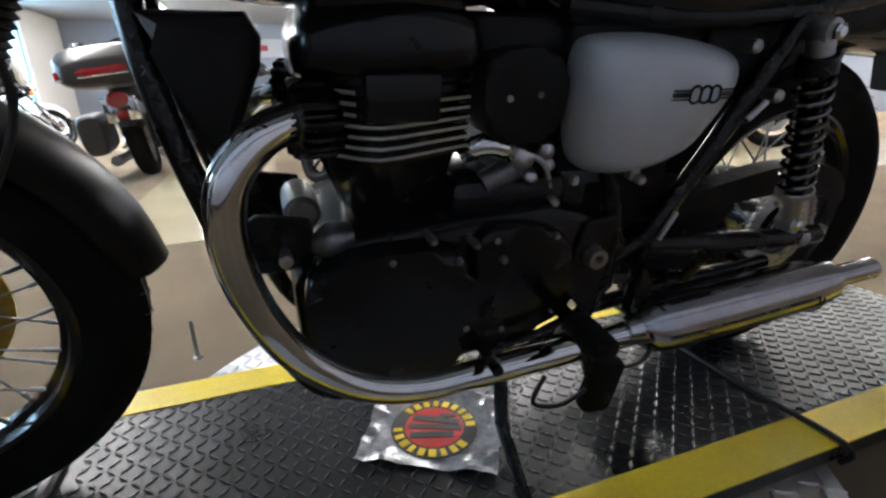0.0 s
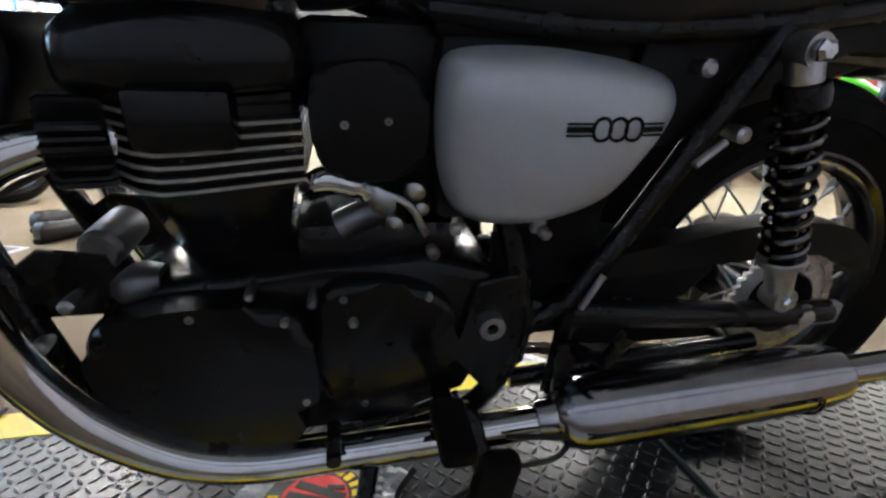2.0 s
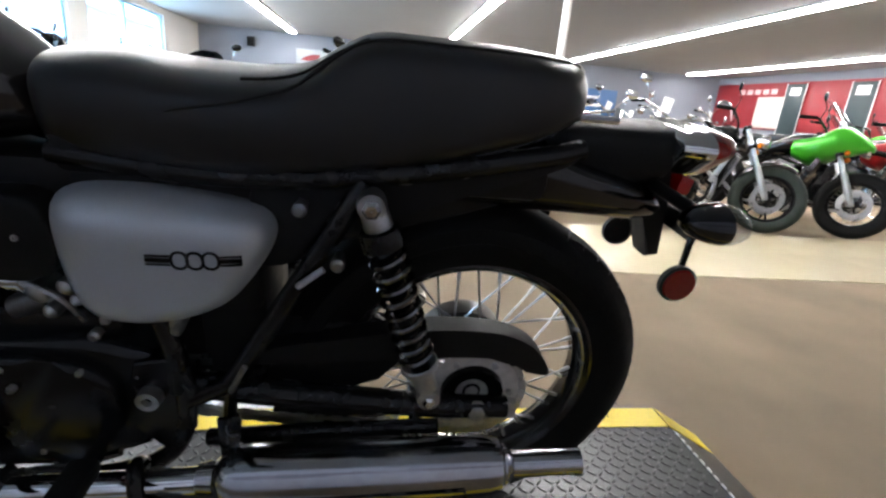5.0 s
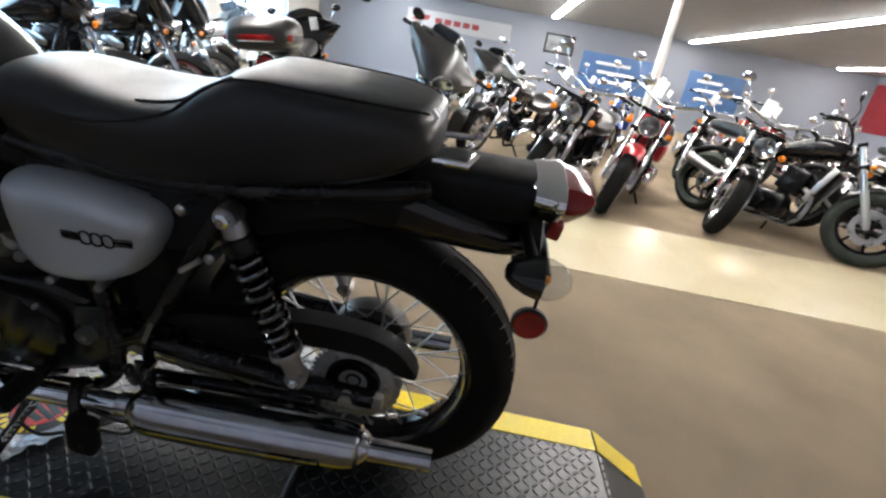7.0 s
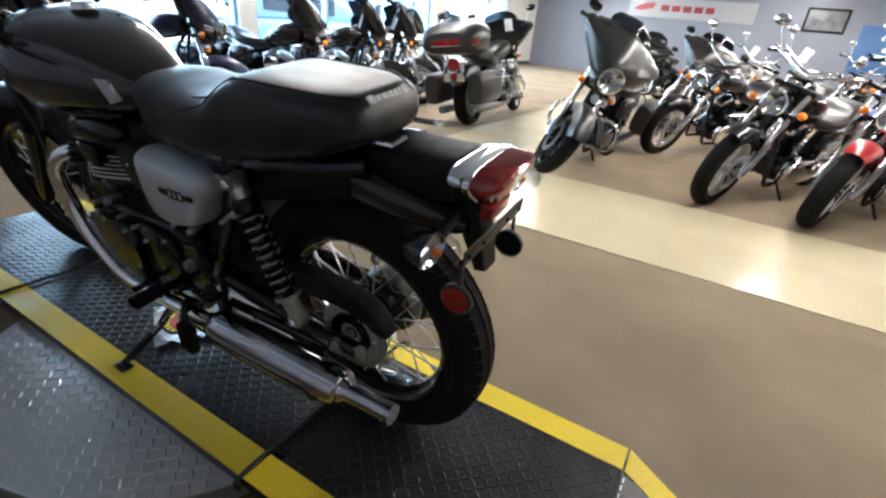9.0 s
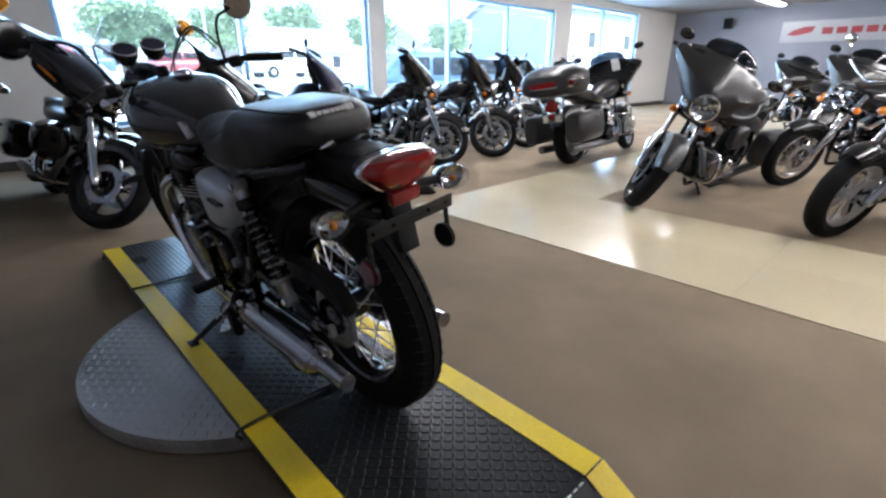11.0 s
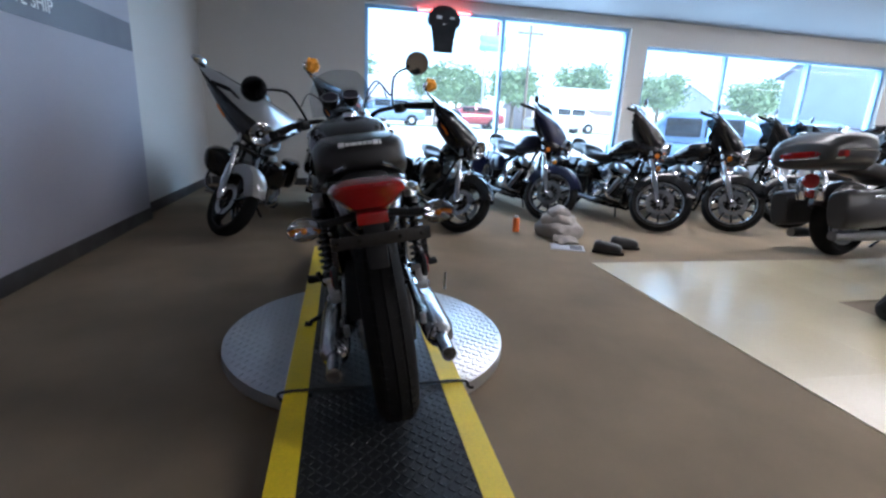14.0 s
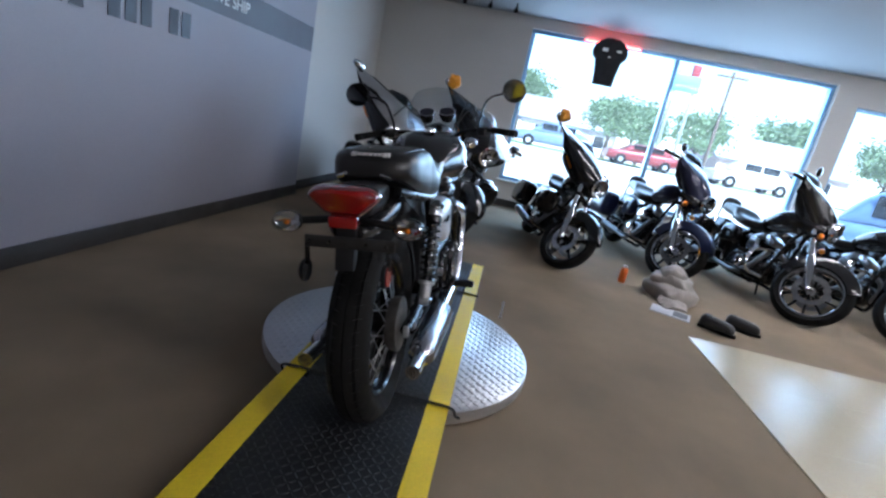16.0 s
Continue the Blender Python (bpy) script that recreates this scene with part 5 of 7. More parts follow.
# engine
bm = B()
prism(bm, [(-0.985, 0.30), (-0.985, 0.38), (-0.955, 0.43), (-0.90, 0.45), (-0.72, 0.455), (-0.60, 0.47), (-0.51, 0.44), (-0.50, 0.33), (-0.54, 0.25), (-0.66, 0.205), (-0.90, 0.20), (-0.96, 0.23)], -0.125, 0.125, 0.02, 3)
eng = part("crankcase", bm, BLACK_ENG, hero, "black painted engine case")
for s in (-1, 1):
    bm = B()
    o1 = catmull([(-0.972, 0, 0.395), (-0.945, 0, 0.425), (-0.86, 0, 0.440), (-0.76, 0, 0.425), (-0.735, 0, 0.36), (-0.742, 0, 0.277), (-0.80, 0, 0.202), (-0.845, 0, 0.188), (-0.895, 0, 0.215), (-0.945, 0, 0.285), (-0.968, 0, 0.34)], 4, True)
    prism(bm, [(p.x, p.z) for p in o1], s * 0.115 if s > 0 else -0.168, 0.168 if s > 0 else -0.115, 0.022, 4)
    cv = part("generator_cover" if s < 0 else "clutch_cover", bm, BLACK_ENG, eng)
    bm = B()
    o2 = catmull([(-0.73, 0, 0.43), (-0.63, 0, 0.445), (-0.565, 0, 0.40), (-0.565, 0, 0.31), (-0.62, 0, 0.255), (-0.72, 0, 0.26)], 4, True)
    prism(bm, [(p.x, p.z) for p in o2], s * 0.11 if s > 0 else -0.150, 0.150 if s > 0 else -0.11, 0.014, 3)
    part("sprocket_cover" if s < 0 else "side_cover_small", bm, BLACK_ENG, eng)
    for x, z in ((-0.955, 0.405), (-0.86, 0.428), (-0.765, 0.415), (-0.75, 0.30), (-0.80, 0.222), (-0.90, 0.24), (-0.945, 0.31), (-0.70, 0.43), (-0.60, 0.425), (-0.59, 0.29), (-0.68, 0.272)):
        bm = B()
        yy = 0.1705 if x < -0.73 else 0.1525
        lathe(bm, [(0.001, s * yy), (0.004, s * yy), (0.0052, s * (yy - 0.003)), (0.0052, s * (yy - 0.03))], (x, 0, z), (0, 1, 0), 8)
        part("cover_screw", bm, BLACK_FRAME if x < -0.9 else ALLOY, eng)


def cyl_plan(g):
    """The plan of one cooling fin, grown by g: sides that bulge to a blunt corner."""
    side = [(-0.735 + g, 0.100 + g), (-0.838, 0.140 + g), (-0.866, 0.146 + g), (-0.888 - g * 0.5, 0.136 + g * 0.7), (-0.930 - g, 0.094 + g * 0.5), (-0.948 - g, 0.05)]
    return [(x, -y) for x, y in side] + side[::-1]


def slab(bm, plan, z0, z1, sx=1.0, cx=-0.84):
    a = [bm.verts.new((cx + (x - cx) * sx, y * sx, z0)) for x, y in plan]
    b = [bm.verts.new((x, y, z1)) for x, y in plan]
    n = len(a)
    bm.faces.new(a)
    bm.faces.new(b[::-1])
    for i in range(n):
        j = (i + 1) % n
        bm.faces.new((a[i], b[i], b[j], a[j]))


bm = B()
slab(bm, cyl_plan(-0.012), 0.43, 0.556, 0.62, -0.81)
slab(bm, cyl_plan(-0.010), 0.548, 0.650)
part("cylinder_block", bm, BLACK_ENG, eng, "black finned cylinder block with bright fin edges")
FIN_EDGE = mat("machined_fin_edge", (0.62, 0.60, 0.55), 0.35, metal=0.7, var=0.1, scale=40, bump=0.03)
for i in range(8):
    z = 0.5595 + i * 0.0128
    bm = B()
    slab(bm, cyl_plan(-0.0006), z - 0.0042, z + 0.0042)
    f = part("fin", bm, BLACK_ENG, eng)
    if i < 7:
        bm = B()
        pl = cyl_plan(0.0006)
        if i < 4:
            pts = [Vector((x, y, z)) for x, y in pl[0:6]]
            tube(bm, pts, 0.0021, 6)
        else:
            tube(bm, [Vector((x, y, z)) for x, y in ((-0.892, pl[3][1] + 0.004), pl[4], pl[5])], 0.0021, 6)
            if i < 6:
                part("fin_edge", bm, FIN_EDGE, f)
                bm = B()
                tube(bm, [Vector((-0.735, -0.1006, z)), Vector((-0.795, -0.1239, z))], 0.0021, 6)
        part("fin_edge", bm, FIN_EDGE, f)
bm = B()
box(bm, (-0.838, -0.133, 0.631), (0.092, 0.04, 0.056), 0.006)
part("cylinder_boss", bm, BLACK_ENG, eng)
bm = B()
body(bm, [(-0.955, 0, 0.675, 0.10, 0.02, 0.03, 3), (-0.93, 0, 0.68, 0.135, 0.045, 0.04, 3.4), (-0.84, 0, 0.685, 0.145, 0.060, 0.05, 3.6), (-0.75, 0, 0.685, 0.135, 0.050, 0.04, 3.4), (-0.72, 0, 0.68, 0.10, 0.02, 0.03, 3)], 32)
part("cylinder_head", bm, BLACK_ENG, eng, "black cylinder head")
bm = B()
body(bm, [(-0.935, 0, 0.735, 0.09, 0.015, 0.03, 3), (-0.91, 0, 0.738, 0.125, 0.028, 0.03, 3.4), (-0.77, 0, 0.738, 0.125, 0.028, 0.03, 3.4), (-0.745, 0, 0.735, 0.09, 0.015, 0.03, 3)], 28)
part("rocker_cover", bm, BLACK_GLOSS, eng)
for s in (-1, 1):
    # throttle body cover and intake
    bm = B()
    o3 = catmull([(-0.722, 0, 0.665), (-0.69, 0, 0.682), (-0.635, 0, 0.684), (-0.606, 0, 0.66), (-0.604, 0, 0.60), (-0.625, 0, 0.568), (-0.69, 0, 0.566), (-0.720, 0, 0.59)], 4, True)
    prism(bm, [(p.x, p.z) for p in o3], s * 0.04 if s > 0 else -0.128, 0.128 if s > 0 else -0.04, 0.010, 3)
    th = part("throttle_cover", bm, BLACK_PLASTIC, eng)
    for x, z in ((-0.69, 0.624), (-0.645, 0.628)):
        bm = B()
        lathe(bm, [(0.001, s * 0.131), (0.004, s * 0.131), (0.005, s * 0.127)], (x, 0, z), (0, 1, 0), 8)
        part("cover_screw", bm, ALLOY, th)
bm = B()
box(bm, (-0.655, 0, 0.47), (0.20, 0.20, 0.07), 0.02)
part("gearbox_top", bm, BLACK_ENG, eng)
bm = B()
box(bm, (-0.615, 0.01, 0.535), (0.11, 0.18, 0.10), 0.02)
part("wiring_box", bm, BLACK_PLASTIC, eng)
# bright starter motor and fittings behind the cylinders
bm = B()
tube(bm, [(-0.70, -0.085, 0.495), (-0.650, -0.09, 0.520)], 0.019, 16)
tube(bm, [(-0.655, -0.088, 0.517), (-0.645, -0.09, 0.522)], 0.022, 16)
part("starter_motor", bm, DARK_ALLOY, eng, "bare alloy starter motor")
bm = B()
tube(bm, catmull([(-0.72, -0.09, 0.545), (-0.67, -0.105, 0.552), (-0.64, -0.10, 0.52)], 4), 0.008, 10)
tube(bm, catmull([(-0.66, -0.11, 0.55), (-0.62, -0.115, 0.53), (-0.60, -0.11, 0.49)], 4), 0.0045, 8)
part("coolant_bracket", bm, STEEL, eng)
bm = B()
tube(bm, catmull([(-0.735, -0.085, 0.540), (-0.715, -0.098, 0.556), (-0.690, -0.104, 0.556), (-0.668, -0.100, 0.540)], 5), [0.013] * 3 + [0.017] * 10 + [0.013] * 3, 14)
part("intake_elbow", bm, CHROME, eng, "polished intake elbow")
for x, y, z, r in ((-0.650, -0.105, 0.535, 0.016), (-0.636, -0.108, 0.508, 0.011), (-0.612, -0.104, 0.546, 0.013), (-0.603, -0.102, 0.524, 0.009)):
    bm = B()
    lathe(bm, [(0.001, -0.014), (r * 0.55, -0.013), (r, -0.008), (r, 0.006), (r * 0.8, 0.03)], (x, y, z), (0.25, 1, 0.2), 14)
    part("throttle_fitting", bm, STEEL, eng)
# engine mount plate at the front
for s in (-1, 1):
    bm = B()
    prism(bm, [(-1.055, 0.46), (-1.02, 0.485), (-0.955, 0.475), (-0.945, 0.43), (-0.965, 0.40), (-1.045, 0.40)], s * 0.095 - 0.004, s * 0.095 + 0.004, 0.002, 1)
    part("engine_mount", bm, BLACK_FRAME, eng)
bm = B()
lathe(bm, [(0.001, -0.045), (0.018, -0.045), (0.024, -0.038), (0.024, 0.038), (0.018, 0.045), (0.001, 0.045)], (-0.962, -0.05, 0.478), (0, 1, 0), 20)
body(bm, [(-0.955, -0.10, 0.43, 0.01, 0.015, 0.015, 2.5), (-0.93, -0.10, 0.44, 0.03, 0.022, 0.02, 2.5), (-0.90, -0.10, 0.445, 0.02, 0.014, 0.014, 2.5)], 14)
part("oil_filter", bm, DARK_ALLOY, eng, "bare alloy oil filter housing")
# cover ahead of the engine under the tank
bm = B()
oc = [(-1.105, 0.715), (-1.085, 0.68), (-1.06, 0.555), (-1.05, 0.535), (-1.035, 0.56), (-0.990, 0.660), (-0.985, 0.69), (-1.0, 0.715)]
prism(bm, oc, -0.095, 0.095, 0.012, 2)
part("coil_cover", bm, BLACK_PLASTIC, hero, "black plastic cover behind the down tubes")

# exhausts
HP = [(-0.915, 0.100, 0.602), (-0.955, 0.118, 0.607), (-1.000, 0.148, 0.594), (-1.034, 0.165, 0.560), (-1.047, 0.170, 0.515), (-1.045, 0.171, 0.449), (-1.024, 0.170, 0.373), (-0.984, 0.169, 0.301), (-0.911, 0.168, 0.235), (-0.825, 0.168, 0.207), (-0.722, 0.168, 0.207), (-0.564, 0.170, 0.216), (-0.43, 0.172, 0.226)]
for s in (-1, 1):
    bm = B()
    tube(bm, catmull([(x, s * y, z) for x, y, z in HP], 5), 0.0232, 22)
    ex = part("exhaust_header", bm, CHROME, hero, "chrome exhaust header, slightly blued")
    bm = B()
    d = Vector((-0.93, s * 0.36, 0.05)).normalized()
    u = Vector((0, 0, 1))
    w = d.cross(u)
    c0 = Vector((-0.918, s * 0.101, 0.603))
    rings = []
    for q, g in ((0, 0.92), (0.006, 1.0), (0.046, 1.0), (0.052, 0.92)):
        ring = []
        for k in range(64):
            a = 2 * math.pi * k / 64
            r = (0.047 if k % 4 < 2 else 0.037) * g
            ring.append(c0 + d * q + (u * math.cos(a) + w * math.sin(a)) * r)
        rings.append(ring)
    ring_faces(bm, rings)
    part("finned_clamp", bm, BLACK_ENG, ex, "dark ribbed exhaust clamp")
    bm = B()
    ys = s * 0.172
    prof = [(-0.45, 0.024), (-0.424, 0.027), (-0.416, 0.036), (-0.405, 0.045), (-0.385, 0.0505), (-0.355, 0.0525), (-0.20, 0.0525), (-0.05, 0.051), (0.02, 0.048), (0.042, 0.044), (0.048, 0.037), (0.05, 0.028)]
    tube(bm, [(x, ys, 0.232 + 0.04 * (x + 0.43)) for x, r in prof], [r for x, r in prof], 30, flat=1.0)
    mf = part("muffler", bm, SATIN_CHROME, hero, "chrome peashooter muffler")
    bm = B()
    tp = [(0.045, 0.034), (0.052, 0.0355), (0.060, 0.030), (0.066, 0.0235), (0.18, 0.0228), (0.188, 0.0236), (0.188, 0.0195), (0.10, 0.019)]
    tube(bm, [(x, ys, 0.232 + 0.04 * (x + 0.43)) for x, r in tp], [r for x, r in tp], 26)
    part("tail_pipe", bm, SATIN_CHROME, mf)
    bm = B()
    tube(bm, [(0.186, ys, 0.2566), (0.15, ys, 0.2552)], 0.0196, 20)
    part("pipe_bore", bm, BLACK_ENG, mf)
    bm = B()
    seam = []
    for k in range(22):
        x = -0.395 + 0.37 * min(1.0, k / 15)
        a = radians(6 if k <= 15 else 6 - 13 * (k - 15))
        seam.append((x + 0.004 * max(0, k - 15) ** 0.5, ys + s * 0.0528 * math.cos(a), 0.232 + 0.04 * (x + 0.43) + 0.0528 * math.sin(a)))
    tube(bm, seam, 0.0020, 6)
    part("weld_seam", bm, BLACK_FRAME, mf, "dark seam along the muffler")
    bm = B()
    box(bm, (-0.405, s * 0.150, 0.285), (0.03, 0.008, 0.11), 0.003)
    part("muffler_hanger", bm, BLACK_FRAME, mf)

# side covers
for s in (-1, 1):
    oc = [(-0.590, 0.635), (-0.585, 0.689), (-0.557, 0.704), (-0.491, 0.707), (-0.433, 0.703), (-0.373, 0.694), (-0.337, 0.681), (-0.325, 0.655), (-0.337, 0.619), (-0.367, 0.571), (-0.397, 0.541), (-0.447, 0.520), (-0.500, 0.512), (-0.550, 0.518), (-0.573, 0.538), (-0.585, 0.576)]
    rim = catmull([(x, 0, z) for x, z in oc], 4, True)
    cx, cz = -0.465, 0.615
    bm = B()
    rings = []
    for k, y in ((0.99, 0.100), (1.0, 0.118), (0.985, 0.131), (0.955, 0.143), (0.91, 0.154), (0.84, 0.1635), (0.74, 0.1700), (0.60, 0.1738), (0.42, 0.1755), (0.2, 0.1762), (0.02, 0.1764)):
        rings.append([Vector((cx + (p.x - cx) * k * 1.03, s * y, cz - 0.002 + (p.z - cz) * k)) for p in rim])
    ring_faces(bm, rings)
    sc = part("side_cover", bm, SILVER, hero, "satin silver side cover", sharp=60)
    dome = lambda x: s * (0.1765 - 0.0075 * max(0.0, (x + 0.425) / 0.07) ** 2)
    EMB = BLACK_FRAME
    for x0, x1 in ((-0.469, -0.440), (-0.381, -0.355)):
        bm = B()
        tilt = Matrix.Rotation(math.atan2(dome(x1) - dome(x0), x1 - x0), 4, 'Z')
        ye = (dome(x0) + dome(x1)) / 2
        for z in (0.624, 0.636):
            box(bm, ((x0 + x1) / 2, ye, z), (x1 - x0, 0.005, 0.0022), 0.0005, tilt, seg=1)
        box(bm, ((x0 + x1) / 2, ye, 0.630), (x1 - x0, 0.005, 0.006), 0.0005, tilt, seg=1)
        part("emblem_bar", bm, EMB, sc)
    for i in range(3):
        bm = B()
        c = Vector((-0.429 + 0.0185 * i, dome(-0.429 + 0.0185 * i), 0.630))
        tube(bm, [c + Vector((math.cos(a) * 0.0098, 0, math.sin(a) * (0.0125 + 0.001 * math.cos(2 * a)))) for a in (2 * math.pi * j / 24 for j in range(25))], 0.0020, 6)
        part("emblem_ring", bm, EMB, sc)
    for tx, ty, tz, tw in ((-0.465, 0.13, 0.507, 0.018), (-0.565, 0.12, 0.50, 0.012)):
        bm = B()
        box(bm, (tx, s * ty, tz), (tw, 0.012, tw * 1.15), 0.003)
        part("cover_tab", bm, ALLOY, sc)
# electrics box between the covers and inner mudguard
for nm, c, d, r in (("air_box", (-0.47, 0, 0.61), (0.24, 0.20, 0.22), 0.02), ("battery_box", (-0.40, 0, 0.50), (0.11, 0.17, 0.26), 0.02), ("intake_box", (-0.655, 0, 0.675), (0.17, 0.16, 0.10), 0.02), ("seat_pan", (-0.27, 0, 0.742), (0.66, 0.21, 0.07), 0.02), ("tool_box", (-0.305, 0, 0.675), (0.12, 0.19, 0.13), 0.015)):
    bm = B()
    box(bm, c, d, r)
    part(nm, bm, BLACK_PLASTIC, hero)

for s in (-1, 1):
    bm = B()
    pan = catmull([(-0.34, 0, 0.735), (-0.20, 0, 0.752), (-0.02, 0, 0.778), (0.075, 0, 0.795), (0.09, 0, 0.775), (0.0, 0, 0.735), (-0.10, 0, 0.700), (-0.20, 0, 0.655), (-0.30, 0, 0.600), (-0.36, 0, 0.60)], 4, True)
    prism(bm, [(p.x, p.z) for p in pan], s * 0.098 - 0.010, s * 0.098 + 0.010, 0.004, 2)
    part("tail_panel", bm, BLACK_PLASTIC, hero)
bm = B()
prism(bm, [(-0.40, 0.60), (-0.40, 0.76), (0.02, 0.79), (0.05, 0.745), (0.03, 0.70), (-0.08, 0.668), (-0.22, 0.62)], -0.075, 0.075, 0.01, 2)
part("inner_guard", bm, BLACK_PLASTIC, hero)
# tank
bm = B()
body(bm, [(-1.145, -0.015, 0.845, 0.06, 0.035, 0.05, 2.4), (-1.115, -0.015, 0.850, 0.135, 0.088, 0.09, 2.5), (-1.03, -0.015, 0.850, 0.188, 0.122, 0.12, 2.5), (-0.92, -0.015, 0.845, 0.196, 0.124, 0.125, 2.5), (-0.80, -0.012, 0.835, 0.156, 0.103, 0.11, 2.5), (-0.695, -0.006, 0.815, 0.108, 0.068, 0.085, 2.5), (-0.625, 0, 0.795, 0.055, 0.035, 0.05, 2.4)], 44, sub=6)
tank = part("fuel_tank", bm, TANK_PAINT, hero, "glossy brown-black metallic teardrop fuel tank")
bm = B()
lathe(bm, [(0.001, 0.018), (0.022, 0.018), (0.030, 0.012), (0.032, 0)], (-0.90, 0, 0.970), (0, 0, 1), 24)
part("filler_cap", bm, CHROME, tank)
bm = B()
tube(bm, catmull([(-1.10, -0.13, 0.775), (-1.0, -0.165, 0.742), (-0.82, -0.140, 0.740), (-0.69, -0.095, 0.745)], 5), 0.006, 8)
tube(bm, catmull([(-1.10, 0.10, 0.775), (-1.0, 0.135, 0.742), (-0.82, 0.115, 0.740), (-0.69, 0.080, 0.745)], 5), 0.006, 8)
part("tank_seam", bm, BLACK_FRAME, tank)
for s in (-1, 1):
    bm = B()
    ring_faces(bm, [[Vector((x, -0.007 + s * (y + o), z)) for x, y, z in ((-0.712, 0.1125, 0.838), (-0.683, 0.0985, 0.835), (-0.668, 0.0945, 0.789), (-0.688, 0.1045, 0.781))] for o in (-0.008, 0.0035)])
    part("tank_badge", bm, STEEL, tank)

# seat: a low saddle rising to a squared tail
bm = B()
SEAT = [(-0.625, 0, 0.800, 0.055, 0.035, 0.05, 2.6), (-0.600, 0, 0.800, 0.100, 0.056, 0.08, 2.8), (-0.540, 0, 0.800, 0.118, 0.060, 0.090, 3.0), (-0.460, 0, 0.795, 0.130, 0.057, 0.090, 3.2), (-0.360, 0, 0.790, 0.142, 0.060, 0.085, 3.4), (-0.290, 0, 0.795, 0.146, 0.068, 0.078, 3.4), (-0.240, 0, 0.805, 0.144, 0.088, 0.076, 4.4), (-0.190, 0, 0.815, 0.140, 0.097, 0.080, 5.0), (-0.100, 0, 0.825, 0.140, 0.088, 0.068, 5.0), (0.000, 0, 0.838, 0.136, 0.073, 0.050, 4.6), (0.045, 0, 0.845, 0.126, 0.063, 0.040, 4.0), (0.074, 0, 0.849, 0.112, 0.056, 0.034, 3.0), (0.091, 0, 0.850, 0.090, 0.044, 0.028, 2.8), (0.099, 0, 0.850, 0.055, 0.026, 0.018, 2.5)]
body(bm, SEAT, 48, sub=7)
seat = part("seat", bm, VINYL, hero, "black stitched vinyl dual seat")
st7 = catmull4(SEAT, 7)
for s in (-1, 1):
    bm = B()
    pts = []
    for x, y, z, w, t, b, p in st7[28:80]:
        a = radians(58)
        pts.append(Vector((x, s * abs(math.cos(a)) ** (2 / p) * w * 1.004, z + abs(math.sin(a)) ** (2 / p) * t * 1.01)))
    tube(bm, pts, 0.0022, 6)
    part("piping", bm, VINYL, seat)
    bm = B()
    pts = []
    for x, y, z, w, t, b, p in st7[4:82]:
        a = radians(-50)
        pts.append(Vector((x, s * abs(math.cos(a)) ** (2 / p) * w * 1.006, z - abs(math.sin(a)) ** (2 / p) * b * 1.01)))
    tube(bm, pts, 0.003, 6)
    part("seat_trim", bm, BLACK_FRAME, seat)
for s in (-1, 1):
    bm = B()
    pts = []
    for k in range(15):
        f = k / 14
        xs = -0.205 - 0.235 * f ** 1.25
        x, y, z, w, t, b, p = min(st7, key=lambda q: abs(q[0] - xs))
        a = radians(66 - 62 * f)
        pts.append(Vector((xs, s * abs(math.cos(a)) ** (2 / p) * w * 1.004, z + abs(math.sin(a)) ** (2 / p) * t * 1.01)))
    tube(bm, pts, 0.0024, 6)
    part("hump_seam", bm, VINYL, seat)
LOGO = mat("pale_print", (0.62, 0.62, 0.62), 0.5, var=0.06, scale=40, bump=0.0)
for i, w in enumerate((0.017, 0.012, 0.018, 0.012, 0.011, 0.012, 0.015, 0.006)):
    bm = B()
    y = -0.058 + sum((0.017, 0.012, 0.018, 0.012, 0.011, 0.012, 0.015, 0.006)[:i]) + 0.0022 * i
    box(bm, (0.0898 - ((y + w / 2) ** 2) * 1.1, y + w / 2, 0.8952), (0.0050, w, 0.0105 if i in (1, 2, 3, 4, 5) else 0.016), 0.001, Matrix.Rotation(-0.80, 4, 'Y'), seg=1)
    part("seat_print", bm, LOGO, seat)

# rear mudguard, tail lamp, plate holder
bm = B()
body(bm, [(-0.20, 0, 0.735, 0.080, 0.025, 0.060, 3), (-0.10, 0, 0.747, 0.092, 0.035, 0.066, 3), (0.03, 0, 0.752, 0.095, 0.045, 0.076, 2.8), (0.12, 0, 0.734, 0.090, 0.036, 0.062, 2.5), (0.19, 0, 0.719, 0.080, 0.032, 0.052, 2.4), (0.25, 0, 0.703, 0.064, 0.025, 0.036, 2.3), (0.278, 0, 0.694, 0.042, 0.014, 0.020, 2.2)], 28)
part("rear_mudguard", bm, BLACK_GLOSS, hero, "long black rear mudguard")
bm = B()
fender(bm, RA, 0.336, 182, 42, 0.074, 0.040, 36)
for v in bm.verts:
    # the guard draws in towards its rear edge
    q = v.co - RA
    ang = math.degrees(math.atan2(q.z, q.x))
    if ang < 92:
        f = (92 - ang) / 50
        d = math.hypot(q.x, q.z)
        k = (d - 0.030 * f) / d
        v.co = Vector((RA.x + q.x * k, v.co.y * (1 - 0.22 * f), RA.z + q.z * k))
part("tyre_hugger", bm, RUBBER, hero, "matt black guard close over the rear tyre")
bm = B()
body(bm, [(0.06, 0, 0.790, 0.055, 0.022, 0.045, 3), (0.12, 0, 0.792, 0.066, 0.030, 0.056, 3.2), (0.22, 0, 0.790, 0.066, 0.034, 0.060, 3.2), (0.262, 0, 0.792, 0.066, 0.034, 0.054, 3)], 24)
part("lamp_bracket", bm, BLACK_PLASTIC, hero)
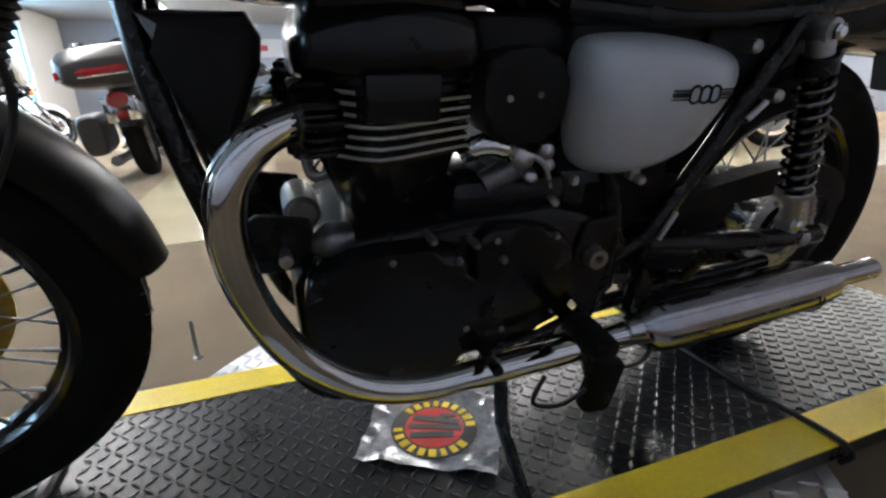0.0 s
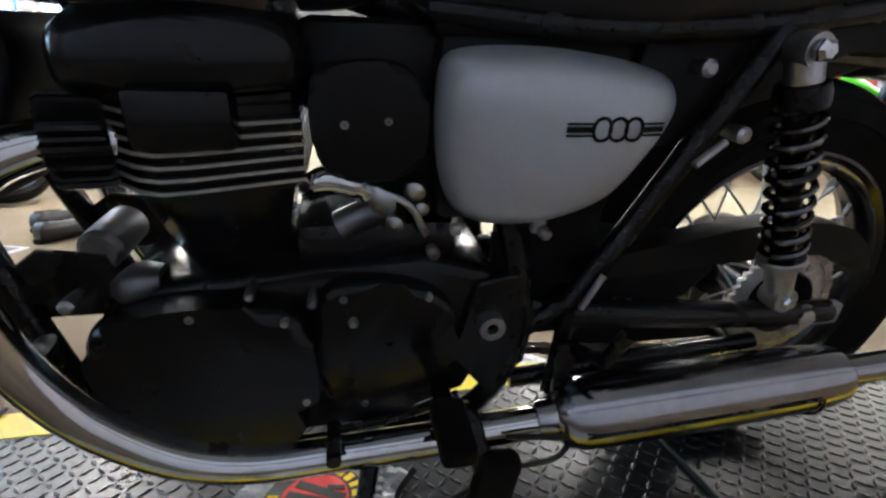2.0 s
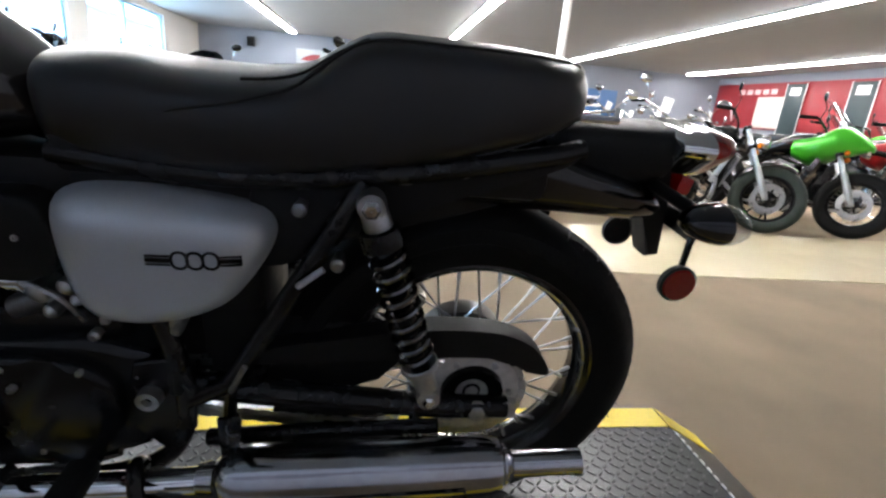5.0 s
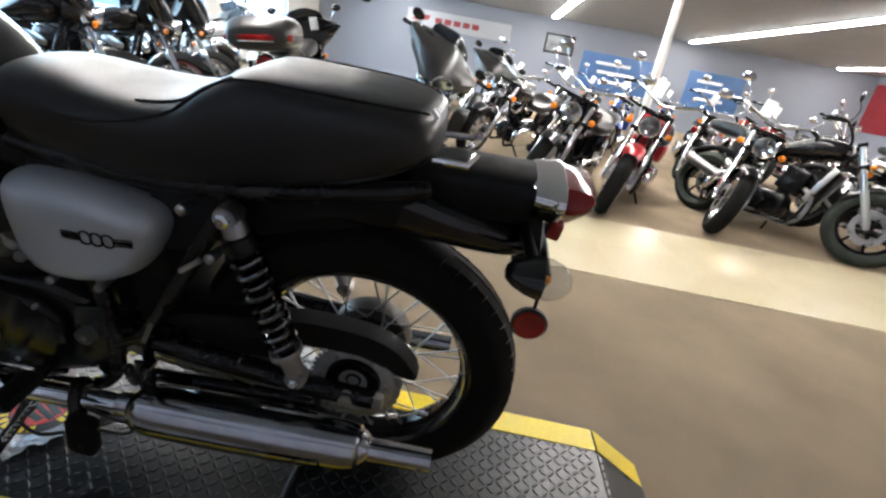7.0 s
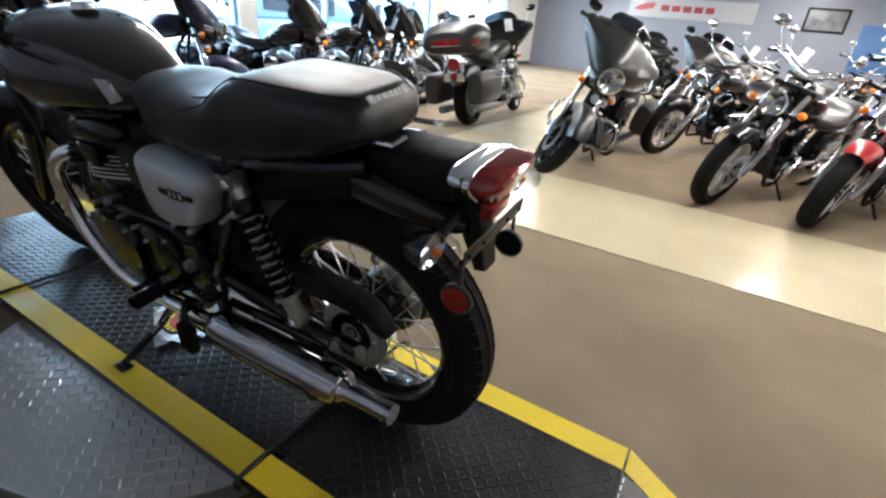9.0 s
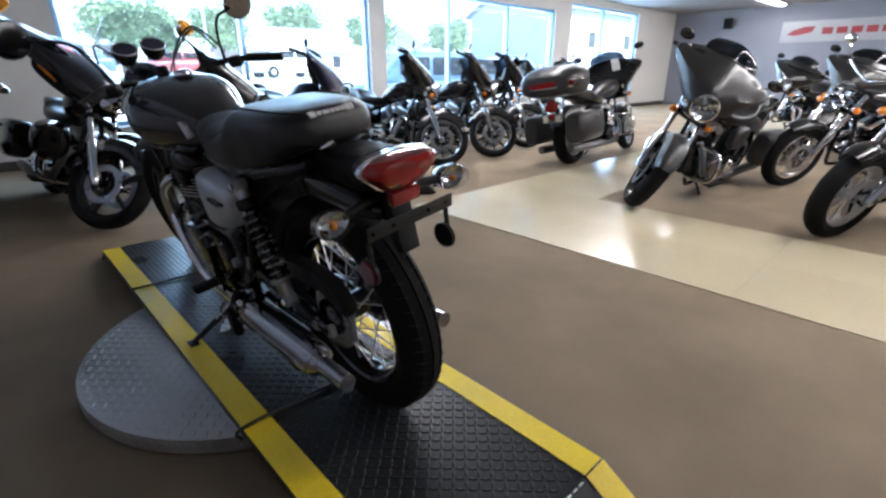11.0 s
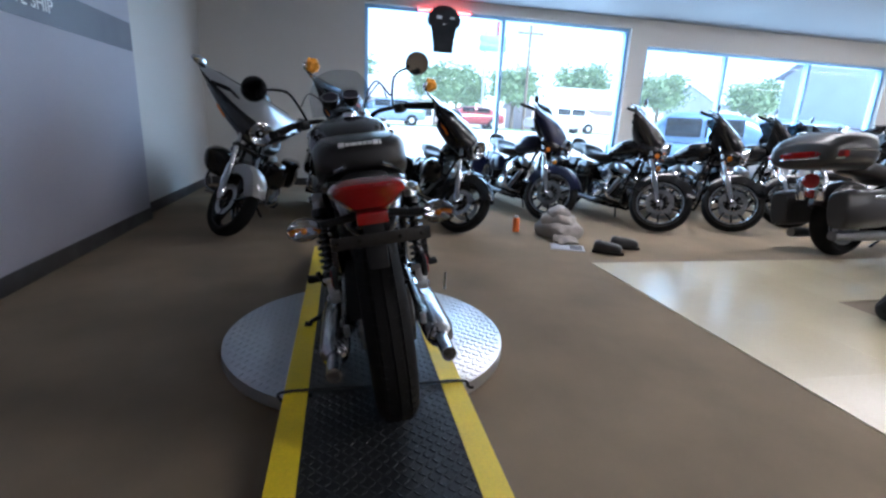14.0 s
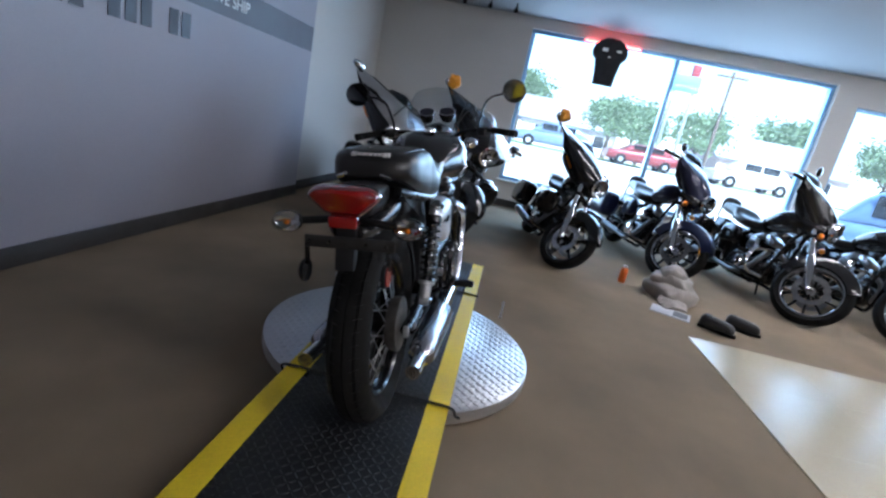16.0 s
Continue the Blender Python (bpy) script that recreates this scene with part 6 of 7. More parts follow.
# lamp outline: broad rounded top, sides drawn in towards the reflector below
LAMP = catmull([(0, -0.070, 0.036), (0, -0.030, 0.042), (0, 0.030, 0.042), (0, 0.070, 0.036), (0, 0.090, 0.018), (0, 0.090, 0.000), (0, 0.072, -0.022), (0, 0.050, -0.045), (0, 0.030, -0.052), (0, -0.030, -0.052), (0, -0.050, -0.045), (0, -0.072, -0.022), (0, -0.090, 0.000), (0, -0.090, 0.018)], 3, True)


def lamp_rings(bm, steps):
    ring_faces(bm, [[Vector((x + (0.012 * (p.z / 0.05) if slant else 0), p.y * k, 0.792 + p.z * kz * 0.80)) for p in LAMP] for x, k, kz, slant in steps])
    return bm


bm = lamp_rings(B(), [(0.256, 0.78, 0.80, 0), (0.262, 0.90, 0.93, 0), (0.276, 0.95, 0.97, 0), (0.290, 0.97, 0.99, 0), (0.296, 1.04, 1.06, 0), (0.308, 1.04, 1.06, 0), (0.310, 0.98, 0.98, 0)])
tl = part("tail_lamp", bm, CHROME, hero, "red tail lamp in a chrome bezel")
bm = lamp_rings(B(), [(0.305, 0.99, 0.99, 0), (0.322, 0.98, 0.97, 0), (0.338, 0.93, 0.91, 1), (0.348, 0.82, 0.78, 1), (0.352, 0.60, 0.55, 1)])
part("lamp_lens", bm, RED_LENS, tl)
bm = B()
for q in range(3):
    tube(bm, [(0.343 - 0.004 * q, y, 0.811 - 0.010 * q) for y in (-0.070, 0.070)], 0.0011, 5)
part("lens_rib", bm, RED_LENS, tl)
bm = B()
box(bm, (0.314, 0, 0.732), (0.026, 0.078, 0.032), 0.006, Matrix.Rotation(0.15, 4, 'Y'))
part("rear_reflector", bm, RED_LENS, tl)
bm = B()
prism(bm, [(0.235, 0.80), (0.285, 0.79), (0.300, 0.70), (0.315, 0.60), (0.290, 0.595), (0.265, 0.68), (0.235, 0.74)], -0.026, 0.026, 0.006, 2)
ph = part("plate_holder", bm, BLACK_PLASTIC, hero)
bm = B()
box(bm, (0.312, 0.015, 0.675), (0.005, 0.245, 0.034), 0.003, Matrix.Rotation(0.12, 4, 'Y'))
part("plate_bar", bm, mat("zinc_plate", (0.045, 0.045, 0.045), 0.4, metal=0.8, var=0.15, scale=30, bump=0.03), ph)
for y in (-0.095, -0.04, 0.06, 0.115):
    bm = B()
    lathe(bm, [(0.001, 0.007), (0.004, 0.007), (0.005, 0.002)], (0.312, y, 0.675), (1, 0, 0), 10)
    part("plate_bolt", bm, BLACK_FRAME, ph)
for s in (-1, 1):
    bm = B()
    box(bm, (0.306, s * 0.112 + 0.008, 0.638), (0.005, 0.014, 0.062), 0.002)
    rf = part("reflector_arm", bm, BLACK_FRAME, ph)
    bm = B()
    lathe(bm, [(0.001, s * 0.006), (0.028, s * 0.006), (0.0315, s * 0.003), (0.0315, s * -0.006)], (0.303, s * 0.112, 0.590), (0, 1, 0), 28)
    part("reflector_rim", bm, BLACK_PLASTIC, rf)
    bm = B()
    lathe(bm, [(0.001, s * 0.0085), (0.026, s * 0.0085), (0.028, s * 0.006)], (0.303, s * 0.112, 0.590), (0, 1, 0), 28)
    part("reflector_lens", bm, RED_LENS, rf, "round red side reflector")
    bm = B()
    tube(bm, [(0.262, s * 0.03, 0.730), (0.278, s * 0.135, 0.720)], 0.0105, 12)
    ind = part("indicator_stem", bm, BLACK_PLASTIC, hero)
    cI = Vector((0.284, s * 0.166, 0.718))
    sq = Matrix.Translation(cI) @ Matrix.Diagonal((1.1, 1.36, 0.96, 1)) @ Matrix.Translation(-cI)
    bm = B()
    lathe(bm, [(0.001, -0.046), (0.010, -0.044), (0.019, -0.034), (0.027, -0.016), (0.030, -0.004), (0.0305, 0.003), (0.028, 0.004), (0.024, -0.004), (0.012, -0.014), (0.001, -0.018)], cI, (1, 0, 0), 26)
    part("indicator_shell", turn(bm, sq), BLACK_GLOSS, ind)
    bm = B()
    lathe(bm, [(0.001, -0.016), (0.012, -0.012), (0.0235, -0.002), (0.0285, 0.0045)], cI, (1, 0, 0), 26)
    part("indicator_bowl", turn(bm, sq), CHROME, ind, "bright reflector bowl")
    bm = B()
    lathe(bm, [(0.001, 0.046), (0.012, 0.043), (0.023, 0.032), (0.0292, 0.016), (0.0292, 0.002)], cI, (1, 0, 0), 26)
    part("indicator_lens", turn(bm, sq), SCREEN_GLASS, ind, "clear indicator lens")
    bm = B()
    ball(bm, cI + Vector((0.010, 0, -0.002)), (0.010, 0.008, 0.008), 14)
    part("indicator_bulb", bm, AMBER_LENS, ind, "amber bulb")
# grab strap bolts
for s in (-1, 1):
    bm = B()
    tube(bm, [(0.095, s * 0.07, 0.830), (0.15, s * 0.075, 0.832), (0.16, s * 0.05, 0.842)], 0.006, 8)
    part("luggage_hook", bm, CHROME, hero)

# handlebar, clocks, mirrors, headlight, small screen
bz, bx, mz = 0.965, -1.040, 1.035
bm = B()
tube(bm, catmull([(bx + 0.145, -0.375, bz - 0.015), (bx + 0.06, -0.29, bz + 0.005), (bx - 0.03, -0.15, bz + 0.005), (bx - 0.055, -0.07, bz - 0.03), (bx - 0.055, 0.07, bz - 0.03), (bx - 0.03, 0.15, bz + 0.005), (bx + 0.06, 0.29, bz + 0.005), (bx + 0.145, 0.375, bz - 0.015)], 6), 0.011, 14)
bar = part("handlebar", turn(bm, ST), BLACK_FRAME, hero, "black handlebar with levers and mirrors")
for s in (-1, 1):
    bm = B()
    tube(bm, [(bx + 0.055, s * 0.285, bz + 0.005), (bx + 0.135, s * 0.376, bz - 0.013), (bx + 0.15, s * 0.392, bz - 0.016)], [0.0165, 0.0165, 0.0185], 16)
    part("grip", turn(bm, ST), RUBBER, bar)
    bm = B()
    box(bm, (bx + 0.03, s * 0.245, bz + 0.0), (0.05, 0.06, 0.045), 0.012, Matrix.Rotation(s * 0.8, 4, 'Z'))
    part("switch_pod", turn(bm, ST), BLACK_PLASTIC, bar)
    bm = B()
    tube(bm, catmull([(bx - 0.005, s * 0.225, bz + 0.005), (bx - 0.02, s * 0.27, bz + 0.0), (bx + 0.055, s * 0.37, bz - 0.022)], 5), 0.006, 8)
    part("lever", turn(bm, ST), BLACK_FRAME, bar)
    bm = B()
    tube(bm, catmull([(bx + 0.005, s * 0.215, bz + 0.01), (bx - 0.03, s * 0.235, bz + 0.085), (bx - 0.055, s * 0.275, mz + 0.095), (bx - 0.10, s * 0.37, mz + 0.125)], 5), 0.0062, 8)
    ms = part("mirror_stem", turn(bm, ST), BLACK_FRAME, bar)
    bm = B()
    lathe(bm, [(0.001, -0.020), (0.045, -0.018), (0.060, -0.008), (0.062, 0.0), (0.058, 0.003), (0.057, 0.001)], (bx - 0.10, s * 0.415, mz + 0.135), (1, -s * 0.22, -0.36), 30)
    part("mirror_shell", turn(bm, ST), BLACK_PLASTIC, ms)
    bm = B()
    lathe(bm, [(0.0005, 0.0012), (0.057, 0.0012)], (bx - 0.10, s * 0.415, mz + 0.135), (1, -s * 0.22, -0.36), 30)
    part("mirror_glass", turn(bm, ST), mat("tinted_mirror", (0.32, 0.33, 0.34), 0.06, metal=1.0, var=0.03, scale=8, bump=0.0), ms, "round tinted mirror glass")
    bm = B()
    c = Vector((-1.265, s * 0.056, 1.075))
    dv = Vector((0.55, 0, 0.83))
    lathe(bm, [(0.001, -0.055), (0.030, -0.050), (0.042, -0.025), (0.046, 0.0), (0.046, 0.008), (0.041, 0.009)], c, dv, 28)
    ck = part("clock", turn(bm, ST), BLACK_GLOSS, bar, "round clock in a black shell")
    bm = B()
    lathe(bm, [(0.001, 0.004), (0.041, 0.004)], c, dv, 28)
    part("clock_face", turn(bm, ST), INK, ck)
    bm = B()
    lathe(bm, [(0.0405, 0.008), (0.044, 0.011), (0.047, 0.008)], c, dv, 28)
    part("clock_rim", turn(bm, ST), STEEL, ck)
    bm = B()
    ip = Vector((-1.265, s * 0.165, 0.905))
    tube(bm, [ip + Vector((0.02, -s * 0.06, 0)), ip], 0.009, 10)
    ball(bm, ip + Vector((0, s * 0.02, 0)), (0.034, 0.040, 0.030), 16)
    fi = part("front_indicator", turn(bm, ST), CHROME, hero)
    bm = B()
    ball(bm, ip + Vector((-0.014, s * 0.022, 0)), (0.030, 0.036, 0.027), 16)
    part("indicator_lens", turn(bm, ST), CLEAR_LENS, fi)
bm = B()
lathe(bm, [(0.001, 0.13), (0.06, 0.11), (0.085, 0.05), (0.092, 0.0), (0.094, -0.012), (0.086, -0.016)], (-1.32, 0, 0.93), (1, 0, 0), 36)
hdl = part("headlight", turn(bm, ST), BLACK_GLOSS, hero, "round headlight in a black bucket")
bm = B()
lathe(bm, [(0.001, -0.036), (0.05, -0.030), (0.086, -0.013)], (-1.32, 0, 0.93), (1, 0, 0), 36)
part("headlight_glass", turn(bm, ST), CLEAR_LENS, hdl)
bm = B()
us = [-1 + 2 * i / 10 for i in range(11)]
rings = []
for f in (0, 0.25, 0.5, 0.75, 0.92, 1.0):
    w = 0.165 * (1 - 0.45 * max(0, f - 0.5) ** 1.5 * 2.2)
    x0, z0 = -1.385 + 0.075 * f, 0.99 + 0.225 * f
    rings.append([Vector((x0 + o + 0.085 * u * u, u * w, z0 - 0.03 * u * u * f)) for o, seq in ((0, us), (0.003, us[::-1])) for u in seq])
ring_faces(bm, rings)
part("fly_screen", turn(bm, ST), SCREEN_GLASS, hero, "small clear fly screen")
# cables from the bars
CABLES = (((-1.05, -0.22, 1.04), (-1.24, -0.17, 1.10), (-1.26, -0.06, 0.95), (-1.16, -0.06, 0.80)),
          ((-1.06, 0.20, 1.04), (-1.24, 0.18, 1.12), (-1.26, 0.05, 0.95), (-1.14, 0.06, 0.80)),
          ((-1.07, 0.22, 1.05), (-1.17, 0.16, 1.13), (-1.29, 0.09, 1.0), (-1.32, 0.10, 0.75)),
          ((-1.33, -0.10, 0.88), (-1.24, -0.13, 0.76), (-1.215, -0.12, 0.64), (-1.28, -0.10, 0.52)))
for a, b, c, d in CABLES:
    bm = B()
    tube(bm, catmull([a, b, c, d], 7), 0.0042, 8)
    part("control_cable", bm, CABLE, hero)

# foot controls and stands
for s in (-1, 1):
    bm = B()
    tube(bm, [(-0.585, s * 0.13, 0.300), (-0.585, s * 0.19, 0.300), (-0.585, s * 0.285, 0.305)], [0.010, 0.013, 0.013], 12)
    fp = part("foot_peg", bm, BLACK_FRAME, hero)
    bm = B()
    box(bm, (-0.585, s * 0.245, 0.306), (0.042, 0.085, 0.026), 0.008)
    part("peg_rubber", bm, RUBBER, fp)
    bm = B()
    tube(bm, [(-0.40, s * 0.13, 0.32), (-0.38, s * 0.20, 0.345), (-0.37, s * 0.22, 0.40)], 0.010, 10)
    part("pillion_peg", bm, BLACK_FRAME, hero)
bm = B()
tube(bm, catmull([(-0.56, -0.165, 0.285), (-0.64, -0.170, 0.262), (-0.72, -0.175, 0.255)], 4), 0.006, 8)
tube(bm, [(-0.72, -0.165, 0.255), (-0.72, -0.225, 0.256)], 0.009, 10)
part("gear_lever", bm, BLACK_FRAME, hero)
# folded pedal block by the side stand, its spring and the stand itself
a86 = radians(8.6)
sf = (-0.70, -0.325)
fz = -sf[1] * math.tan(a86) * -1
bm = B()
tube(bm, [(-0.665, -0.125, 0.205), (-0.69, -0.20, 0.12), (sf[0], sf[1], 0.325 * math.tan(a86) + 0.012)], [0.014, 0.012, 0.011], 12)
ss = part("side_stand", bm, BLACK_FRAME, hero)
bm = B()
box(bm, (sf[0] + 0.005, sf[1] - 0.01, 0.335 * math.tan(a86) + 0.006), (0.05, 0.035, 0.008), 0.003, Matrix.Rotation(-a86, 4, 'X'))
part("stand_foot", bm, BLACK_FRAME, ss)
bm = B()
pts = [Vector((-0.66, -0.135, 0.20)).lerp(Vector((-0.70, -0.235, 0.115)), i / 60) + Vector((0.016 + 0.006 * math.cos(i * 1.3), 0.006 * math.sin(i * 1.3), 0)) for i in range(61)]
tube(bm, pts, 0.0013, 5)
part("stand_spring", bm, STEEL, ss)
bm = B()
tube(bm, catmull([(-0.55, -0.12, 0.20), (-0.545, -0.165, 0.25), (-0.53, -0.20, 0.20), (-0.505, -0.215, 0.135)], 5), [0.014] * 10 + [0.018] * 6, 10)
cs = part("centre_stand_arm", bm, BLACK_FRAME, hero)
bm = B()
box(bm, (-0.515, -0.212, 0.165), (0.058, 0.034, 0.105), 0.012, Matrix.Rotation(0.15, 4, 'Y'))
part("arm_rubber", bm, RUBBER, cs)
for k, pts in enumerate((((-0.62, -0.20, 0.20), (-0.645, -0.215, 0.165), (-0.60, -0.225, 0.155), (-0.55, -0.22, 0.17)), ((-0.50, -0.20, 0.235), (-0.44, -0.215, 0.240), (-0.405, -0.20, 0.215), (-0.43, -0.205, 0.185), (-0.50, -0.21, 0.19)))):
    bm = B()
    tube(bm, catmull(pts, 6), 0.0038, 8)
    part("stand_wire", bm, CABLE, cs)

# dealer's mat under the engine
mat_m = pose(-0.765, -0.085, ZR + 0.0025, 0, 0, -30)
mt = thing("plastic_bag", mat_m, "crinkled plastic bag with a red and yellow round print", "plastic bag")
bm = B()
rows = []
for i in range(29):
    rows.append([])
    for j in range(25):
        x, y = -0.125 + 0.25 * i / 28, -0.105 + 0.21 * j / 24
        d = max(0.0, math.hypot(x, y) - 0.080)
        q = noise.noise((x * 26, y * 26, 3.0)) + 0.6 * noise.noise((x * 60, y * 60, 7.0))
        x += 0.012 * noise.noise((y * 18, 0, 1.0)) * min(1, d * 30)
        rows[-1].append(bm.verts.new((x, y, 0.0006 + min(1.0, d * 22) * (0.006 + 0.011 * q if q > -0.5 else 0.001))))
for a, b in zip(rows, rows[1:]):
    for k in range(24):
        bm.faces.new((a[k], b[k], b[k + 1], a[k + 1]))
bmesh.ops.solidify(bm, geom=bm.faces[:], thickness=0.0006)
part("bag_film", bm, mat("crinkled_film", (0.62, 0.63, 0.66), 0.14, metal=0.35, var=0.25, scale=45, bump=0.25, detail=90, coat=0.6), mt, "crinkled clear and white film", sharp=14)
RED_I = mat("red_print", (0.60, 0.02, 0.015), 0.5, var=0.08, scale=20, bump=0.02)
YEL_I = mat("yellow_print", (0.85, 0.58, 0.01), 0.5, var=0.08, scale=20, bump=0.02)
BLK_I = mat("black_print", (0.015, 0.012, 0.01), 0.5, var=0.08, scale=20, bump=0.02)
for nm, r0, r1, mm, z in (("emblem_ring", 0.001, 0.082, BLK_I, 0.0012), ("emblem_disc", 0.001, 0.056, RED_I, 0.0018)):
    bm = B()
    lathe(bm, [(r0, 0.0008), (r1, 0.0008), (r1, 0)], (0, 0, z), (0, 0, 1), 48)
    part(nm, bm, mm, mt)
for i in range(22):
    a = radians(i * 360 / 22)
    if i in (10, 11, 21, 0):
        continue
    bm = B()
    box(bm, (math.cos(a) * 0.069, math.sin(a) * 0.069, 0.0024), (0.018, 0.010 + 0.002 * (i % 3), 0.001), 0, Matrix.Rotation(a, 4, 'Z'))
    part("emblem_stroke", bm, YEL_I, mt)
for i, (x, y, w, d) in enumerate(((0.0, 0.020, 0.09, 0.016), (0.002, 0.0, 0.10, 0.014), (0.0, -0.022, 0.08, 0.016), (0.02, 0.035, 0.03, 0.01))):
    bm = B()
    box(bm, (x, y, 0.003), (w, d, 0.0008), 0, Matrix.Rotation(0.1 * i, 4, 'Z'))
    part("emblem_bar", bm, BLK_I, mt)

# ---- the parked motorcycles, row by row ----
def metal_paint(name, c, rough=0.30, coat=0.5):
    return mat(name, c, rough, metal=0.3, var=0.03, scale=3, bump=0.002, detail=300, coat=coat, rvar=0.04)


SILVER_P = metal_paint("silver_bike_paint", (0.24, 0.235, 0.23))
GREY_P = metal_paint("gunmetal_bike_paint", (0.022, 0.021, 0.021), 0.36, 0.15)
PEWTER_P = metal_paint("pewter_bike_paint", (0.022, 0.020, 0.019), 0.36, 0.15)
NAVY_P = metal_paint("navy_bike_paint", (0.004, 0.007, 0.035))
RED_P = metal_paint("red_bike_paint", (0.32, 0.010, 0.012))
GREEN_P = metal_paint("green_bike_paint", (0.06, 0.42, 0.02))
BLUE_P = metal_paint("blue_bike_paint", (0.02, 0.07, 0.32))
WHITE_P = metal_paint("white_bike_paint", (0.62, 0.62, 0.62))
BLK = BLACK_GLOSS
GREEN_TYRE = mat("green_edged_tyre", (0.009, 0.015, 0.010), 0.7, var=0.3, scale=16, bump=0.25, detail=180)

bike("bagger", (-2.92, -1.22), 0, SILVER_P, "silver and black faired tourer parked by the wall", BLK, lean=15, steer=38, extras=("chromefork", "darkbags", "twotone", "swept", "blackout"), rim=BLACK_GLOSS, face=30)
bike("bagger", (-3.0, -0.26), 4, BLK, "black faired tourer with clear screen and orange ribbon", lean=16, steer=36, extras=("orange", "chromefork", "clearscreen", "swept", "blackout"), rim=BLACK_GLOSS, face=30)
bike("bagger", (-3.05, 0.88), 8, BLK, "black faired tourer with an orange ribbon on its mirror", lean=17, steer=36, extras=("orange", "swept", "blackout"), rim=BLACK_GLOSS, face=32, scale=0.92)
bike("bagger", (-3.63, 2.09), 8, NAVY_P, "navy blue batwing bagger before the window", steer=40, wheel_style="ten", rim=CHROME, extras=("chromefork", "sissy", "blackout"))
bike("bagger", (-3.06, 3.12), 9, BLK, "black batwing bagger with chrome engine", steer=40, setback=0.10, wheel_style="ten", rim=CHROME, extras=("chromefork", "sissy", "blackout"))
bike("bagger", (-3.06, 4.05), 10, BLK, "black batwing bagger with bright front wheel", steer=40, wheel_style="ten", rim=CHROME, extras=("chromefork", "blackout"))
bike("bagger", (-3.28, 5.05), 11, BLK, "black batwing bagger behind the grey tourer", steer=40, wheel_style="ten", rim=CHROME, extras=("blackout",))
H = 94
hx, hy = -2.07, 4.44
bike("touring", (hx + math.cos(radians(H)) * 1.63, hy + math.sin(radians(H)) * 1.63), H, PEWTER_P, "pewter grey tourer with top case and saddlebags, seen from behind", lean=8, steer=10, extras=("tag", "blackout"))
bike("bagger", (-0.65, 3.16), 266, GREY_P, "gunmetal batwing bagger at the aisle corner", lean=16, steer=34, wheel_style="ten", rim=BLACK_GLOSS, extras=("chromefork", "blackout"))
bike("cruiser", (0.02, 4.9), 235, BLK, "black chrome cruiser with long forks", steer=6, wheel_style="wire", rim=CHROME, extras=("chromefork",))
bike("cruiser", (0.65, 3.32), 243, BLK, "black cruiser with chrome bars and alloy wheel", steer=5, wheel_style="seven", rim=ALLOY, extras=("chromefork",))
bike("cruiser", (1.34, 3.34), 246, RED_P, "dark red cruiser with five-spoke alloy wheels", steer=5, wheel_style="five", rim=ALLOY, extras=("chromefork", "tag"))
bike("cruiser", (2.35, 3.40), 246, BLK, "black cruiser with wire wheels and a price card", steer=6, wheel_style="wire", rim=CHROME, extras=("chromefork", "tag"))
bike("naked", (3.50, 3.22), 310, BLK, "dark naked motorcycle with green-edged front tyre", steer=14, wheel_style="seven", rim=BLACK_GLOSS, tyre_mat=GREEN_TYRE, extras=("tag",))
bike("dual", (4.42, 3.18), 300, GREEN_P, "bright green adventure motorcycle with tall screen", steer=10, wheel_style="wire", rim=BLACK_GLOSS)
bike("dual", (5.4, 3.3), 300, RED_P, "red adventure motorcycle with clear screen", steer=10, wheel_style="wire", rim=BLACK_GLOSS)
_far = [(-4.0, 6.6, 40, BLK, "bagger"), (-3.9, 7.9, 40, WHITE_P, "bagger"), (-0.2, 6.6, 250, PEWTER_P, "bagger"), (0.9, 6.0, 250, BLK, "cruiser"), (1.9, 6.6, 250, BLUE_P, "cruiser"), (3.0, 6.0, 250, BLK, "cruiser"), (4.1, 6.4, 250, RED_P, "cruiser"), (5.2, 6.2, 280, BLK, "cruiser"), (6.4, 5.2, 290, BLK, "dual"), (7.6, 5.6, 290, GREEN_P, "dual"), (0.4, 9.6, 250, WHITE_P, "cruiser"), (2.0, 9.8, 250, BLK, "cruiser"), (3.6, 9.6, 250, BLUE_P, "cruiser"), (5.4, 9.8, 250, RED_P, "cruiser"), (7.2, 9.4, 270, BLK, "cruiser"), (-1.4, 9.4, 250, BLK, "bagger")]
for x, y, h, p, k in _far:
    bike(k, (x, y), h, p, "parked showroom motorcycle in a far row", wheel_style="wire" if k == "cruiser" else "five", rim=CHROME if k == "cruiser" else BLACK_GLOSS, extras=("chromefork", "tag") if k == "cruiser" else ())

# ---- things lying about, signs and wall print ----
# grey cloth bag, shoes, card and bottle by the parked row
CLOTH = mat("grey_canvas", (0.33, 0.30, 0.28), 0.9, var=0.2, scale=14, bump=0.5, detail=240)
bag = thing("cloth_bag", pose(-2.86, 1.93, 0, 0, 0, 20), "slumped grey canvas bag on the carpet", "bag")


def crumple(bm, big, small, floor=0.004):
    for v in bm.verts:
        q = noise.noise_vector(v.co * 8.0) * big
        f = abs(noise.noise(v.co * 13.0)) * small * 2.2
        v.co += q + Vector((0, 0, -f))
        v.co.z = max(v.co.z, floor)


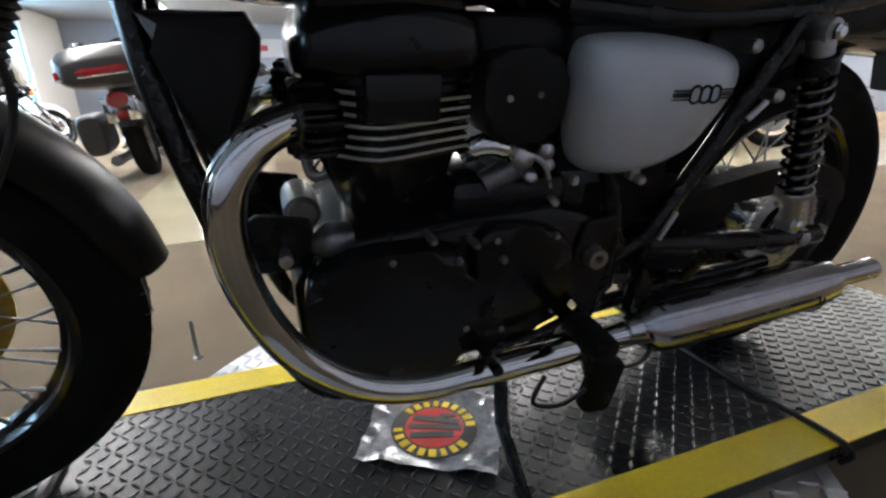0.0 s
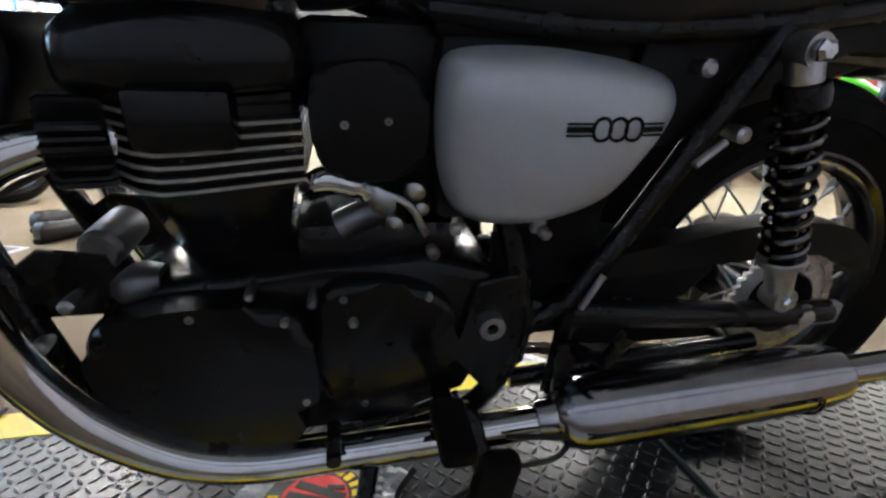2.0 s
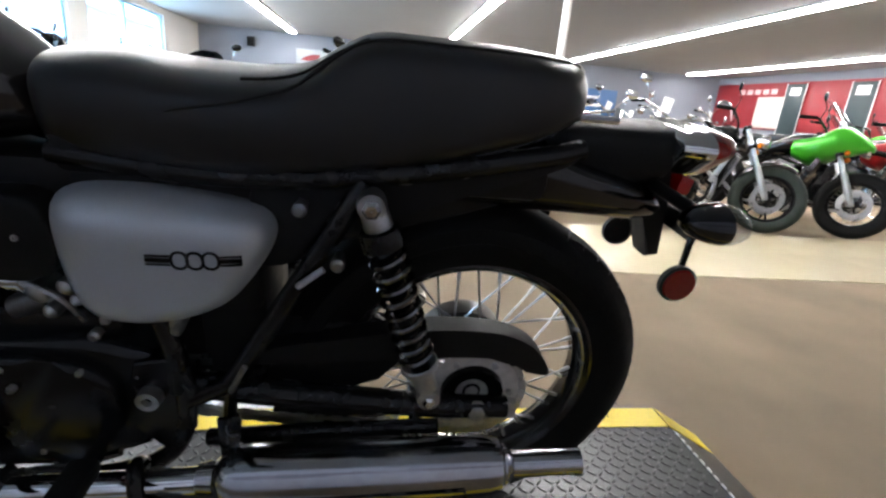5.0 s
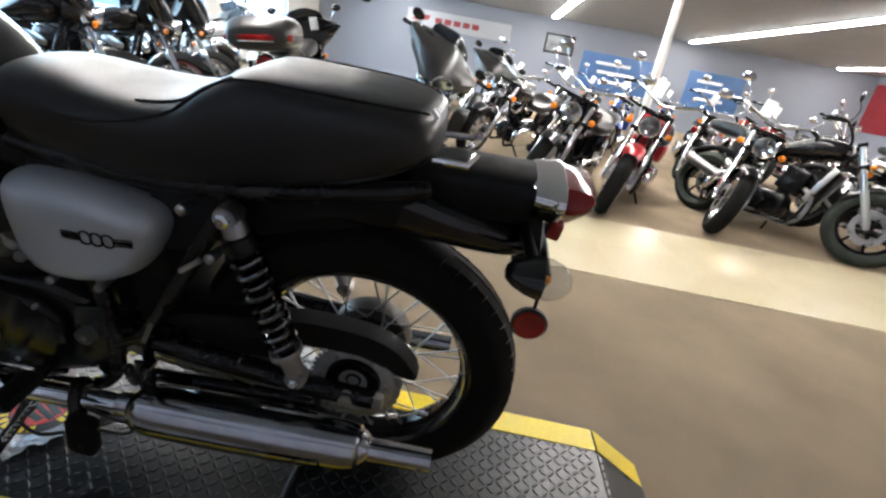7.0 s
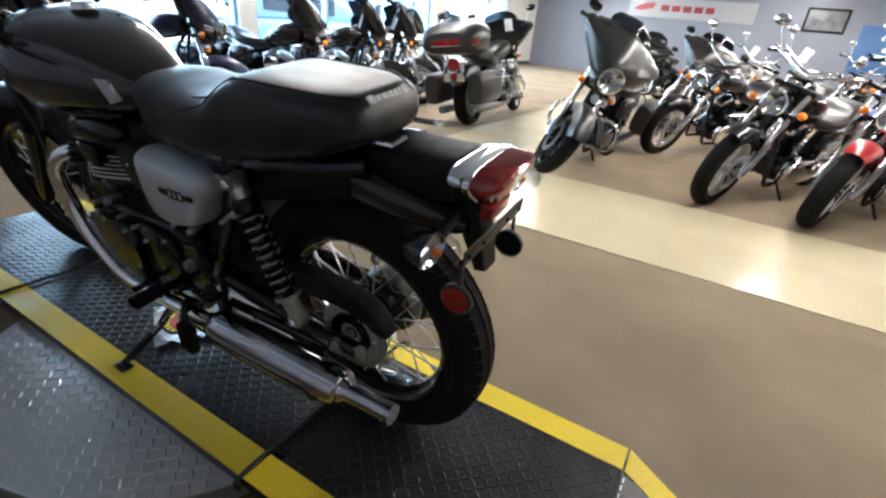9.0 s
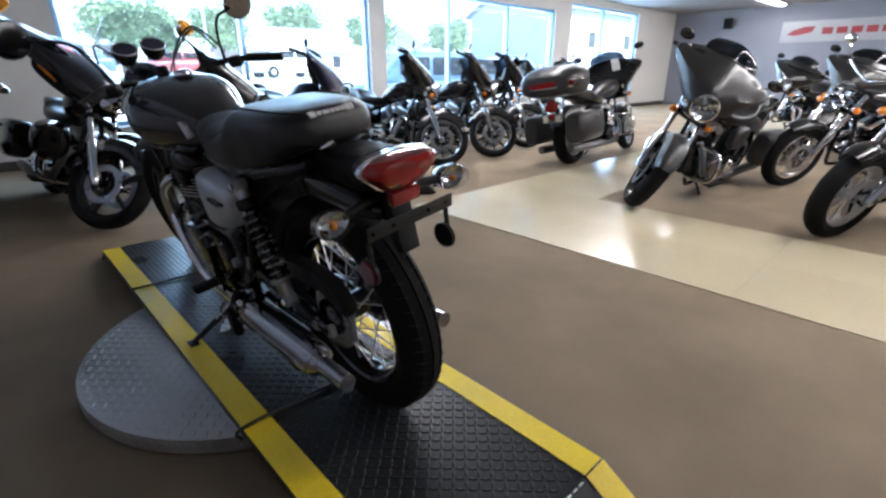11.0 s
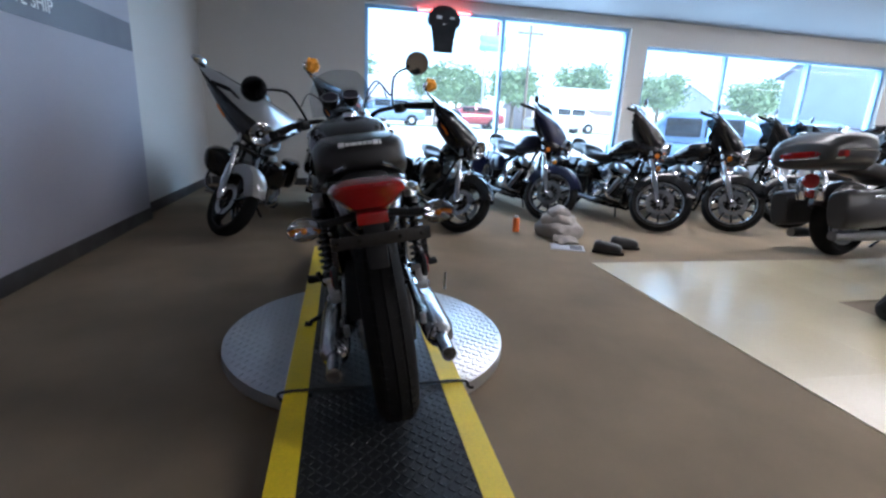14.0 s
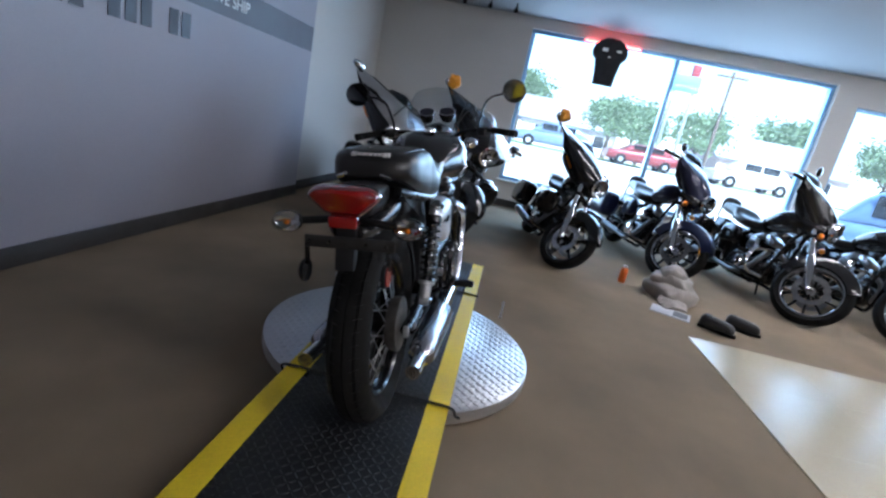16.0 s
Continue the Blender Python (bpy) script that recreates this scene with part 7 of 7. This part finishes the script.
for nm, st, ro in (("bag_body", [(-0.20, 0, 0.07, 0.10, 0.05, 0.06, 3), (-0.17, 0, 0.08, 0.16, 0.07, 0.08, 3), (0, 0, 0.085, 0.19, 0.085, 0.085, 3), (0.17, 0, 0.08, 0.17, 0.07, 0.08, 3), (0.21, 0, 0.07, 0.10, 0.04, 0.05, 2.6)], 0),
                   ("bag_fold", [(-0.17, 0, 0.17, 0.08, 0.03, 0.04, 2.6), (-0.13, 0, 0.18, 0.14, 0.05, 0.05, 2.8), (0.02, 0.01, 0.19, 0.15, 0.06, 0.05, 2.8), (0.13, 0.02, 0.18, 0.13, 0.04, 0.05, 2.6), (0.16, 0.02, 0.17, 0.07, 0.02, 0.03, 2.4)], 0.5),
                   ("bag_top", [(-0.11, 0, 0.245, 0.05, 0.02, 0.03, 2.4), (-0.07, 0, 0.25, 0.10, 0.045, 0.04, 2.6), (0.03, 0, 0.26, 0.11, 0.05, 0.05, 2.6), (0.10, 0, 0.25, 0.06, 0.02, 0.04, 2.4)], 1.1),
                   ("bag_flap", [(0.16, -0.05, 0.05, 0.12, 0.025, 0.045, 2.6), (0.25, -0.07, 0.04, 0.13, 0.02, 0.035, 2.6), (0.34, -0.08, 0.025, 0.10, 0.012, 0.02, 2.4)], -0.2)):
    bm = B()
    body(bm, st, 36, sub=8)
    turn(bm, Matrix.Rotation(ro, 4, 'Z'))
    crumple(bm, 0.020, 0.016)
    part(nm, bm, CLOTH, bag)
bm = B()
tube(bm, catmull([(-0.1, 0.10, 0.22), (-0.16, 0.18, 0.10), (-0.05, 0.25, 0.012), (0.12, 0.22, 0.012), (0.16, 0.10, 0.09)], 6), 0.010, 8, flat=0.4)
part("strap", bm, CLOTH, bag)
LEATHER = mat("black_leather", (0.012, 0.012, 0.013), 0.32, var=0.25, scale=14, bump=0.25, detail=90)
for k, (x, y, r) in enumerate(((-2.20, 2.10, 58), (-2.36, 2.36, 66))):
    shoe = thing("shoe", pose(x, y, 0, 0, 0, r) @ Matrix.Scale(0.80, 4), "black leather work shoe lying on the carpet", "shoe", "pair of shoes")
    bm = B()
    body(bm, [(-0.150, 0, 0.062, 0.040, 0.040, 0.04, 2.6), (-0.125, 0, 0.066, 0.056, 0.072, 0.045, 2.8), (-0.05, 0, 0.066, 0.062, 0.070, 0.045, 2.8), (0.02, 0, 0.064, 0.064, 0.064, 0.04, 2.7), (0.09, 0, 0.062, 0.064, 0.060, 0.038, 2.7), (0.135, 0, 0.058, 0.056, 0.048, 0.034, 2.5), (0.155, 0, 0.052, 0.036, 0.026, 0.024, 2.3)], 24)
    crumple(bm, 0.004, 0.002, 0.02)
    part("upper", bm, LEATHER, shoe)
    bm = B()
    body(bm, [(-0.158, 0, 0.017, 0.036, 0.017, 0.017, 3), (-0.05, 0, 0.016, 0.046, 0.016, 0.016, 3.5), (0.08, 0, 0.016, 0.060, 0.016, 0.016, 3.5), (0.175, 0, 0.018, 0.028, 0.014, 0.016, 3)], 20)
    part("sole", bm, RUBBER, shoe)
    bm = B()
    lathe(bm, [(0.028, 0), (0.036, 0.006), (0.030, 0.012)], (-0.095, 0, 0.128), (0, 0, 1), 18)
    part("collar", bm, LEATHER, shoe)
    for j in range(4):
        bm = B()
        tube(bm, catmull([(-0.03 + j * 0.024, -0.026, 0.133 - j * 0.003), (-0.028 + j * 0.024, 0, 0.138 - j * 0.003), (-0.03 + j * 0.024, 0.026, 0.133 - j * 0.003)], 4), 0.003, 6)
        part("lace", bm, RUBBER, shoe)
bm = B()
box(bm, (0, 0, 0.003), (0.30, 0.21, 0.005), 0.001)
card = thing("magazine", pose(-2.42, 1.83, 0, 0, 0, 68), "pale magazine lying open on the carpet", "magazine")
part("cover", bm, mat("paper", (0.45, 0.46, 0.50), 0.6, var=0.1, scale=20, bump=0.05), card)
bm = B()
box(bm, (0.075, 0.0, 0.0062), (0.11, 0.15, 0.0008))
part("printed_picture", bm, mat("grey_print", (0.10, 0.105, 0.12), 0.6, var=0.3, scale=40, bump=0.02), card)
bot = thing("bottle", pose(-3.08, 1.57, 0), "orange plastic bottle standing on the carpet", "bottle")
bm = B()
lathe(bm, [(0.001, 0), (0.031, 0), (0.033, 0.01), (0.033, 0.12), (0.028, 0.135), (0.016, 0.145)], (0, 0, 0), (0, 0, 1), 22)
part("bottle_body", bm, mat("orange_plastic", (0.80, 0.16, 0.02), 0.4, var=0.1, scale=20, bump=0.02), bot)
bm = B()
lathe(bm, [(0.017, 0.143), (0.018, 0.146), (0.018, 0.165), (0.001, 0.167)], (0, 0, 0), (0, 0, 1), 18)
part("cap", bm, WHITE, bot)

# shirt hung in the window
sh = thing("hanging_shirt", pose(-6.16, 1.33, 2.70, 0, 0, 90), "black T-shirt hung on a hanger in the window", "shirt")
SHIRT = mat("black_jersey", (0.012, 0.012, 0.014), 0.9, var=0.2, scale=9, bump=0.3, detail=300)
bm = B()
half = [(0.185, -0.78), (0.192, -0.40), (0.205, -0.345), (0.262, -0.335), (0.305, -0.275), (0.315, -0.20), (0.285, -0.10), (0.215, -0.03), (0.12, 0.025), (0.055, 0.03)]
out = [(x * 0.80, z * 0.80) for x, z in [(-x, z) for x, z in half] + half[::-1]]
prism(bm, out, -0.035, 0.035, 0.022, 3)
part("shirt_body", bm, SHIRT, sh)
bm = B()
tube(bm, catmull([(-0.16, 0, -0.02), (0, 0, 0.06), (0.16, 0, -0.02)], 4), 0.005, 8)
tube(bm, catmull([(0, 0, 0.06), (0, 0, 0.08), (0.015, 0, 0.095), (0.0, 0, 0.11), (0, 0, 0.15)], 4), 0.002, 6)
part("hanger", bm, STEEL, sh)
bm = B()
box(bm, (-0.08, -0.038, -0.14), (0.08, 0.003, 0.045), 0.001)
box(bm, (0.12, -0.038, -0.14), (0.07, 0.003, 0.025), 0.001)
box(bm, (0.0, -0.038, -0.23), (0.03, 0.003, 0.016), 0.001)
part("chest_print", bm, WHITE, sh)

# wall print: words above, bars where a number stands
wp = thing("wall_lettering", None, "printed lettering on the lilac wall and its stripe", "lettering")
bm = B()
text_mesh(bm, "WE SHIP", 0.125, Matrix(((-1, 0, 0, -1.93), (0, 0, 1, YL + 0.0065), (0, 1, 0, 1.615), (0, 0, 0, 1))), 0.0012)
part("stripe_words", bm, WHITE, wp)
for k in range(10):
    if k in (2, 6):
        continue
    bm = B()
    x = -1.665 + 0.118 * k
    box(bm, (x, YL + 0.003, 1.385), (0.086, 0.004, 0.155), 0.001, seg=1)
    part("digit_bar", bm, INK, wp)

# signs on the far walls, their lettering as plain bars
REDP = mat("red_sign", (0.22, 0.016, 0.022), 0.5, var=0.06, scale=3, bump=0.02)
DKB = mat("dark_banner", (0.02, 0.035, 0.04), 0.5, var=0.1, scale=5, bump=0.02)
BLUEB = mat("blue_banner", (0.05, 0.12, 0.27), 0.5, var=0.12, scale=2, bump=0.02)
sg = thing("wall_sign", None, "white banner with a red wing shape and red bars", "sign")
bm = B()
box(bm, (-1.35, YF - 0.02, 2.12), (3.6, 0.03, 0.55), 0.008)
part("sign_board", bm, mat("white_banner", (0.30, 0.31, 0.33), 0.5, var=0.05, scale=3, bump=0.02), sg)
for k in range(5):
    bm = B()
    box(bm, (-2.05 + 0.32 * k, YF - 0.04, 2.12), (0.24, 0.01, 0.17), 0.004, seg=1)
    part("sign_bar", bm, REDP, sg)
bm = B()
prism(bm, [(-3.0, 2.05), (-2.75, 2.02), (-2.4, 2.10), (-2.35, 2.25), (-2.6, 2.24), (-2.85, 2.16)], YF - 0.046, YF - 0.036)
part("wing_shape", bm, REDP, sg)
sg = thing("wall_sign", None, "red sign panel with a row of pale bars", "sign")
bm = B()
box(bm, (XE - 0.02, 13.2, 1.85), (0.04, 7.4, 1.5), 0.01)
part("sign_board", bm, REDP, sg)
for k in range(5):
    bm = B()
    box(bm, (XE - 0.045, 15.55 - 0.36 * k, 2.32), (0.012, 0.25, 0.16), 0.004, seg=1)
    part("sign_bar", bm, mat("pale_red_print", (0.6, 0.45, 0.45), 0.5, var=0.05, scale=10, bump=0), sg)
bm = B()
box(bm, (XE - 0.05, 14.1, 1.65), (0.012, 1.3, 1.0), 0.004)
part("display_panel", bm, mat("pale_panel", (0.5, 0.45, 0.42), 0.6, var=0.1, scale=3, bump=0.02), sg)
for y in (13.2, 11.0):
    bn = thing("banner", None, "dark hanging banner with a white block mark", "banner", "hanging banners")
    bm = B()
    box(bm, (XE - 0.09, y, 1.75), (0.02, 0.72, 1.55), 0.004)
    part("banner_cloth", bm, DKB, bn)
    bm = B()
    box(bm, (XE - 0.105, y, 2.30), (0.008, 0.40, 0.24), 0.004)
    part("banner_mark", bm, WHITE, bn)
    bm = B()
    for s in (-1, 1):
        box(bm, (XE - 0.10, y + s * 0.365, 1.75), (0.02, 0.02, 1.58), 0.003)
    part("banner_edge", bm, WHITE, bn)
for x, w in ((4.3, 2.6), (7.6, 1.9)):
    bn = thing("wall_banner", None, "blue printed banner on the far wall", "banner", "blue banners")
    bm = B()
    box(bm, (x, YF - 0.02, 1.45), (w, 0.025, 1.2), 0.005)
    part("banner_sheet", bm, BLUEB, bn)
    for k in range(3):
        bm = B()
        box(bm, (x - 0.2 + 0.1 * k, YF - 0.036, 1.75 - 0.28 * k), (w * 0.45, 0.006, 0.09), 0.002)
        part("banner_bar", bm, WHITE, bn)
pic = thing("picture", None, "small dark framed picture on the far wall", "picture")
bm = B()
box(bm, (2.15, YF - 0.02, 2.08), (1.0, 0.03, 0.62), 0.008)
part("picture_frame", bm, BLACK_PLASTIC, pic)
bm = B()
box(bm, (2.15, YF - 0.037, 2.08), (0.88, 0.006, 0.50), 0.002)
part("print", bm, mat("grey_photo", (0.12, 0.13, 0.14), 0.4, var=0.5, scale=6, bump=0), pic)
sp = thing("speaker", None, "small black wall speaker under the ceiling", "speaker")
bm = B()
box(bm, (-4.6, YF - 0.12, 2.45), (0.22, 0.18, 0.30), 0.02)
part("cabinet", bm, BLACK_PLASTIC, sp)
bm = B()
lathe(bm, [(0.001, -0.004), (0.07, 0), (0.075, 0.008)], (-4.6, YF - 0.213, 2.43), (0, 1, 0), 20)
part("cone", bm, RUBBER, sp)
# ceiling spots over the window corner
for k in range(5):
    y = -1.55 + 0.36 * k
    spt = thing("ceiling_spot", None, "small dark spotlight head under the ceiling", "spotlight", "ceiling spots")
    bm = B()
    tube(bm, [(-5.7, y, ZC), (-5.7, y, ZC - 0.06)], 0.008, 8)
    part("stem", bm, BLACK_FRAME, spt)
    bm = B()
    tube(bm, [(-5.73, y, ZC - 0.05), (-5.66, y, ZC - 0.11)], [0.022, 0.032], 14)
    part("lamp_head", bm, BLACK_FRAME, spt)
# red glow tube over the first window
nt = thing("neon_sign", None, "red glowing tube along the window head", "neon sign")
bm = B()
tube(bm, [(XW + 0.05, 0.95, 2.66), (XW + 0.05, 1.75, 2.66)], 0.012, 10)
part("tube", bm, glow("red_neon", (1.0, 0.05, 0.03), 5.0), nt)

# ---- street outside ----
# the lot lies level by the windows and climbs to the street
bm = B()
prism(bm, [(-6.5, -0.15), (-13.0, -0.12), (-21.0, 0.70), (-130.0, 0.75), (-130.0, -0.6), (-6.5, -0.6)], -120, 140)
solid("ground_outside", bm, mat("concrete_outside", (0.42, 0.415, 0.40), 0.9, var=0.15, scale=0.6, bump=0.2, detail=30), "pale sunlit concrete lot rising to the street", "ground", "structure")
bm = B()
box(bm, (-34.0, 10, 0.76), (5.0, 220, 0.08))
solid("verge", bm, mat("grass", (0.10, 0.17, 0.05), 0.95, var=0.35, scale=1.5, bump=0.6, detail=40), "mown grass verge beside the street", "verge", "structure")
SZ = 0.74


def house(x, y, w, d, h, rise, wallc, roofc, nm):
    hs = thing("house", pose(x, y, SZ), "small " + nm + " house with a pitched roof across the street", "house", "street houses")
    wm = mat("siding_" + nm, wallc, 0.8, var=0.1, scale=1.0, bump=0.1, detail=12)
    rm = mat("roof_" + nm, roofc, 0.9, var=0.2, scale=2.0, bump=0.3, detail=20)
    bm = B()
    box(bm, (0, 0, h / 2), (d, w, h))
    prism(bm, [(-d / 2, h), (0, h + rise), (d / 2, h)], -w / 2, w / 2)
    part("wall", bm, wm, hs)
    for s in (-1, 1):
        bm = B()
        ln = math.hypot(d / 2 + 0.5, rise * (d / 2 + 0.5) / (d / 2))
        box(bm, (s * (d / 4 + 0.12), 0, h + rise / 2 - 0.02), (ln, w + 0.8, 0.16), 0.02, Matrix.Rotation(s * math.atan2(rise, d / 2), 4, 'Y'))
        part("roof", bm, rm, hs)
    for yy in (-w * 0.3, 0.05 * w, w * 0.33):
        bm = B()
        box(bm, (d / 2 + 0.02, yy, h * 0.55), (0.08, 1.1, 1.2), 0.02)
        fr = part("window", bm, WHITE, hs)
        bm = B()
        box(bm, (d / 2 + 0.065, yy, h * 0.55), (0.02, 0.95, 1.05))
        part("pane", bm, SMOKE_GLASS, fr)
    return hs


house(-50, 5, 9, 8, 2.4, 2.1, (0.50, 0.46, 0.44), (0.24, 0.24, 0.28), "tan")
house(-48, 23.5, 11, 8, 2.3, 2.0, (0.46, 0.36, 0.32), (0.30, 0.30, 0.33), "brick")
house(-23, 37, 15, 9, 4.4, 2.4, (0.40, 0.44, 0.54), (0.20, 0.22, 0.28), "blue-grey")
house(-52, -14, 10, 8, 2.8, 2.6, (0.38, 0.40, 0.46), (0.22, 0.22, 0.25), "grey")
house(-50, 48, 16, 9, 3.6, 2.2, (0.62, 0.62, 0.62), (0.28, 0.32, 0.42), "white")

# leaf green paler than foliage: the bright outdoor haze is in the colour
LEAF = mat("tree_leaves", (0.17, 0.24, 0.12), 0.7, var=0.5, scale=3, bump=0.0)
BARK = mat("tree_bark", (0.10, 0.075, 0.055), 0.9, var=0.3, scale=8, bump=0.4)


def tree(x, y, h, seed):
    rnd = random.Random(seed)
    tr = thing("tree", pose(x, y, SZ), "leafy green street tree", "tree", "street trees")
    bm = B()
    tube(bm, [(0, 0, 0), (0.05, 0.02, h * 0.3), (0.0, 0.05, h * 0.62)], [0.20, 0.15, 0.06], 10)
    tips = []
    for k in range(9):
        a = k * 2.4
        z0 = h * (0.26 + 0.035 * k)
        tip = Vector((math.cos(a) * h * 0.22, math.sin(a) * h * 0.22, z0 + h * 0.22))
        tube(bm, [(0, 0, z0), (tip.x * 0.5, tip.y * 0.5, z0 + h * 0.10), tip], [0.07, 0.045, 0.015], 6)
        tips.append(tip)
    part("trunk", bm, BARK, tr)
    verts, faces = [], []
    tips.append(Vector((0, 0, h * 0.72)))
    for t in tips:
        for k in range(420):
            q = t + Vector((rnd.gauss(0, 1), rnd.gauss(0, 1), rnd.gauss(0, 0.8))) * h * 0.085
            s = h * rnd.uniform(0.016, 0.034)
            u = Vector((rnd.gauss(0, 1), rnd.gauss(0, 1), rnd.gauss(0, 1))).normalized()
            w = u.orthogonal().normalized()
            b0 = len(verts)
            verts += [tuple(q - u * s), tuple(q + w * s * 0.6), tuple(q + u * s), tuple(q - w * s * 0.6)]
            faces.append((b0, b0 + 1, b0 + 2, b0 + 3))
    me = bpy.data.meshes.new("crown")
    me.from_pydata(verts, [], faces)
    me.materials.append(LEAF)
    ob = new("crown", me)
    ob.parent = tr
    tagged(ob, kind="stuff")


for k, (x, y, h) in enumerate(((-40, 7.6, 5.6), (-42, 15.2, 6.0), (-45, 11.5, 5.2), (-46, 33, 7), (-42, 41, 6.5), (-40, -3, 6), (-58, 0, 9), (-60, 14, 8), (-58, 30, 9), (-40, 54, 7))):
    tree(x, y, h, k + 3)


def car(x, y, rot, paint, nm, tall=0.0, z=-0.13):
    c = thing("car", pose(x, y, z, 0, 0, rot), nm + " parked in the lot outside", "car", "parked cars")
    bm = B()
    body(bm, [(-2.2, 0, 0.60, 0.70, 0.12, 0.25, 4), (-2.1, 0, 0.62, 0.84, 0.20, 0.34, 4.5), (-1.2, 0, 0.66, 0.88, 0.26, 0.40, 4.5), (0.8, 0, 0.68, 0.88, 0.30, 0.42, 4.5), (2.0, 0, 0.70, 0.84, 0.28, 0.38, 4.5), (2.2, 0, 0.68, 0.72, 0.20, 0.28, 4)], 28)
    bd = part("car_body", bm, paint, c)
    bm = B()
    body(bm, [(-1.25, 0, 0.92, 0.74, 0.05, 0.05, 4), (-0.65, 0, 1.00, 0.72, 0.34 + tall, 0.10, 4), (0.3, 0, 1.0, 0.72, 0.42 + tall, 0.10, 4), (1.3, 0, 1.0, 0.70, 0.34 + tall, 0.10, 4), (1.9, 0, 0.95, 0.66, 0.05 + tall * 0.6, 0.05, 4)], 28)
    part("cabin", bm, paint, bd)
    for s in (-1, 1):
        for x0, x1 in ((-0.72, 0.15), (0.25, 1.15)):
            bm = B()
            box(bm, ((x0 + x1) / 2, s * 0.715, 1.18 + tall / 2), (x1 - x0, 0.03, 0.28 + tall * 0.6), 0.03)
            part("side_window", bm, SMOKE_GLASS, bd)
        for xx in (-1.35, 1.38):
            bm = B()
            lathe(bm, [(0.15, -0.11), (0.31, -0.11), (0.33, -0.08), (0.33, 0.08), (0.31, 0.11), (0.15, 0.11)], (xx, s * 0.79, 0.33), (0, 1, 0), 28)
            wh = part("wheel", bm, RUBBER, c)
            bm = B()
            lathe(bm, [(0.001, s * 0.09), (0.06, s * 0.10), (0.19, s * 0.085), (0.20, s * 0.06)], (xx, s * 0.79, 0.33), (0, 1, 0), 20)
            part("wheel_rim", bm, ALLOY, wh)
        bm = B()
        ball(bm, (-2.12, s * 0.62, 0.70), (0.10, 0.17, 0.08), 12)
        part("headlight", bm, CLEAR_LENS, bd)
        bm = B()
        ball(bm, (2.14, s * 0.66, 0.76), (0.08, 0.12, 0.10), 12)
        part("tail_light", bm, RED_LENS, bd)


car(-27.0, 13.2, 95, WHITE_P, "white estate car", 0.15, SZ)
car(-27.5, 2.4, 88, metal_paint("slate_car_paint", (0.12, 0.17, 0.24)), "slate blue car", 0.1, SZ)
car(-30.5, 8.2, 92, metal_paint("maroon_car_paint", (0.20, 0.02, 0.02)), "dark red hatchback", 0, SZ)
car(-27.0, 22.0, 90, SILVER_P, "silver car", 0.2, SZ)
car(-10.6, 9.4, 60, metal_paint("steel_blue_car_paint", (0.10, 0.18, 0.30)), "steel blue van", 0.35)
car(-11.2, 13.2, 65, MATS["slate_car_paint"], "slate blue van", 0.35)
# pylon sign
py = thing("pylon_sign", pose(-30.0, 9.4, SZ), "tall street pylon with a red top and a teal sign box", "sign")
for s in (-1, 1):
    bm = B()
    tube(bm, [(0, s * 0.55, 0), (0, s * 0.55, 6.0)], 0.09, 10)
    part("pole", bm, STEEL, py)
TEAL = mat("teal_sign", (0.10, 0.28, 0.30), 0.5, var=0.1, scale=3, bump=0.02)
for y, z, mm, w, h in ((0.35, 6.2, REDP, 0.45, 0.9), (-0.1, 5.3, TEAL, 1.7, 0.9), (-0.1, 4.45, WHITE, 1.5, 0.35)):
    bm = B()
    box(bm, (0.05, y, z), (0.25, w, h), 0.03)
    part("sign_box", bm, mm, py)
for y in (-9, 12.2, 38):
    pl = thing("utility_pole", pose(-31, y, SZ), "wooden street pole with a cross arm", "pole", "street poles")
    bm = B()
    tube(bm, [(0, 0, 0), (0, 0, 6.8)], [0.12, 0.08], 10)
    part("pole", bm, BARK, pl)
    bm = B()
    box(bm, (0, 0, 6.3), (0.12, 1.8, 0.12), 0.01)
    part("cross_arm", bm, BARK, pl)

for r in TILE_ROWS:
    tile_piece(*r)
